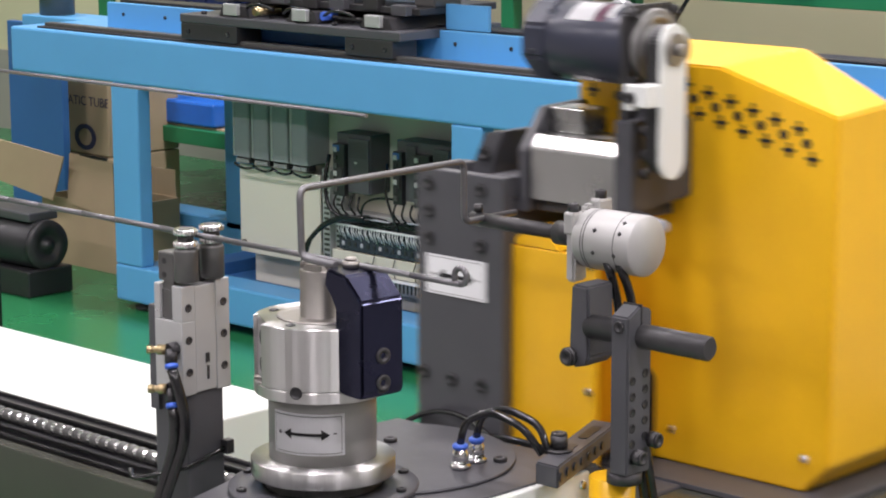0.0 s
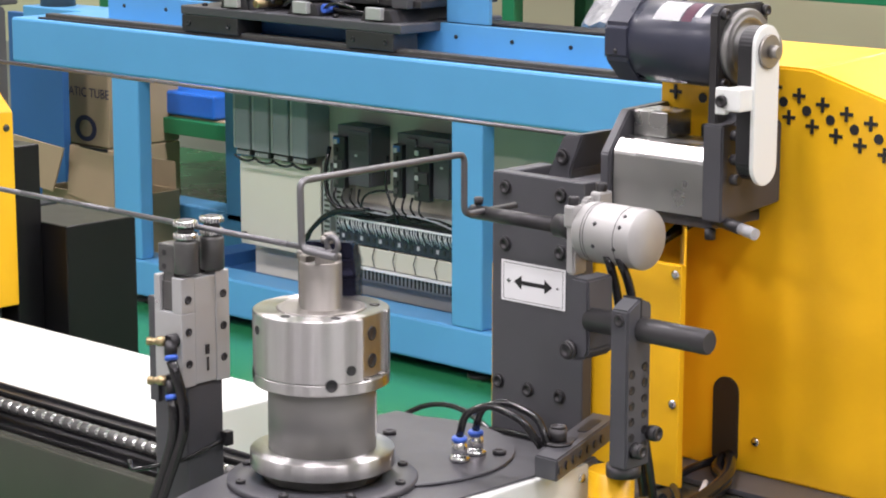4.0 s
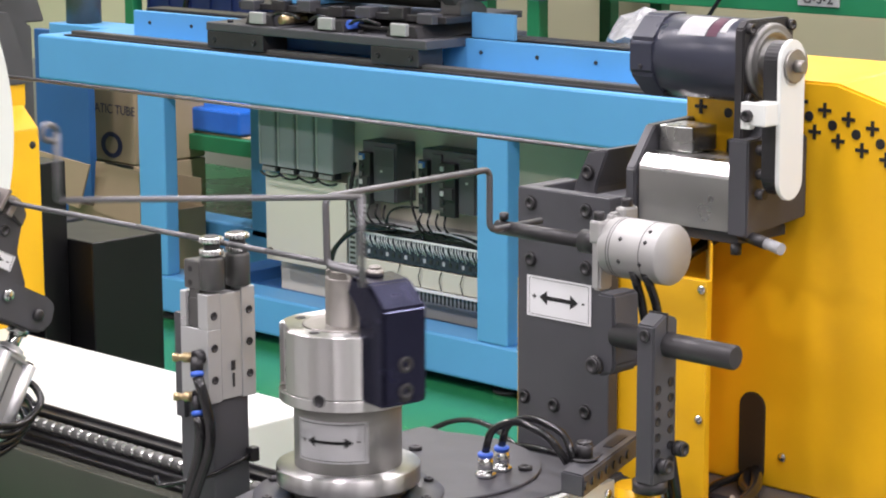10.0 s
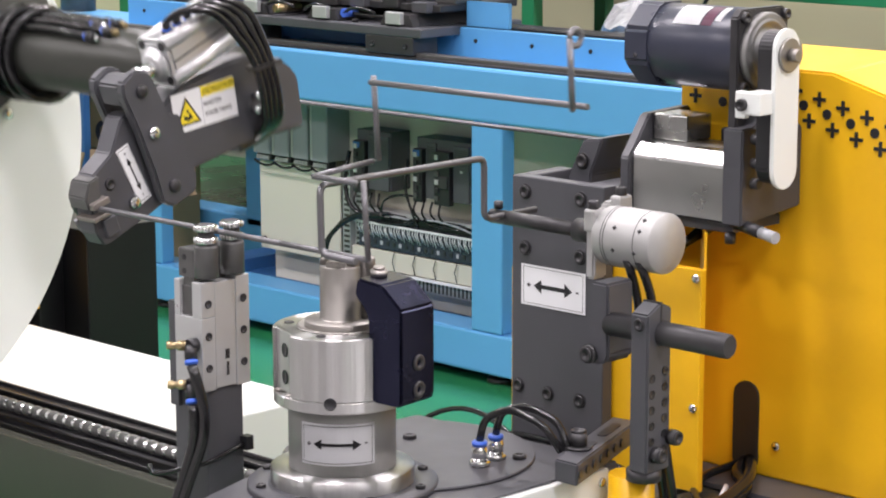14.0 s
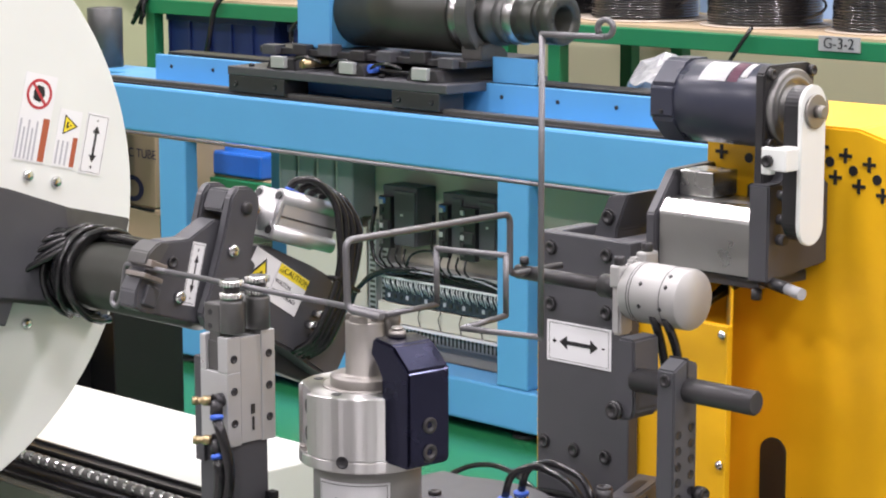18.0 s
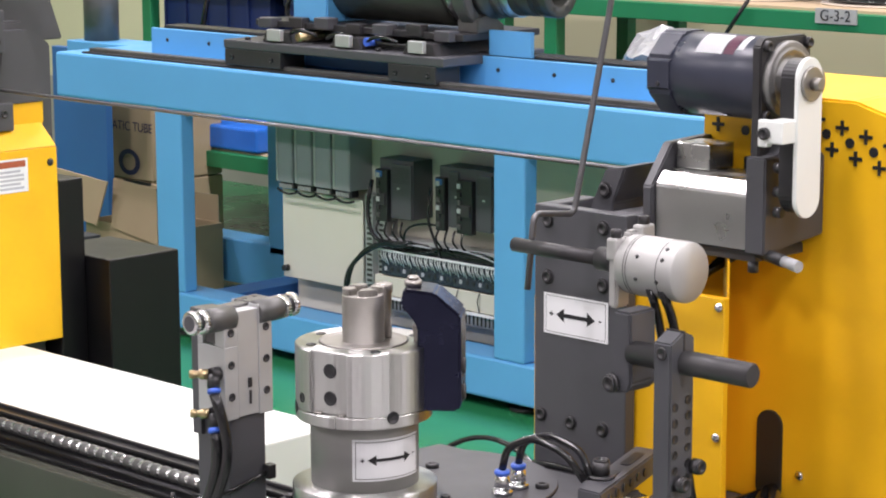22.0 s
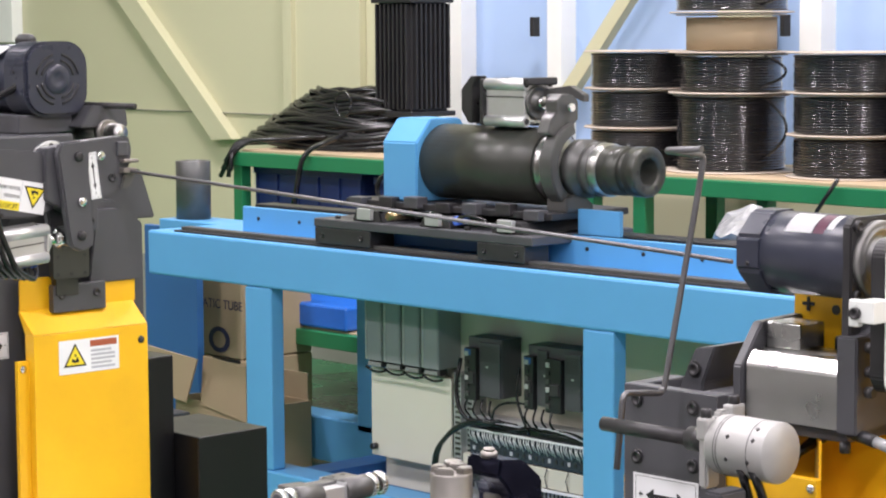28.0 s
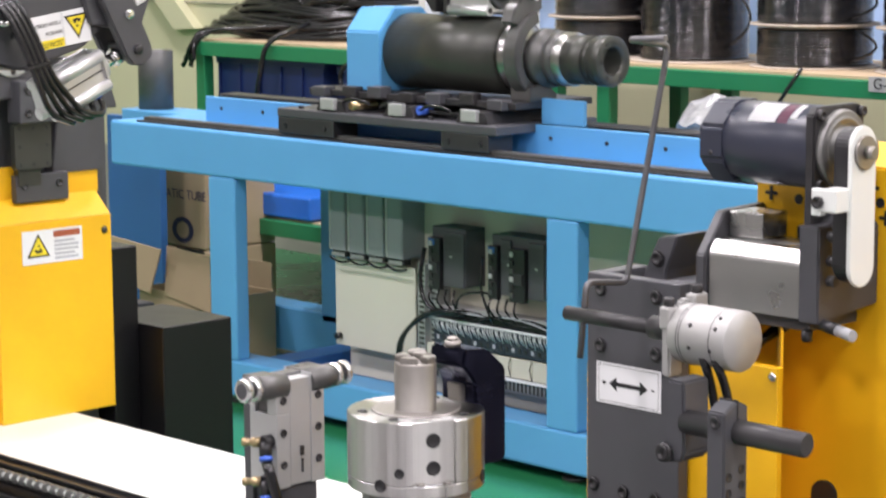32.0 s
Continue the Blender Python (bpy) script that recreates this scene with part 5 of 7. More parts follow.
def triangle_sign(parent, m, a, name="warning_triangle"):
    k = 0.866 * a
    t = part(name, flat_patch([(-a / 2, -k / 3), (a / 2, -k / 3), (0, 2 * k / 3)], m, 0.0003), INK, parent)
    b = a * 0.78
    k2 = 0.866 * b
    up = m @ Matrix.Translation((0, 0, 0.0003))
    part("triangle_field", flat_patch([(-b / 2, -k2 / 3), (b / 2, -k2 / 3), (0, 2 * k2 / 3)], up, 0.0003), SIGNAL_YELLOW, t)
    up2 = up @ Matrix.Translation((0, 0, 0.0003))
    part("pictogram", [flat_patch([(-0.17 * a, -0.10 * a), (0.02 * a, -0.16 * a), (0.04 * a, -0.08 * a), (-0.14 * a, 0.02 * a)], up2, 0.0002), flat_patch([(0.02 * a, -0.14 * a), (0.18 * a, -0.12 * a), (0.10 * a, 0.06 * a), (0.03 * a, 0.0)], up2, 0.0002), flat_patch(rect(-0.03 * a, 0.08 * a, 0.05 * a, 0.16 * a), up2, 0.0002)], INK, t)
    return t


def text_lines(parent, m, u0, v0, u1, v1, n, material):
    """Rows of fine print as plain bars."""
    bits = []
    for k in range(n):
        v = v1 - (v1 - v0) * (k + 0.5) / n
        hh = (v1 - v0) / n * 0.28
        bits.append(flat_patch(rect(u0, v - hh, u0 + (u1 - u0) * (0.94 if k % 3 else 0.8), v + hh), m, 0.0003))
    part("print_lines", join(*bits), material, parent)


# ---- clamp carriage with the yellow cover ----
CB = (0.15, 0.55, 0.682)
cc = thing("clamp_carriage", CB, "dark column, drive motor and yellow cover on one slide", "clamp carriage")
col = part("column", box(-0.141, 0.0185, 0.45, 0.470, 0.69, 1.0762, 0.002), GREY, cc, "dark grey bolted column")
part("edge_strip", box(-0.1465, -0.1415, 0.456, 0.56, 0.69, 0.95, 0.001), YELLOW, cc)
for bx, bz in ((-0.117, 1.056), (-0.021, 1.056), (-0.117, 1.018), (-0.021, 1.018), (-0.117, 0.980), (-0.021, 0.980), (-0.128, 0.79), (-0.075, 0.787), (-0.020, 0.787)):
    part("cap_screw", [lathe((bx, 0.4502, bz), (0, -1, 0), [(0.0105, 0), (0.0105, 0.0006), (0.0088, 0.0008), (0.0088, -0.002)], seg=20), socket_screw((bx, 0.4485, bz), (0, -1, 0), 0.0085, 0.0028)], OXIDE, col)
part("column_head", [box(-0.141, 0.0185, 0.4705, 0.548, 0.985, 1.046, 0.002), box(-0.141, -0.118, 0.4705, 0.548, 1.0465, 1.076, 0.002), box(-0.022, 0.0185, 0.4705, 0.532, 1.0465, 1.076, 0.002)], GREY, cc, "dark head with a square pocket")
part("head_rear", box(-0.141, 0.010, 0.5485, 0.66, 1.00, 1.060, 0.002), GREY, cc)
jw = part("clamp_jaw", prism([(-0.102, 1.047), (-0.060, 1.047), (-0.060, 1.077), (-0.040, 1.127), (-0.074, 1.122), (-0.099, 1.072)], "y", 0.515, 0.600, 0.002), GREY, cc, "slanted dark clamp jaw")
part("cap_screw", [lathe((-0.0735, 0.5148, 1.094), (0, -1, 0), [(0.0115, 0), (0.0115, 0.0006), (0.0095, 0.0008), (0.0095, -0.001)], seg=20), socket_screw((-0.0735, 0.513, 1.094), (0, -1, 0), 0.0092, 0.003)], OXIDE, jw)
arrow_sticker(cc, basis((-0.067, 0.4495, 0.931), (1, 0, 0), (0, -1, 0)), 0.112, 0.055)
# servo drive and its bracket
part("bracket", [prism([(0.476, 1.030), (0.476, 1.114), (0.516, 1.167), (0.66, 1.172), (0.66, 1.030)], "x", 0.022, 0.0375, 0.002), box(0.038, 0.186, 0.50, 0.64, 1.030, 1.044, 0.002), box(0.038, 0.186, 0.641, 0.655, 1.030, 1.168, 0.002)], GREY, cc, "dark drive bracket")
sv = part("servo_motor", prism([(0.482, 1.048), (0.575, 1.048), (0.575, 1.134), (0.499, 1.134), (0.494, 1.1325), (0.4835, 1.1205), (0.482, 1.116)], "x", 0.039, 0.1855, 0.0012), SERVO, cc, "bare aluminium servo motor")
part("encoder_cover", box(0.040, 0.094, 0.522, 0.574, 1.1345, 1.168, 0.002), SERVO, sv)
part("gear_case", box(0.106, 0.186, 0.576, 0.638, 1.046, 1.150, 0.004), BLACK, sv)
part("end_plate", prism([(0.474, 1.046), (0.60, 1.058), (0.60, 1.16), (0.53, 1.20), (0.50, 1.168), (0.474, 1.167)], "x", 0.187, 0.217, 0.002), GREY, cc, "dark end block of the drive")
part("motor_plate", prism([(0.482, 1.10), (0.556, 1.10), (0.588, 1.21), (0.588, 1.302), (0.578, 1.312), (0.494, 1.312), (0.484, 1.302), (0.484, 1.21)], "x", 0.186, 0.200, 0.002), OXIDE, cc)
MY, MZ = 0.536, 1.258
mot = part("motor", lathe((0.05, MY, MZ), (1, 0, 0), [(0.050, 0), (0.0525, 0.006), (0.0525, 0.136), (0.048, 0.140), (0.048, 0.142)], seg=56), NAVY, cc, "dark navy gear motor")
octo = [(MY + 0.058 * math.cos(math.radians(a)), MZ + 0.058 * math.sin(math.radians(a))) for a in (22, 68, 112, 158, 202, 248, 292, 338)]
part("fan_cover", prism(octo, "x", 0.018, 0.062, 0.005), NAVY, mot)
part("screw", cyl((0.040, MY - 0.0525, MZ - 0.012), (0.040, MY - 0.0565, MZ - 0.012), 0.003, seg=10), OXIDE, mot)
# name plate wrapped on the motor's upper front
def motor_patch(x0, x1, a0, a1, r=0.0529):
    bm = bmesh.new()
    pa, pb = [], []
    for k in range(7):
        a = math.radians(a0 + (a1 - a0) * k / 6)
        pa.append(bm.verts.new((x0, MY - r * math.cos(a), MZ + r * math.sin(a))))
        pb.append(bm.verts.new((x1, MY - r * math.cos(a), MZ + r * math.sin(a))))
    for k in range(6):
        bm.faces.new((pa[k], pb[k], pb[k + 1], pa[k + 1]))
    bmesh.ops.solidify(bm, geom=bm.faces[:], thickness=0.0003)
    return bm
npl = part("name_plate", motor_patch(0.090, 0.132, 36, 78), PAPER, mot, "white name plate")
part("plate_band", motor_patch(0.134, 0.150, 36, 78), PLATE_RED, mot, "plum name plate field")
part("plate_end", motor_patch(0.152, 0.162, 44, 78), PAPER, mot)
part("gear_head", lathe((0.200, MY, MZ), (1, 0, 0), [(0.049, 0), (0.049, 0.006), (0.046, 0.010), (0.042, 0.006), (0.040, 0.010), (0.036, 0.010), (0.034, 0.004), (0.024, 0.004), (0.022, 0.044), (0, 0.044)], seg=40), SATIN, mot, "ribbed grey gear head face")
for sy, sz in ((-0.042, -0.042), (0.042, -0.042), (-0.042, 0.044), (0.042, 0.044)):
    part("cap_screw", socket_screw((0.200, MY + sy, MZ + sz), (1, 0, 0), 0.007, 0.007), OXIDE, mot)
bg = part("belt_guard", prism(rounded(0.487, 1.196, 0.050, 0.196, 0.0249, 8), "x", 0.266, 0.272, 0.001), CREAM, cc, "oblong cream belt guard plate")
part("belt", prism(rounded(0.497, 1.196, 0.052, 0.19, 0.0255, 8), "x", 0.238, 0.262, 0.002), BLACK, cc, "black toothed belt and pulleys")
part("guard_tab", [box(0.244, 0.269, 0.436, 0.470, 1.192, 1.220, 0.002), box(0.232, 0.246, 0.436, 0.448, 1.187, 1.220, 0.002)], CREAM, bg)
part("tab_screw", socket_screw((0.244, 0.4355, 1.204), (0, -1, 0), 0.0075, 0.006), OXIDE, bg)
part("pulley_hub", [cyl((0.272, 0.487, 1.262), (0.2765, 0.487, 1.262), 0.021), cyl((0.2765, 0.487, 1.262), (0.288, 0.487, 1.262), 0.008)], STEEL_DULL, bg)
for sz in (1.155, 1.125, 1.10):
    part("cap_screw", cyl((0.222, 0.488, sz), (0.234, 0.488, sz), 0.007, seg=16), OXIDE, cc)
part("nozzle", [tube([(0.19, 0.50, 1.045), (0.222, 0.486, 1.044), (0.244, 0.480, 1.042)], 0.008)], BLACK, cc)
part("clear_tip", tube([(0.244, 0.480, 1.042), (0.270, 0.474, 1.039)], 0.0075), CLEAR_BAG, cc, "clear plastic hose tip")
part("tie_screw", cyl((0.19, 0.49, 1.020), (0.19, 0.49, 1.034), 0.007, seg=14), OXIDE, cc)
# inner yellow panel
pan = part("inner_cover", box(-0.130, 0.159, 0.473, 0.484, 0.692, 0.984, 0.0015), YELLOW, cc, "bent yellow inner cover")
part("cover_return", prism([(0.155, 0.484), (0.159, 0.484), (0.064, 0.5995), (0.060, 0.5995)], "z", 0.692, 1.030, 0.0008), YELLOW, pan)
part("hood", prism([(0.020, 0.985), (0.020, 0.995), (0.065, 1.018), (0.100, 0.985)], "y", 0.473, 0.500, 0.001), YELLOW, pan)
for sx, sz in ((0.151, 0.972), (0.150, 0.803)):
    part("screw", lathe((sx, 0.4725, sz), (0, -1, 0), [(0.0065, 0), (0.006, 0.002), (0.003, 0.0035), (0, 0.004)], seg=14), CHROME, pan)
# big cover: upright face, leaning upper band, level roof
def shell(rings):
    bm = bmesh.new()
    vs = [[bm.verts.new(p) for p in r] for r in rings]
    n = len(rings[0])
    for a, b in zip(vs, vs[1:]):
        for k in range(n):
            bm.faces.new((a[k], a[(k + 1) % n], b[(k + 1) % n], b[k]))
    bm.faces.new(vs[0][::-1])
    bm.faces.new(vs[-1])
    bmesh.ops.recalc_face_normals(bm, faces=bm.faces)
    bmesh.ops.bevel(bm, geom=bm.edges[:], offset=0.003, segments=2, affect="EDGES")
    return bm
def cover_ring(y, top, kink, low, x1=0.442):
    return [(0.022, y, 0.69), (x1 - 0.039, y, 0.69), (x1, y, 0.73), (x1, y, low), (kink, y, top), (0.022, y, top)]
cov = part("cover", shell([cover_ring(0.60, 1.230, 0.259, 1.180), cover_ring(0.72, 1.249, 0.308, 1.186), cover_ring(0.735, 1.240, 0.308, 1.178), cover_ring(0.98, 1.10, 0.308, 1.05)]), YELLOW, cc, "large yellow sheet steel machine cover")
# cover openings are thin black pieces; the dark inside is put into colour
def plus(x, z):
    return [box(x - 0.0095, x + 0.0095, 0.5985, 0.6005, z - 0.0022, z + 0.0022, 0), box(x - 0.0022, x + 0.0022, 0.5983, 0.6003, z - 0.0095, z + 0.0095, 0)]
for k in range(9):
    px_ = 0.100 + 0.0355 * k
    pz_ = 1.204 if k < 4 else 1.204 - 0.0085 * (k - 3)
    if k != 0:
        part("vent_cross", plus(px_, pz_), BLACK, cov)
    part("vent_hole", cyl((px_ + 0.012, 0.5985, pz_ - 0.018), (px_ + 0.012, 0.6008, pz_ - 0.018), 0.0065, seg=16, bev=0), BLACK, cov)
    part("vent_cross", plus(px_ + 0.021, pz_ - 0.037), BLACK, cov)
part("vent_cross", plus(0.0476, 1.1844), BLACK, cov)
part("vent_hole", cyl((0.0922, 0.5985, 1.1797), (0.0922, 0.6008, 1.1797), 0.0065, seg=16, bev=0), BLACK, cov)
part("cable_slot", prism(rounded(0.142, 0.753, 0.040, 0.124, 0.0199, 6), "y", 0.596, 0.6006, 0.0005), BLACK, cov, "black round-topped plate drawn for the dark cable slot")
for sx, sz in ((0.405, 0.735), (0.19, 0.735)):
    part("screw", lathe((sx, 0.5995, sz), (0, -1, 0), [(0.0065, 0), (0.006, 0.002), (0.003, 0.0035), (0, 0.004)], seg=14), CHROME, cov)
part("carriage_plate", box(-0.15, 0.46, 0.53, 0.98, 0.683, 0.69, 0.001), GREY, cc)
part("slot_plug", box(0.130, 0.160, 0.602, 0.612, 0.775, 0.790, 0.001), OXIDE, cov)
for k in range(4):
    part("drive_cable", tube([(0.10 + 0.006 * k, 0.57, 1.03), (0.07, 0.54 - 0.004 * k, 0.99), (0.05 + 0.005 * k, 0.53, 0.95)], 0.006, rad=0.02), HOSE, cc)
part("floor_cable", tube([(0.142, 0.598, 0.705), (0.155, 0.56, 0.699), (0.20, 0.53, 0.698), (0.215, 0.47, 0.698), (0.24, 0.40, 0.70), (0.262, 0.33, 0.72)], 0.009, rad=0.04), HOSE, cc, "thick black cable")
part("floor_cable", tube([(0.15, 0.598, 0.71), (0.18, 0.56, 0.71), (0.205, 0.52, 0.71), (0.225, 0.45, 0.705), (0.23, 0.36, 0.70)], 0.008, rad=0.04), HOSE, cc, "thick black cable")
part("floor_cable", tube([(0.13, 0.598, 0.70), (0.12, 0.54, 0.695), (0.145, 0.48, 0.694), (0.19, 0.44, 0.694), (0.235, 0.37, 0.696), (0.262, 0.31, 0.74)], 0.0055, rad=0.03), HOSE, cc)
part("white_cable", tube([(0.17, 0.52, 0.694), (0.20, 0.47, 0.696), (0.225, 0.42, 0.702), (0.26, 0.33, 0.705), (0.25, 0.31, 0.72)], 0.0035, rad=0.03), PAPER, cc, "thin white cable")
part("cable_gland", cyl((0.245, 0.345, 0.712), (0.272, 0.325, 0.712), 0.012), BLACK, cc)
part("gland_ring", cyl((0.272, 0.325, 0.712), (0.278, 0.3205, 0.712), 0.0105), CHROME, cc)

# ---- wire loading station ----
SX = -1.70
st = thing("loading_station", (SX, 0.65, 0.05), "dark grey station with a yellow front guard and motor", "loading station")
part("base_box", box(SX - 0.40, SX - 0.04, 0.52, 0.79, 0.05, 0.66, 0.003), GREY, st)
part("frame_plate", prism([(0.40, 0.66), (0.849, 0.66), (0.849, 1.166), (0.785, 1.215), (0.56, 1.215), (0.50, 1.13), (0.40, 1.12)], "x", SX - 0.11, SX - 0.075, 0.003), GREY, st, "dark grey steel frame plate")
part("frame_plate", box(SX - 0.40, SX - 0.11, 0.40, 0.43, 0.60, 1.12, 0.002), GREY, st)
gd = part("guard", [box(SX - 0.03, SX, 0.543, 0.802, 0.60, 0.9775, 0.0015)], YELLOW, st, "yellow sheet steel guard")
part("guard_slope", prism([(SX, 0.978), (SX - 0.048, 1.020), (SX - 0.052, 1.018), (SX - 0.030, 0.978)], "y", 0.543, 0.802, 0.001), YELLOW, gd)
part("guard_flange", box(SX - 0.028, SX - 0.018, 0.518, 0.545, 0.60, 0.93, 0.001), YELLOW, gd)
part("guard_tab", prism(rounded(0.5825, 1.046, 0.071, 0.068, 0.007), "x", SX - 0.054, SX - 0.050, 0.0008), YELLOW, gd)
part("guard_tab", prism(rounded(0.7742, 1.052, 0.0705, 0.074, 0.007), "x", SX - 0.054, SX - 0.050, 0.0008), YELLOW, gd)
part("screw", lathe((SX, 0.786, 0.948), (1, 0, 0), [(0.0075, 0), (0.0065, 0.002), (0, 0.0025)], seg=14), OXIDE, gd)
part("screw", lathe((SX - 0.018, 0.53, 0.915), (1, 0, 0), [(0.0075, 0), (0.0065, 0.003), (0, 0.004)], seg=14), CHROME, gd)
m = basis((SX + 0.0005, 0.665, 0.930), (0, 1, 0), (1, 0, 0))
wl = part("warning_label", flat_patch(rect(-0.068, -0.032, 0.068, 0.032), m), PAPER, gd, "white crush warning label with a yellow triangle")
mu = m @ Matrix.Translation((0, 0, 0.0006))
triangle_sign(wl, mu @ Matrix.Translation((-0.032, -0.004, 0)), 0.052)
part("warning_bar", flat_patch(rect(0.002, 0.016, 0.063, 0.028), mu, 0.0003), SIGNAL_ORANGE, wl, "orange warning bar")
text_lines(wl, mu, 0.004, -0.028, 0.062, 0.012, 5, PALE_INK)
part("notch_block", box(SX - 0.045, SX - 0.028, 0.607, 0.726, 1.012, 1.065, 0.002), GREY, st)
for by in (0.626, 0.705):
    part("cap_screw", socket_screw((SX - 0.028, by, 1.045), (1, 0, 0), 0.008, 0.003), OXIDE, st)
gp = part("guide_plate", prism(rounded(0.640, 1.120, 0.082, 0.086, 0.006), "x", SX - 0.03, SX - 0.015, 0.001), GREEN_GREY, st, "grey green drilled guide plate")
for by in (-0.03, 0.0, 0.03):
    for bz in (-0.034, 0.0, 0.034):
        # guide plate holes are black discs that paint in the bore shade
        if by or bz:
            part("drilled_hole", cyl((SX - 0.0152, 0.640 + by, 1.120 + bz), (SX - 0.0144, 0.640 + by, 1.120 + bz), 0.0035, seg=10, bev=0), BLACK, gp)
part("guide_foot", box(SX - 0.04, SX - 0.025, 0.612, 0.662, 1.045, 1.085, 0.001), GREEN_GREY, st)
cj = part("clamp_block", box(SX - 0.04, SX + 0.005, 0.600, 0.690, 1.165, 1.245, 0.003), GREY, st)
for by in (0.618, 0.645, 0.672):
    for bz in (1.185, 1.228):
        part("cap_screw", socket_screw((SX + 0.005, by, bz), (1, 0, 0), 0.008, 0.003), OXIDE, cj)
hb = part("gear_block", box(SX - 0.30, SX - 0.02, 0.47, 0.655, 1.21, 1.35, 0.004), GREY, st, "dark grey gear block")
part("face_disc", lathe((SX - 0.02, 0.60, 1.295), (1, 0, 0), [(0.044, 0), (0.044, 0.005), (0.042, 0.006), (0.008, 0.006), (0.006, 0.002), (0, 0.002)], seg=40), ALU, hb, "round bare steel face disc")
for a in range(4):
    part("disc_screw", cyl((SX - 0.0145, 0.60 + 0.034 * math.cos(a * 1.5708), 1.295 + 0.034 * math.sin(a * 1.5708)), (SX - 0.0125, 0.60 + 0.034 * math.cos(a * 1.5708), 1.295 + 0.034 * math.sin(a * 1.5708)), 0.0055, seg=14), OXIDE, hb)
for k in range(5):
    part("cap_screw", cyl((SX - 0.02, 0.485, 1.225 + 0.028 * k), (SX - 0.017, 0.485, 1.225 + 0.028 * k), 0.006, seg=12), OXIDE, hb)
FY, FZ = 0.638, 1.452
sm = part("station_motor", cyl((SX - 0.30, FY, FZ), (SX - 0.11, FY, FZ), 0.066, seg=48), NAVY, st, "navy motor with a round fan grille")
part("fan_cover", prism(rounded(FY, FZ, 0.142, 0.142, 0.046, 8), "x", SX - 0.125, SX - 0.045, 0.007), NAVY, sm)
for rr in (0.047, 0.036):
    for a0 in (12, 102, 192, 282):
        part("grille_slot", tube([(SX - 0.0448, FY + rr * math.cos(math.radians(a0 + 66 * s / 6)), FZ + rr * math.sin(math.radians(a0 + 66 * s / 6))) for s in range(7)], 0.0024, seg=6), BLACK, sm)
part("fan_boss", lathe((SX - 0.0452, FY, FZ), (1, 0, 0), [(0.028, 0), (0.027, 0.0018), (0.012, 0.0022), (0.010, 0.001), (0, 0.001)], seg=30), NAVY, sm)
for sz in (-0.050, 0.050):
    part("screw", cyl((SX - 0.085, FY - 0.0705, FZ + sz * 0.3), (SX - 0.085, FY - 0.0725, FZ + sz * 0.3), 0.004, seg=10), OXIDE, sm)
part("motor_foot", box(SX - 0.26, SX - 0.06, 0.56, 0.68, 1.3505, 1.386, 0.003), GREY, st)
part("name_plate", prism([(FY - 0.072, FZ + 0.046), (FY - 0.044, FZ + 0.062), (FY - 0.042, FZ + 0.060), (FY - 0.070, FZ + 0.044)], "x", SX - 0.22, SX - 0.14, 0), PAPER, sm)
part("lift_eye", lathe((SX - 0.15, FY, FZ + 0.064), (0, 0, 1), [(0.020, 0), (0.020, 0.012), (0.014, 0.020), (0, 0.022)], seg=20), BLACK, sm)
part("rear_bracket", prism([(0.66, 1.170), (0.913, 1.170), (0.88, 1.268), (0.66, 1.285)], "x", SX - 0.30, SX - 0.12, 0.003), GREY, st)
part("slide_block", box(SX - 0.26, SX - 0.10, 0.69, 0.79, 1.285, 1.37, 0.003), GREY, st)
part("tension_rod", [cyl((SX - 0.16, 0.73, 1.35), (SX - 0.03, 0.73, 1.35), 0.019), cyl((SX - 0.03, 0.73, 1.35), (SX - 0.01, 0.73, 1.35), 0.024)], STEEL_DULL, st)
part("thread_end", lathe((SX - 0.01, 0.73, 1.35), (1, 0, 0), [(0.014 + 0.0025 * (k % 2), 0.004 * k) for k in range(10)] + [(0.0, 0.037)], seg=20), STEEL, st, "threaded rod end")
part("tie_bar", cyl((SX - 0.2, 0.70, 1.402), (SX + 0.06, 0.74, 1.40), 0.006), OXIDE, st)
for by in (0.715, 0.775):
    part("cap_screw", cyl((SX - 0.10, by, 1.30), (SX - 0.085, by, 1.30), 0.011, seg=16), OXIDE, st)
part("black_box", box(SX - 0.30, SX, 0.801, 0.862, 0.10, 0.91, 0.003), MATT_BLACK, st, "matt black steel box")
part("black_box", box(SX - 0.15, SX + 0.075, 0.864, 1.035, 0.03, 0.755, 0.003), MATT_BLACK, st, "matt black low steel box")
part("foot", box(SX - 0.20, SX + 0.05, 0.74, 0.92, 0.0, 0.06, 0.004), GREY, st)
part("stand", box(SX - 0.38, SX - 0.05, 0.54, 0.80, 0.0, 0.05, 0.002), GREY, st)
arrow_sticker(st, basis((SX - 0.0745, 0.502, 0.9545), (0, 1, 0), (1, 0, 0)), 0.066, 0.050)

for by, bz in ((0.42, 1.09), (0.42, 0.98), (0.42, 0.85), (0.80, 1.12), (0.80, 1.02)):
    part("cap_screw", socket_screw((SX - 0.075, by, bz), (1, 0, 0), 0.008, 0.003), OXIDE, st)
part("rib", prism([(0.70, 1.06), (0.825, 1.06), (0.775, 1.20), (0.72, 1.20)], "x", SX - 0.074, SX - 0.045, 0.002), GREY, st)
part("rod_guard", prism([(0.67, 1.36), (0.78, 1.36), (0.775, 1.398), (0.70, 1.402)], "x", SX - 0.24, SX - 0.02, 0.002), GREY, st)
part("station_cable", tube(arc((SX - 0.05, 0.60, 1.46), (SX - 0.20, 0.47, 1.30), (-0.05, -0.05, -0.02)), 0.007), HOSE, st, "black motor cable")

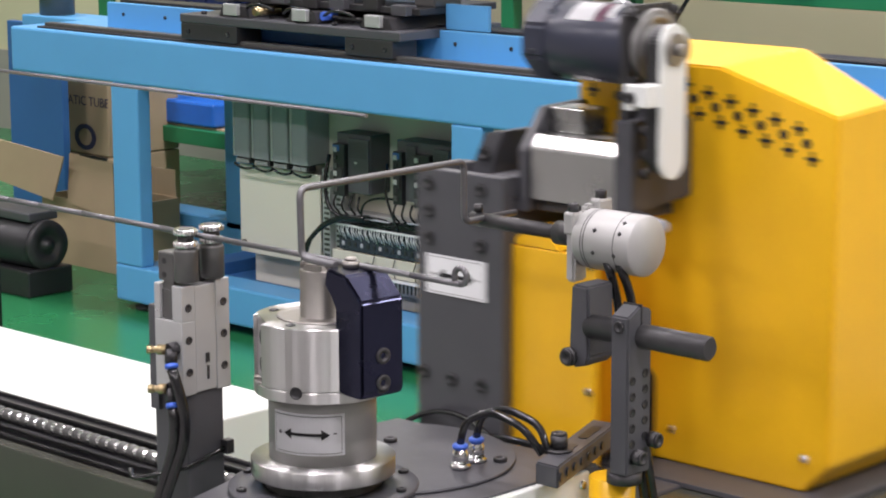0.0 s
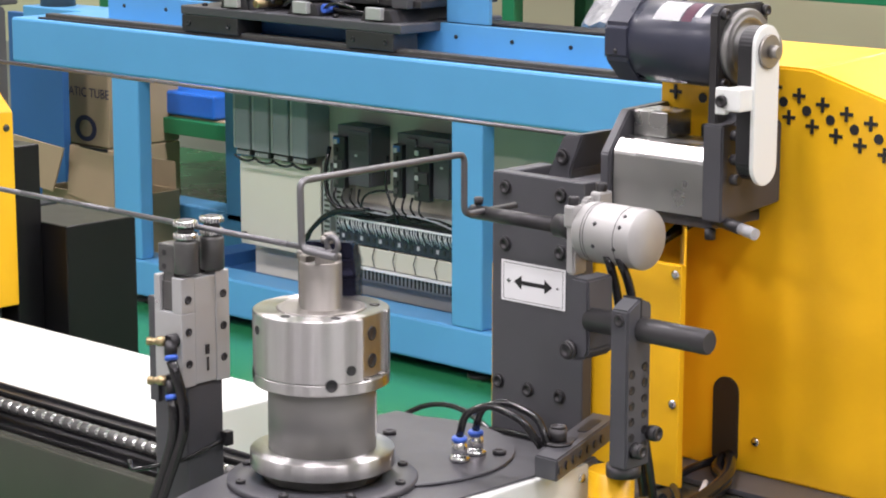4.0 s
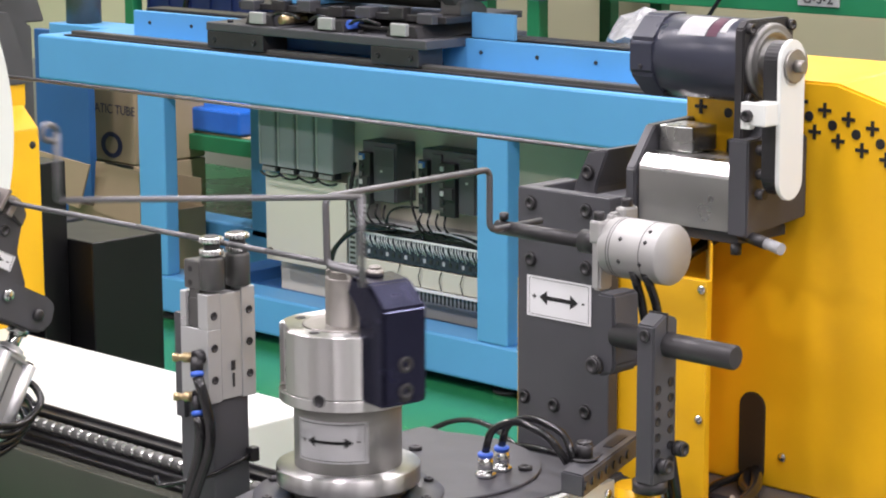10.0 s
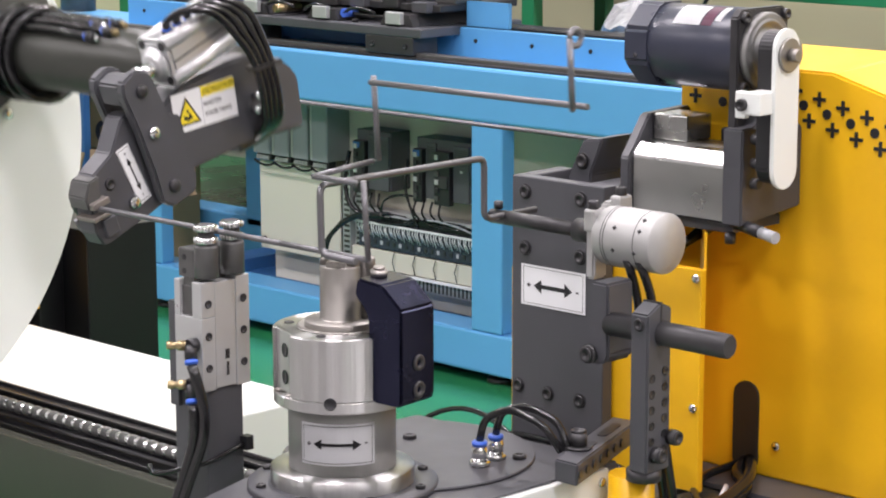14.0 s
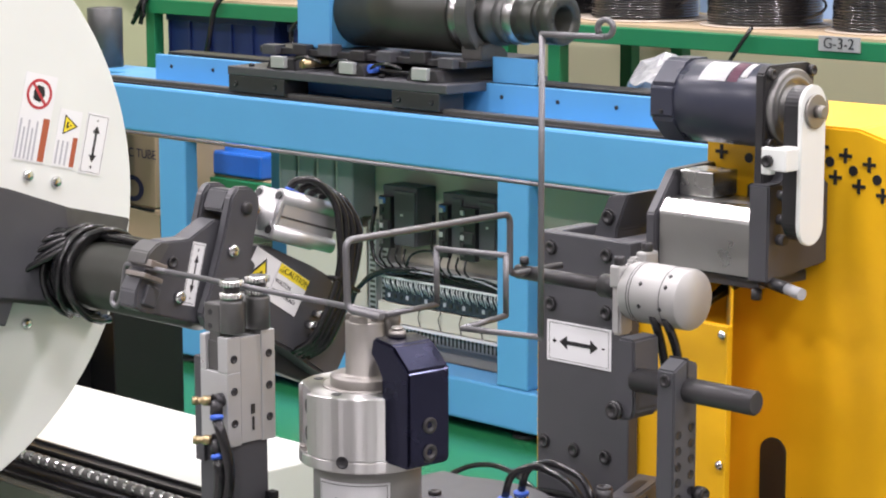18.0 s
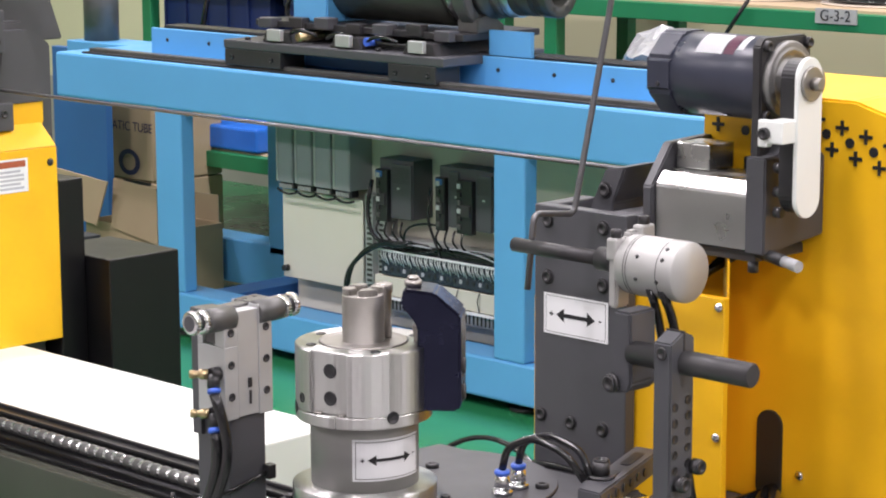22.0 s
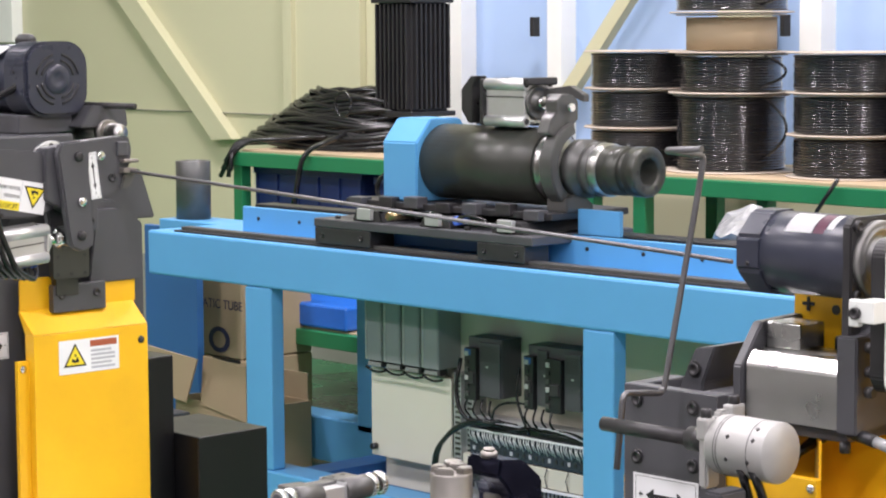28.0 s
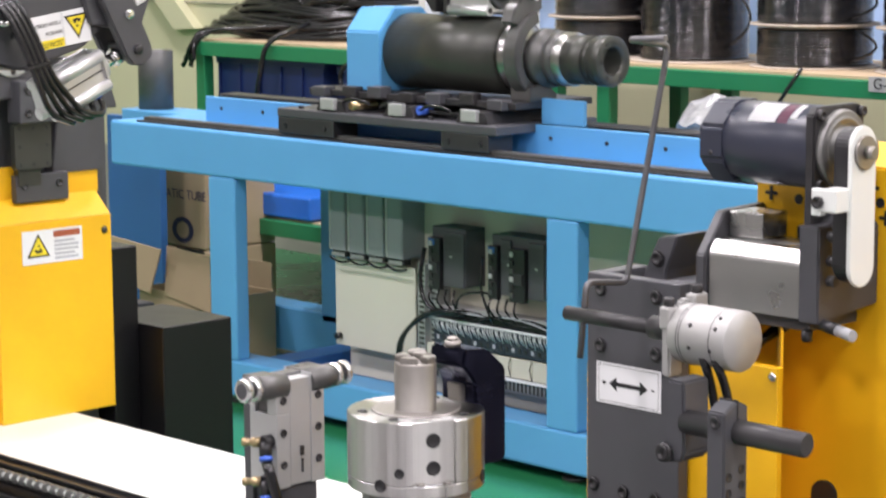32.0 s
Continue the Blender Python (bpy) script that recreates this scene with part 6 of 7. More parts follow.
# ---- rotating bending carriage with the gripper arm ----
rh = thing("rotating_head", (0, 0, WZ), "rotating carriage with a cream disc and a gripper arm", "rotating head")
DX = -0.66
# the disc has a slot for the spindle box
ds = part("disc", cyl((DX - 0.012, 0, WZ), (DX, 0, WZ), 0.484, seg=128, bev=0.002), CREAM, rh, "large cream disc plate")
part("backing", cyl((DX - 0.32, 0, WZ), (DX - 0.012, 0, WZ), 0.20, seg=64), GREY, rh)
sb = part("swing_box", box(DX + 0.002, DX + 0.05, 0.14, 0.26, WZ - 0.095, WZ + 0.095, 0.003), GREY, rh, "dark grey swing box")
part("box_flap", prism([(0.10, WZ - 0.088), (0.345, WZ - 0.040), (0.458, WZ - 0.034), (0.440, WZ + 0.137), (0.318, WZ + 0.116), (0.10, WZ + 0.088)], "x", DX + 0.001, DX + 0.03, 0.002), GREY_MID, rh, "brownish grey swing plate")
SR = 0.358
SC = (SR - 0.006, WZ + 0.026)  # axis of the spindle
part("spindle", lathe((DX, *SC), (1, 0, 0), [(0.058, 0), (0.058, 0.10), (0.053, 0.105), (0.053, 0.36), (0.046, 0.37), (0.046, 0.56), (0.0, 0.56)], seg=56), GREEN_GREY, rh, "dull steel spindle")
# air hoses wound round the root of the spindle
random.seed(41)
for k in range(12):
    rr = 0.058 + 0.0045 * (k % 4)
    a0, a1 = math.radians(70 + random.uniform(-25, 15)), math.radians(285 + random.uniform(-35, 25))
    pts = [(DX + 0.036, SC[0] - 0.10 - 0.006 * (k % 3), SC[1] + 0.045 - 0.009 * k), (DX + 0.050 + 0.004 * k, SC[0] - 0.062, SC[1] + 0.055 - 0.003 * k)] if k % 2 else []
    for s in range(15):
        a = a0 + (a1 - a0) * s / 14
        pts.append((DX + 0.045 + 0.0075 * k + 0.006 * math.sin(2.2 * a + k), SC[0] + rr * math.cos(a), SC[1] + rr * math.sin(a)))
    part("wound_hose", tube(pts, 0.0058, seg=7), HOSE, rh, "glossy black air hose")
for k in range(5):
    b = 0.25 * (k - 2)
    yk, zk = SC[0] - 0.058 * math.sin(b), SC[1] + 0.058 * math.cos(b)
    x1 = DX + 0.27 + 0.014 * ((k * 3) % 5)
    part("chain_hose", tube([(DX + 0.05, yk - 0.03, zk - 0.004), (DX + 0.10, yk, zk + 0.004), (DX + 0.18, yk + 0.004, zk + 0.006), (x1, yk, zk + 0.001)], 0.0056, seg=7, rad=0.03), HOSE, rh)
    ft = part("hose_fitting", cyl((x1 - 0.012, yk, zk + 0.001), (x1 + 0.006, yk, zk + 0.001), 0.0078, seg=10), BLACK, rh)
    part("fitting_nut", cyl((x1 + 0.006, yk, zk + 0.001), (x1 + 0.016, yk, zk), 0.006, seg=6), BRASS if k % 2 else CHROME, ft)
    part("release_ring", cyl((x1 - 0.017, yk, zk + 0.001), (x1 - 0.012, yk, zk + 0.001), 0.0068, seg=12), BLUE_RING, ft)
part("swing_flap", prism([(0.10, WZ + 0.09), (0.176, WZ + 0.104), (0.291, WZ + 0.112), (0.345, WZ + 0.02), (0.321, WZ - 0.034), (0.10, WZ - 0.09)], "x", DX + 0.03, DX + 0.06, 0.002), GREY, rh, "dark grey swing plate")
for by, bz in ((0.246, 0.142), (0.30, 0.15), (0.33, -0.076), (0.10, 0.22), (-0.2, 0.3), (-0.3, -0.05), (0.0, -0.3), (0.2, -0.3)):
    part("bolt", lathe((DX, by, WZ + bz), (1, 0, 0), [(0.009, 0), (0.009, 0.005), (0.006, 0.007), (0, 0.007)], seg=14), CHROME, ds)
# labels: u along the short side, v along the long side
LAB = (0, math.cos(math.radians(10)), math.sin(math.radians(10)))
mm = basis((DX + 0.0005, 0.2255, WZ + 0.2305), LAB, (1, 0, 0))
s1 = part("prohibition_label", flat_patch(rect(-0.030, -0.069, 0.030, 0.069), mm), PAPER, ds, "white prohibition label with a red ring")
mu = mm @ Matrix.Translation((0, 0, 0.0007))
part("red_ring", join(*[flat_patch([(0.024 * math.cos(a), 0.038 + 0.024 * math.sin(a)) for a in (k * math.pi / 16, (k + 1) * math.pi / 16)] + [(0.0195 * math.cos(a), 0.038 + 0.0195 * math.sin(a)) for a in ((k + 1) * math.pi / 16, k * math.pi / 16)], mu, 0.0004) for k in range(32)], flat_patch([(-0.016, 0.052), (-0.013, 0.055), (0.016, 0.024), (0.013, 0.021)], mu, 0.0005)), SIGNAL_RED, s1)
part("pictogram", flat_patch([(-0.010, 0.029), (0.003, 0.025), (0.011, 0.038), (0.007, 0.050), (-0.005, 0.052), (-0.011, 0.042)], mu, 0.0003), INK, s1)
part("warning_bar", flat_patch(rect(0.016, -0.066, 0.028, 0.002), mu, 0.0003), SIGNAL_ORANGE, s1)
for k in range(5):
    part("print_line", flat_patch(rect(-0.027 + 0.0078 * k, -0.066, -0.0235 + 0.0078 * k, -0.004 - 0.012 * (k % 2)), mu, 0.0003), PALE_INK, s1)
mm = basis((DX + 0.0005, 0.2955, WZ + 0.220), LAB, (1, 0, 0))
s2 = part("warning_label", flat_patch(rect(-0.0215, -0.046, 0.0215, 0.046), mm), PAPER, ds, "white label with a yellow triangle")
mu = mm @ Matrix.Translation((0, 0, 0.0007))
triangle_sign(s2, mu @ Matrix.Translation((-0.002, 0.022, 0)) @ pose(0, 0, 0, 0, 0, -90), 0.032)
part("warning_bar", flat_patch(rect(0.011, -0.043, 0.020, 0.004), mu, 0.0003), SIGNAL_ORANGE, s2)
for k in range(3):
    part("print_line", flat_patch(rect(-0.018 + 0.009 * k, -0.042, -0.0145 + 0.009 * k, -0.004), mu, 0.0003), PALE_INK, s2)
arrow_sticker(ds, basis((DX + 0.0005, 0.3485, WZ + 0.2295), (0, -math.sin(math.radians(10)), math.cos(math.radians(10))), (1, 0, 0)), 0.098, 0.043)

# the arm: gripper jaw on the wire axis at the disc's centre, hinge on the spindle
P0 = (0, SR, WZ)
def yz(*pts):
    return [(y, WZ + z) for y, z in pts]


arm = part("gripper_arm", prism(yz((0.11, 0.05), (0.206, 0.092), (0.30, 0.090), (0.335, 0.086), (0.40, 0.045), (0.412, 0.02), (0.40, -0.05), (0.30, -0.030), (0.12, -0.02)), "x", -0.075, -0.030, 0.004), GREY, rh, "dark grey gripper arm with hoses", pivot=P0)
part("clevis", box(-0.115, -0.076, SR - 0.045, SR + 0.05, WZ - 0.06, WZ + 0.05, 0.004), GREY, arm)
part("gripper_plate", prism(yz((0.012, -0.006), (0.031, 0.0435), (0.067, 0.058), (0.098, 0.095), (0.112, 0.097), (0.190, 0.060), (0.190, -0.030), (0.101, -0.044), (0.028, -0.052), (0.016, -0.050), (0.010, -0.030)), "x", -0.054, -0.020, 0.002), GREY, arm, "dark gripper plate")
part("jaw", prism(yz((0.006, 0.005), (0.006, 0.022), (0.018, 0.040), (0.036, 0.042), (0.030, 0.018), (0.030, 0.005)), "x", -0.054, -0.014, 0.002), GREY_MID, arm, "worn grey steel upper jaw")
part("jaw_step", box(-0.034, -0.006, 0.008, 0.036, WZ + 0.0045, WZ + 0.014, 0.0015), JAW, arm)
part("jaw", box(-0.046, -0.006, 0.004, 0.036, WZ - 0.011, WZ - 0.0045, 0.0015), JAW, arm, "worn grey steel lower jaw")
part("jaw_carrier", box(-0.042, -0.014, 0.022, 0.044, WZ - 0.042, WZ - 0.016, 0.002), GREY, arm)
part("jaw_screw", socket_screw((-0.020, 0.052, WZ + 0.022), (1, 0, 0), 0.008, 0.003), OXIDE, arm)
part("plate_screw", lathe((-0.020, 0.079, WZ - 0.017), (1, 0, 0), [(0.0085, 0), (0.0085, 0.006), (0.006, 0.008), (0, 0.008)], seg=16), CHROME, arm)
arrow_sticker(arm, basis((-0.0195, 0.0915, WZ + 0.018), (0, 0.155, -1), (1, 0, 0)), 0.083, 0.022)
LEV = ((0.107, 0.071), (0.099, 0.128), (0.104, 0.143), (0.126, 0.151), (0.146, 0.143), (0.153, 0.125), (0.162, 0.072))
part("lever", prism(yz(*LEV, (0.178, -0.020), (0.170, -0.040), (0.128, -0.045), (0.112, -0.030), (0.112, 0.011)), "x", -0.018, -0.002, 0.003), GREY, arm, "dark grey lever")
part("lever", prism(yz(*LEV, (0.162, 0.055), (0.107, 0.055)), "x", -0.076, -0.060, 0.003), GREY, arm)
part("clevis_block", prism(yz((0.104, 0.108), (0.104, 0.138), (0.126, 0.145), (0.142, 0.138), (0.146, 0.108)), "x", -0.060, -0.018, 0.003), GREY, arm)
for by, bz, mt in ((0.136, -0.017, OXIDE), (0.128, 0.063, CHROME), (0.128, 0.122, OXIDE)):
    part("hinge_bolt", lathe((-0.002, by, WZ + bz), (1, 0, 0), [(0.0085, 0), (0.0085, 0.004), (0.006, 0.006), (0, 0.006)], seg=16), mt, arm)
part("piston_rod", cyl((-0.034, 0.142, WZ + 0.126), (-0.034, 0.202, WZ + 0.133), 0.010), CHROME, arm, "bright piston rod")
part("rod_nut", cyl((-0.034, 0.150, WZ + 0.127), (-0.034, 0.160, WZ + 0.128), 0.016, seg=6), CHROME, arm)
cy = part("cylinder", prism(yz((0.196, 0.106), (0.196, 0.160), (0.304, 0.172), (0.304, 0.118)), "x", -0.066, -0.012, 0.004), SILVER, arm, "silver pneumatic cylinder")
for cx in (-0.056, -0.016):
    for cz in (0.110, 0.158):
        part("tie_tube", cyl((cx, 0.190, WZ + cz), (cx, 0.306, WZ + cz + 0.013), 0.0105, seg=20), SILVER, cy)
        part("tie_bore", cyl((cx, 0.1882, WZ + cz), (cx, 0.1870, WZ + cz), 0.006, seg=14, bev=0), BLACK, cy)
part("cylinder_face", prism(yz((0.188, 0.101), (0.188, 0.166), (0.196, 0.167), (0.196, 0.102)), "x", -0.067, -0.009, 0.006), SILVER, cy)
part("face_ring", lathe((-0.036, 0.188, WZ + 0.132), (0, -1, 0.0), [(0.025, 0), (0.025, 0.004), (0.019, 0.005), (0.019, 0.009), (0.014, 0.012), (0.0, 0.015)], seg=28), SILVER, cy)
part("body_groove", prism(yz((0.199, 0.131), (0.199, 0.1335), (0.302, 0.1455), (0.302, 0.143)), "x", -0.0122, -0.0108, 0.0003), GREY_MID, cy)
for k in range(4):
    y0 = 0.214 + 0.019 * k
    y1 = y0 + 0.094 - 0.010 * k
    part("hose", tube([(-0.026, y0, WZ + 0.160), (-0.022, y0 - 0.006, WZ + 0.184), (0.000, y0 + 0.012, WZ + 0.196 - 0.002 * k), (0.010, y0 + 0.055, WZ + 0.178 - 0.006 * k), (0.014, y1, WZ + 0.10), (0.010, y1 + 0.004, WZ + 0.04), (-0.004, y1 + 0.006, WZ - 0.01), (-0.035, y1 + 0.006, WZ - 0.03)], 0.0054, rad=0.03, seg=8), HOSE, arm, "glossy black air hose")
    el = part("elbow", cyl((-0.026, y0, WZ + 0.156), (-0.0245, y0 - 0.003, WZ + 0.172), 0.0075, seg=12), BLACK, arm)
    part("release_ring", cyl((-0.0245, y0 - 0.003, WZ + 0.172), (-0.024, y0 - 0.004, WZ + 0.176), 0.0066, seg=12), BLUE_RING, el)
part("cable_tie", prism(yz((0.300, 0.078), (0.352, 0.072), (0.352, 0.077), (0.300, 0.083)), "x", -0.002, 0.021, 0.002), BLACK, arm)
for fy, fz in ((0.318, 0.012), (0.331, -0.002), (0.345, 0.004), (0.326, 0.030)):
    part("hose_clip", [cyl((-0.030, fy, WZ + fz), (-0.012, fy, WZ + fz), 0.006, seg=6), cyl((-0.012, fy, WZ + fz), (0.000, fy, WZ + fz), 0.0042, seg=12)], CHROME, arm)
m = Matrix.Translation((-0.0295, 0.2405, WZ + 0.0505)) @ basis((0, 0, 0), (0, 0.988, -0.156), (1, 0, 0))
cl = part("caution_label", flat_patch(rect(-0.0555, -0.027, 0.0555, 0.027), m), PAPER, arm, "white caution label with a yellow triangle")
mu = m @ Matrix.Translation((0, 0, 0.0006))
triangle_sign(cl, mu @ Matrix.Translation((-0.0315, -0.006, 0)), 0.045)
part("label_edge", flat_patch(rect(-0.0052, -0.027, -0.0044, 0.027), mu, 0.0003), PALE_INK, cl)
part("caution_field", flat_patch(rect(-0.004, 0.0125, 0.055, 0.0265), mu, 0.0003), SIGNAL_YELLOW, cl)
triangle_sign(cl, mu @ Matrix.Translation((0.003, 0.0185, 0.0004)), 0.010)
letters("caution_text", "CAUTION", 0.0112, mu @ Matrix.Translation((0.0315, 0.0195, 0.0004)), arm, INK)
letters("caution_text", "WATCH", 0.0085, mu @ Matrix.Translation((0.013, 0.002, 0.0003)), arm, INK)
letters("caution_text", "YOUR HEAD", 0.0085, mu @ Matrix.Translation((0.022, -0.012, 0.0003)), arm, INK)
for ob in [arm] + list(arm.children_recursive):
    ob.data.transform(Matrix.Translation((0.023, -0.018, -0.004)))

# ---- the wires ----
NW = 0.0032
raw = thing("raw_wire", (-1.66, 0.65, 1.10), "straight raw steel wire waiting in the loading station", "wire")
part("wire_bar", tube([(-1.66, 0.65, 1.10), (-0.9, 0.65, 1.10), (-0.12, 0.65, 1.10)], NW), WIRE, raw)

work = thing("bent_wire", (0, 0, WZ), "grey steel wire being bent step by step at the die", "wire")
LEN = [0.075, 0.33, 0.098, 0.088, 0.07, 0.092, 0.066, 0.08, 0.10]  # from the free tip inwards
TOTAL = sum(LEN)
legs = []
for k, ln in enumerate(LEN):
    # each leg starts at its own origin and runs along +x
    g = join(tube([(0.0, 0, WZ), (ln, 0, WZ)], NW * 1.1, seg=12), smooth(lathe((0, 0, WZ - NW * 1.1), (0, 0, 1), [(0, 0)] + [(NW * 1.1 * math.sin(a * math.pi / 6), NW * 1.1 * (1 - math.cos(a * math.pi / 6))) for a in range(1, 6)] + [(0, NW * 2.2)], seg=12)))
    if k == 0:
        # the free end is rolled into a small eye
        g = join(g, tube([(ln + 0.009 * math.sin(a), 0, WZ + 0.009 - 0.009 * math.cos(a)) for a in [s * 0.36 for s in range(16)]], NW * 1.1, seg=10))
    legs.append(part("wire_leg", g, WIRE, work))
tail = part("wire_tail", tube([(0, 0, WZ), (-0.30, 0, WZ)], NW * 1.1, seg=12), WIRE, work)
hook = part("wire_end", tube([(0.13, 0, WZ), (0, 0, WZ), (-0.012, 0.020, WZ - 0.044), (-0.020, 0.022, WZ - 0.056), (-0.031, 0.021, WZ - 0.050), (-0.030, 0.018, WZ - 0.036)], NW * 1.09, rad=0.007, seg=12), WIRE, work, "wire end bent down into a small hook")

# ---- everything that moves ----
X, Y, Z = Vector((1, 0, 0)), Vector((0, 1, 0)), Vector((0, 0, 1))


def yaw(v, a):
    """The direction v turned about the upright by a degrees."""
    return Matrix.Rotation(math.radians(a), 3, "Z") @ v


# (time, length past the die, directions of the legs from the tip inwards)
XY, YX = 0.7 * X + 0.7 * Y, 0.7 * X - 0.7 * Y
YZ, ZY = 0.7 * Y + 0.7 * Z, 0.7 * Z - 0.7 * Y
SHAPES = [
    (0.0, 0.220, [X, X]),
    (0.15, 0.200, [X, X]),
    (0.40, 0.020, [X]),
    (6.20, 0.020, [X]),
    (6.60, 0.450, [-Y, X]),
    (7.00, 0.450, [0.67 * X - 0.74 * Y, 0.74 * X + 0.67 * Y]),
    (7.50, 0.450, [0.98 * X + 0.17 * Y, -0.17 * X + 0.98 * Y]),
    (7.65, 0.485, [X + 0.6 * Y, 0.6 * Z + 0.7 * Y - 0.2 * X, X + 0.5 * Y]),
    (7.80, 0.515, [X + Y, Z, X + Y]),
    (8.80, 0.515, [X + Y, Z, X + 1.2 * Y]),
    (9.00, 0.520, [0.7 * X + Y, Z, 0.7 * X + Y + 0.2 * Z]),
    (9.13, 0.528, [Y, Z, Y]),
    (9.36, 0.616, [Z, -Y, Z, X]),
    (9.80, 0.616, [Z, -Y, Z, X]),
    (10.0, 0.616, [Z, -0.69 * X - 0.73 * Y, Z, 0.73 * X - 0.69 * Y]),
    (10.25, 0.616, [Z, -X, Z, -Y]),
    (10.5, 0.630, [Z, -X, Z, -Y, X]),
    (11.0, 0.678, [Y, -X, Y, Z, X]),
    (11.3, 0.686, [Y, -X, Y, Z, X]),
    (11.6, 0.686, [Y, -X, Y, Z, X]),
    (11.95, 0.790, [X, Y, X, Z, -Y, X]),
    (12.15, 0.796, [X, Y, X, Z, -Y, X]),
    (12.6, 0.778, [-Y, X - 0.08 * Z, -Y - 0.06 * Z, Z, -X, -Y - 0.16 * Z]),
    (13.3, 0.778, [-Y, X - 0.08 * Z, -Y - 0.06 * Z, Z, -X, -Y - 0.16 * Z]),
    (13.6, 0.778, [ZY, X, ZY, YZ, -X, ZY]),
    (14.2, 0.813, [Z, X, Z, Y, -X, Z, X]),
    (14.8, 0.844, [Z, XY, Z, -YX, -XY, Z, XY]),
    (15.3, 0.856, [Z, yaw(Y, 10) + 0.12 * Z, Z, yaw(-X, 14), yaw(-Y, 14), Z, yaw(Y, 14)]),
    (16.4, 0.856, [Z, yaw(Y, 10) + 0.12 * Z, Z, yaw(-X, 14), yaw(-Y, 14), Z, yaw(Y, 14)]),
    (16.65, 0.884, [ZY, YZ, ZY, yaw(-X, 12), -YZ, ZY, YZ, X]),
    (16.9, 0.934, [yaw(-Y, 10), Z, yaw(-Y, 10), yaw(-X, 10), -Z, -Y, Z, X]),
    (17.2, 0.934, [yaw(-Y, 10), Z, yaw(-Y, 10), yaw(-X, 10), -Z, -Y, Z, X]),
    (17.45, 0.934, [YX, Z, YX, -XY, -Z, YX, Z, XY]),
    (17.7, 0.934, [yaw(X, 14), Z, yaw(X, 14), yaw(-Y, 10), -Z, yaw(X, 14), Z, Y]),
    (18.25, 0.934, [yaw(X, 14), Z, yaw(X, 14), yaw(-Y, 10), -Z, yaw(X, 14), Z, Y]),
    (18.5, 0.974, [X, ZY, X, -YZ, -ZY, X, ZY, YZ, X]),
    (18.75, 1.024, [X, -Y, X, -Z, Y, X, -Y, Z, X]),
    (19.6, 1.024, [X, -Y, X, -Z, Y, X, -Y, Z, X]),
    (19.8, 1.024, [YX, -XY, YX, -Z, XY, YX, -XY, Z, YX]),
    (20.0, 1.024, [-Y, -X - 0.2 * Y, -Y, -Z, X, -Y, -X, Z, -Y]),
]
LEAVE = [(20.95, 0.0), (21.2, -0.14), (21.5, -0.40), (21.8, -0.75), (22.2, -1.15), (23.0, -1.5), (32.0, -1.5)]


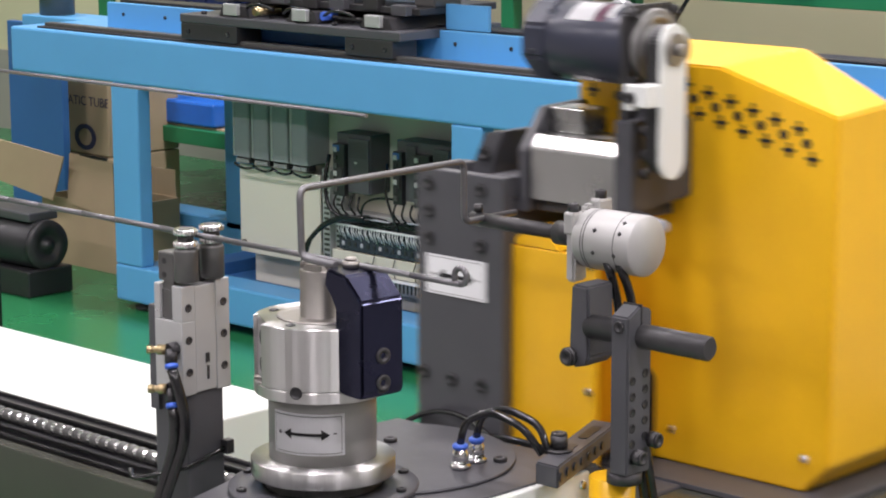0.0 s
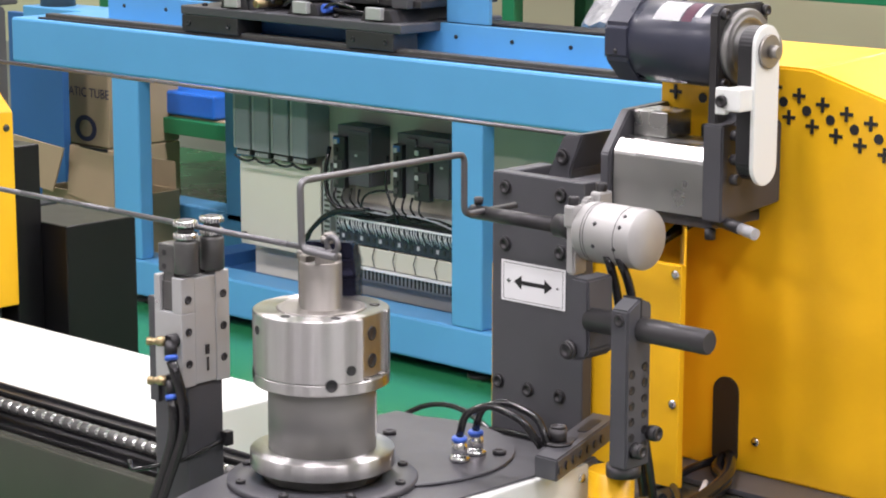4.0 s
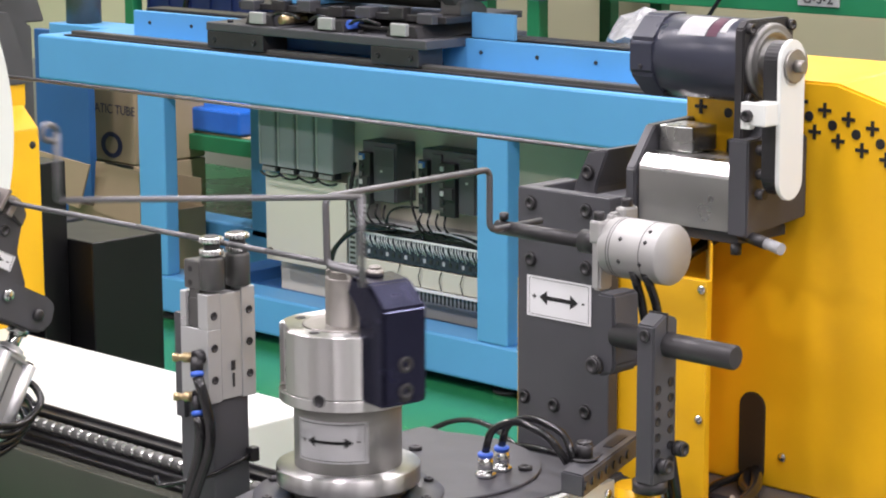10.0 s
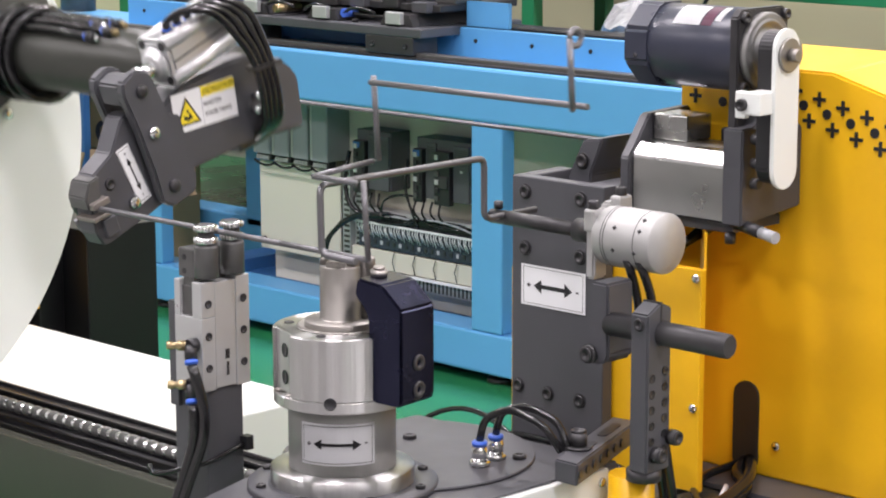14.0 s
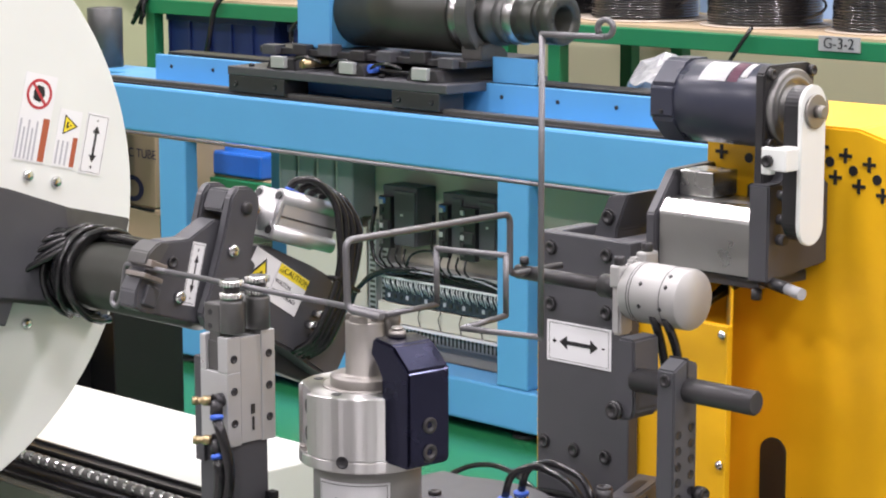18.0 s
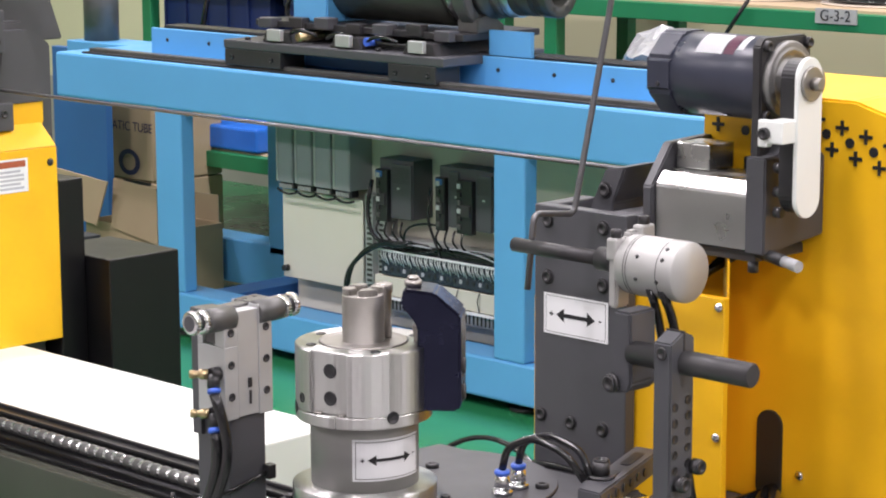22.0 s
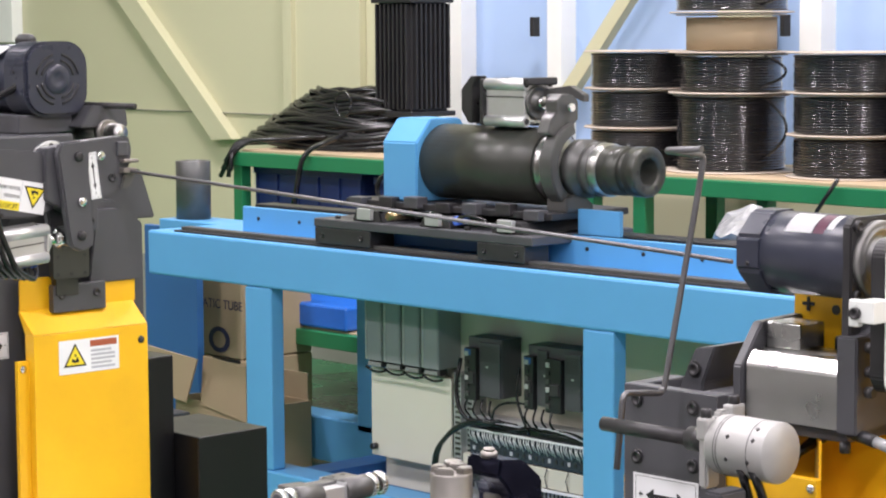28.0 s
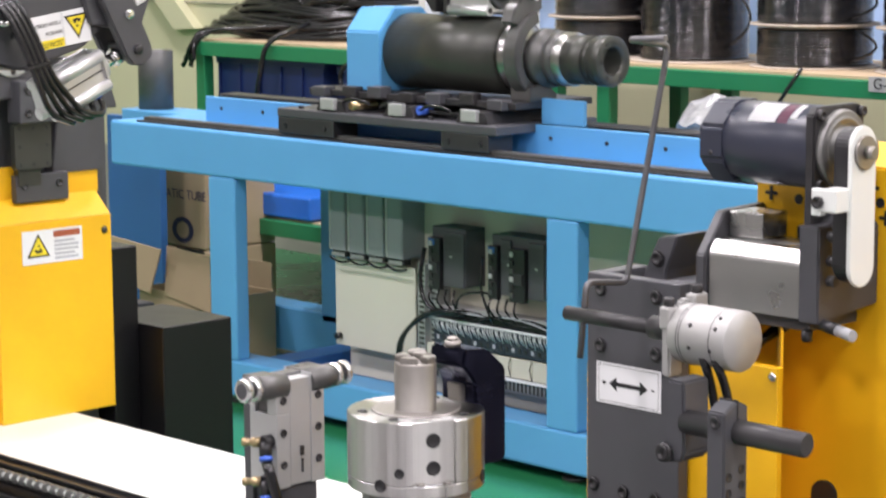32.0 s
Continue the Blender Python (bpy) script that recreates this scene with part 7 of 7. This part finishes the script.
def motions():
    walk(cc, [(t, Matrix.Translation(Vector(CB) + Vector((dx, 0, 0)))) for t, dx in ((0, -0.14), (0.1, -0.062), (0.2, -0.018), (0.3, 0), (32.0, 0))])
    # bending head: turn of the forming arm, and the lift of head against die
    turn = ((0, 36), (0.25, 38), (0.4, 60), (0.6, 95), (0.8, 75), (1.0, 54), (1.2, 38), (1.4, 40), (1.6, 46), (1.8, 110), (2.0, 147), (2.4, 147), (2.6, 165), (2.8, 195), (3.0, 214), (3.5, 212), (4.2, 145), (4.9, 76), (5.5, 50),
            (6.0, 54), (6.5, 39), (7.0, 52), (7.5, 36), (8.0, 68), (8.5, 35), (9.0, 37), (9.2, 52), (9.4, 53), (9.6, 67), (9.8, 58), (10.0, 34), (10.2, -4), (10.4, 40), (10.6, 46), (10.8, 54), (11.0, 54), (11.2, 21), (11.4, 28), (11.6, 43), (11.8, 54), (12.0, 54),
            (12.2, 24), (12.4, 18), (12.6, 54), (12.8, 60), (13.0, 54), (13.3, 54), (13.5, 42), (14.5, 60), (15.5, 76), (15.7, 78), (15.9, 72), (16.0, 62), (16.3, 40), (16.7, 32), (16.9, 22), (17.0, 36), (17.3, 55), (17.5, 58), (17.7, 27), (18.0, 37), (18.5, 38),
            (18.8, 54), (19.5, 56), (19.8, 30), (20.0, 10), (20.3, 40), (20.6, 78), (21.2, 80), (22.0, 82), (22.6, 90), (23.0, 99), (24.0, 104), (26.5, 130), (32.0, 131))
    lift = ((0, 1), (5.5, 1), (5.8, 0), (6.2, 0), (6.6, 1), (8.5, 1), (8.8, 0), (9.4, 0), (9.8, 1), (12.5, 1), (12.8, 0), (13.5, 0), (15.2, 1), (17.5, 1), (17.8, 0), (19.1, 0), (19.5, 1), (32.0, 1))
    lt, lv = [a for a, b in lift], [b * 0.020 for a, b in lift]
    rows = []
    for t, a in turn:
        rows.append((t, pose(0, 0, 0.783 + float(np.interp(t, lt, lv)), 0, 0, a - 43.4)))
    walk(head, rows)
    walk(die, [(t, pose(0, 0, 0.157 - z)) for t, z in zip(lt, lv)])
    # roller fingers swing open before the part leaves
    for f, sgn in ((finger_front, 1), (finger_back, -1)):
        at = f.location.copy()
        walk(f, [(t, Matrix.Translation(at) @ pose(0, 0, 0, sgn * a)) for t, a in ((0, 0), (20.7, 0), (20.85, 45), (21.0, 88), (32.0, 88))])
    at = rod.location.copy()
    walk(rod, [(t, Matrix.Translation(at) @ pose(0, 0, 0, a)) for t, a in ((0, 0), (20.65, 0), (20.8, -49), (20.95, -97), (32.0, -97))])
    # rotating head: place along the wire, turn of the disc, turn of the arm on its spindle
    HEAD = ((0, -1.250, 55, 0), (6.2, -1.250, 55, 0), (6.6, -0.840, 55, 0), (7.0, -0.740, 55, 0), (7.5, -0.800, 55, 0), (7.8, -0.880, 128, 0), (8.6, -0.950, 132, 0), (9.13, -0.750, 134, 0), (9.25, -0.725, 184, 0), (9.36, -0.700, 233, 0), (9.8, -0.690, 234, 0), (10.0, -0.668, 234, 0), (10.5, -0.638, 234, 0), (10.75, -0.590, 184, 0), (11.0, -0.558, 132, 0),
            (11.5, -0.514, 132, 0), (12.0, -0.465, 132, 0), (12.5, -0.439, 136, 0), (13.25, -0.439, 136, 0), (13.5, -0.448, 82, 0), (14.1, -0.467, 10, 0), (14.9, -0.498, -70, 0), (15.4, -0.498, -109, 0), (16.4, -0.498, -109, 0), (16.65, -0.460, -66, 0), (16.9, -0.405, -24, 0), (18.25, -0.405, -24, 0),
            (18.5, -0.350, 22, 0), (18.75, -0.302, 64.5, 0), (21.0, -0.302, 64.5, 0), (21.2, -0.448, 66, 0), (21.5, -0.700, 67, 0), (21.8, -1.020, 67, 0), (22.3, -1.400, 67, 0), (22.7, -1.476, 55, 48), (23.1, -1.476, 36, 105), (23.4, -1.476, 29, 131), (24.6, -1.476, 29, 131), (25.6, -1.476, 42, 131), (26.3, -1.476, 47, 131), (30.5, -1.476, 47, 131), (30.6, -1.476, 66, 131),
            (30.7, -1.476, 92, 131), (30.8, -1.476, 122, 131), (31.1, -1.420, 128, 131), (31.3, -1.330, 104, 131), (31.5, -1.240, 86, 131), (31.8, -1.150, 72, 131), (32.0, -1.100, 66, 131))
    walk(rh, [(t, pose(x, 0, WZ, a)) for t, x, a, b in HEAD])
    walk(arm, [(t, Matrix.Translation((0, SR, 0)) @ pose(0, 0, 0, b)) for t, x, a, b in HEAD])
    slide = ((0, -0.46), (1.4, -0.46), (1.6, -0.24), (1.8, -0.035), (2.0, -0.03), (2.4, -0.014), (3.0, 0), (32.0, 0))
    walk(st, [(t, Matrix.Translation((SX + dx, 0.65, 0.05))) for t, dx in slide])
    # raw wire: picked up, lifted and carried off
    def swung(d):
        a = math.radians(22.6 + d)
        return (-1.62, 0.65 * math.cos(a), WZ + 0.65 * math.sin(a))
    walk(raw, [(t, Matrix.Translation((-1.66 + dx, 0.65, 1.10))) for t, dx in slide[:-1]] + [(24.6, Matrix.Translation((-1.66, 0.65, 1.10))), (25.1, Matrix.Translation(swung(-14)) @ pose(0, 0, 0, 0, 0.6)), (25.6, Matrix.Translation(swung(-5)) @ pose(0, 0, 0, 0, 1.9)), (26.3, Matrix.Translation(swung(0)) @ pose(0, 0, 0, 0, 2.6))]
         + [(t, Matrix.Translation(swung(d)) @ pose(0, 0, 0, 0, 2.6)) for t, d in ((30.5, 0), (30.6, 19), (30.7, 45), (30.8, 75), (31.1, 82), (32.0, 82))])
    # the work piece, leg by leg: big turns get a row half way
    full = [(t, fed, [(Vector(dirs[k]) if k < len(dirs) else X).normalized() for k in range(len(LEN))]) for t, fed, dirs in SHAPES]
    rows = [full[0]]
    for nxt in full[1:]:
        prev = rows[-1]
        if max(u.angle(w) for u, w in zip(prev[2], nxt[2])) > 1.0:
            rows.append(((prev[0] + nxt[0]) / 2, (prev[1] + nxt[1]) / 2, [(u + w).normalized() for u, w in zip(prev[2], nxt[2])]))
        rows.append(nxt)
    keys = [[] for _ in LEN]
    tails = []
    turns = [d.to_track_quat("X", "Z") for d in rows[0][2]]
    for n, (t, fed, dirs) in enumerate(rows):
        p = Vector((-(TOTAL - fed), 0, 0))
        tails.append((t, Matrix.Translation(p)))
        for k in range(len(LEN) - 1, -1, -1):
            if n:
                turns[k] = rows[n - 1][2][k].rotation_difference(dirs[k]) @ turns[k]
            keys[k].append((t, Matrix.Translation(p) @ turns[k].to_matrix().to_4x4()))
            p = p + dirs[k] * LEN[k]
    last = len(rows) - 1
    for t, dx in LEAVE:
        off = Matrix.Translation((dx, 0, 0))
        tails.append((t, off @ tails[last][1]))
        for k in range(len(LEN)):
            keys[k].append((t, off @ keys[k][last][1]))
    for k, ob in enumerate(legs):
        walk(ob, keys[k])
    walk(tail, tails)
    # the hooked end turns and travels with the jaw until the jaw lets go
    held = [r for r in HEAD if r[0] <= 21.0]
    ends = [(t, pose(x - 0.044, 0, 0, a)) for t, x, a, b in held]
    ends += [(t, pose(held[-1][1] - 0.044 + dx, 0, 0, held[-1][2])) for t, dx in LEAVE if t > 21.0]
    walk(hook, ends)


motions()
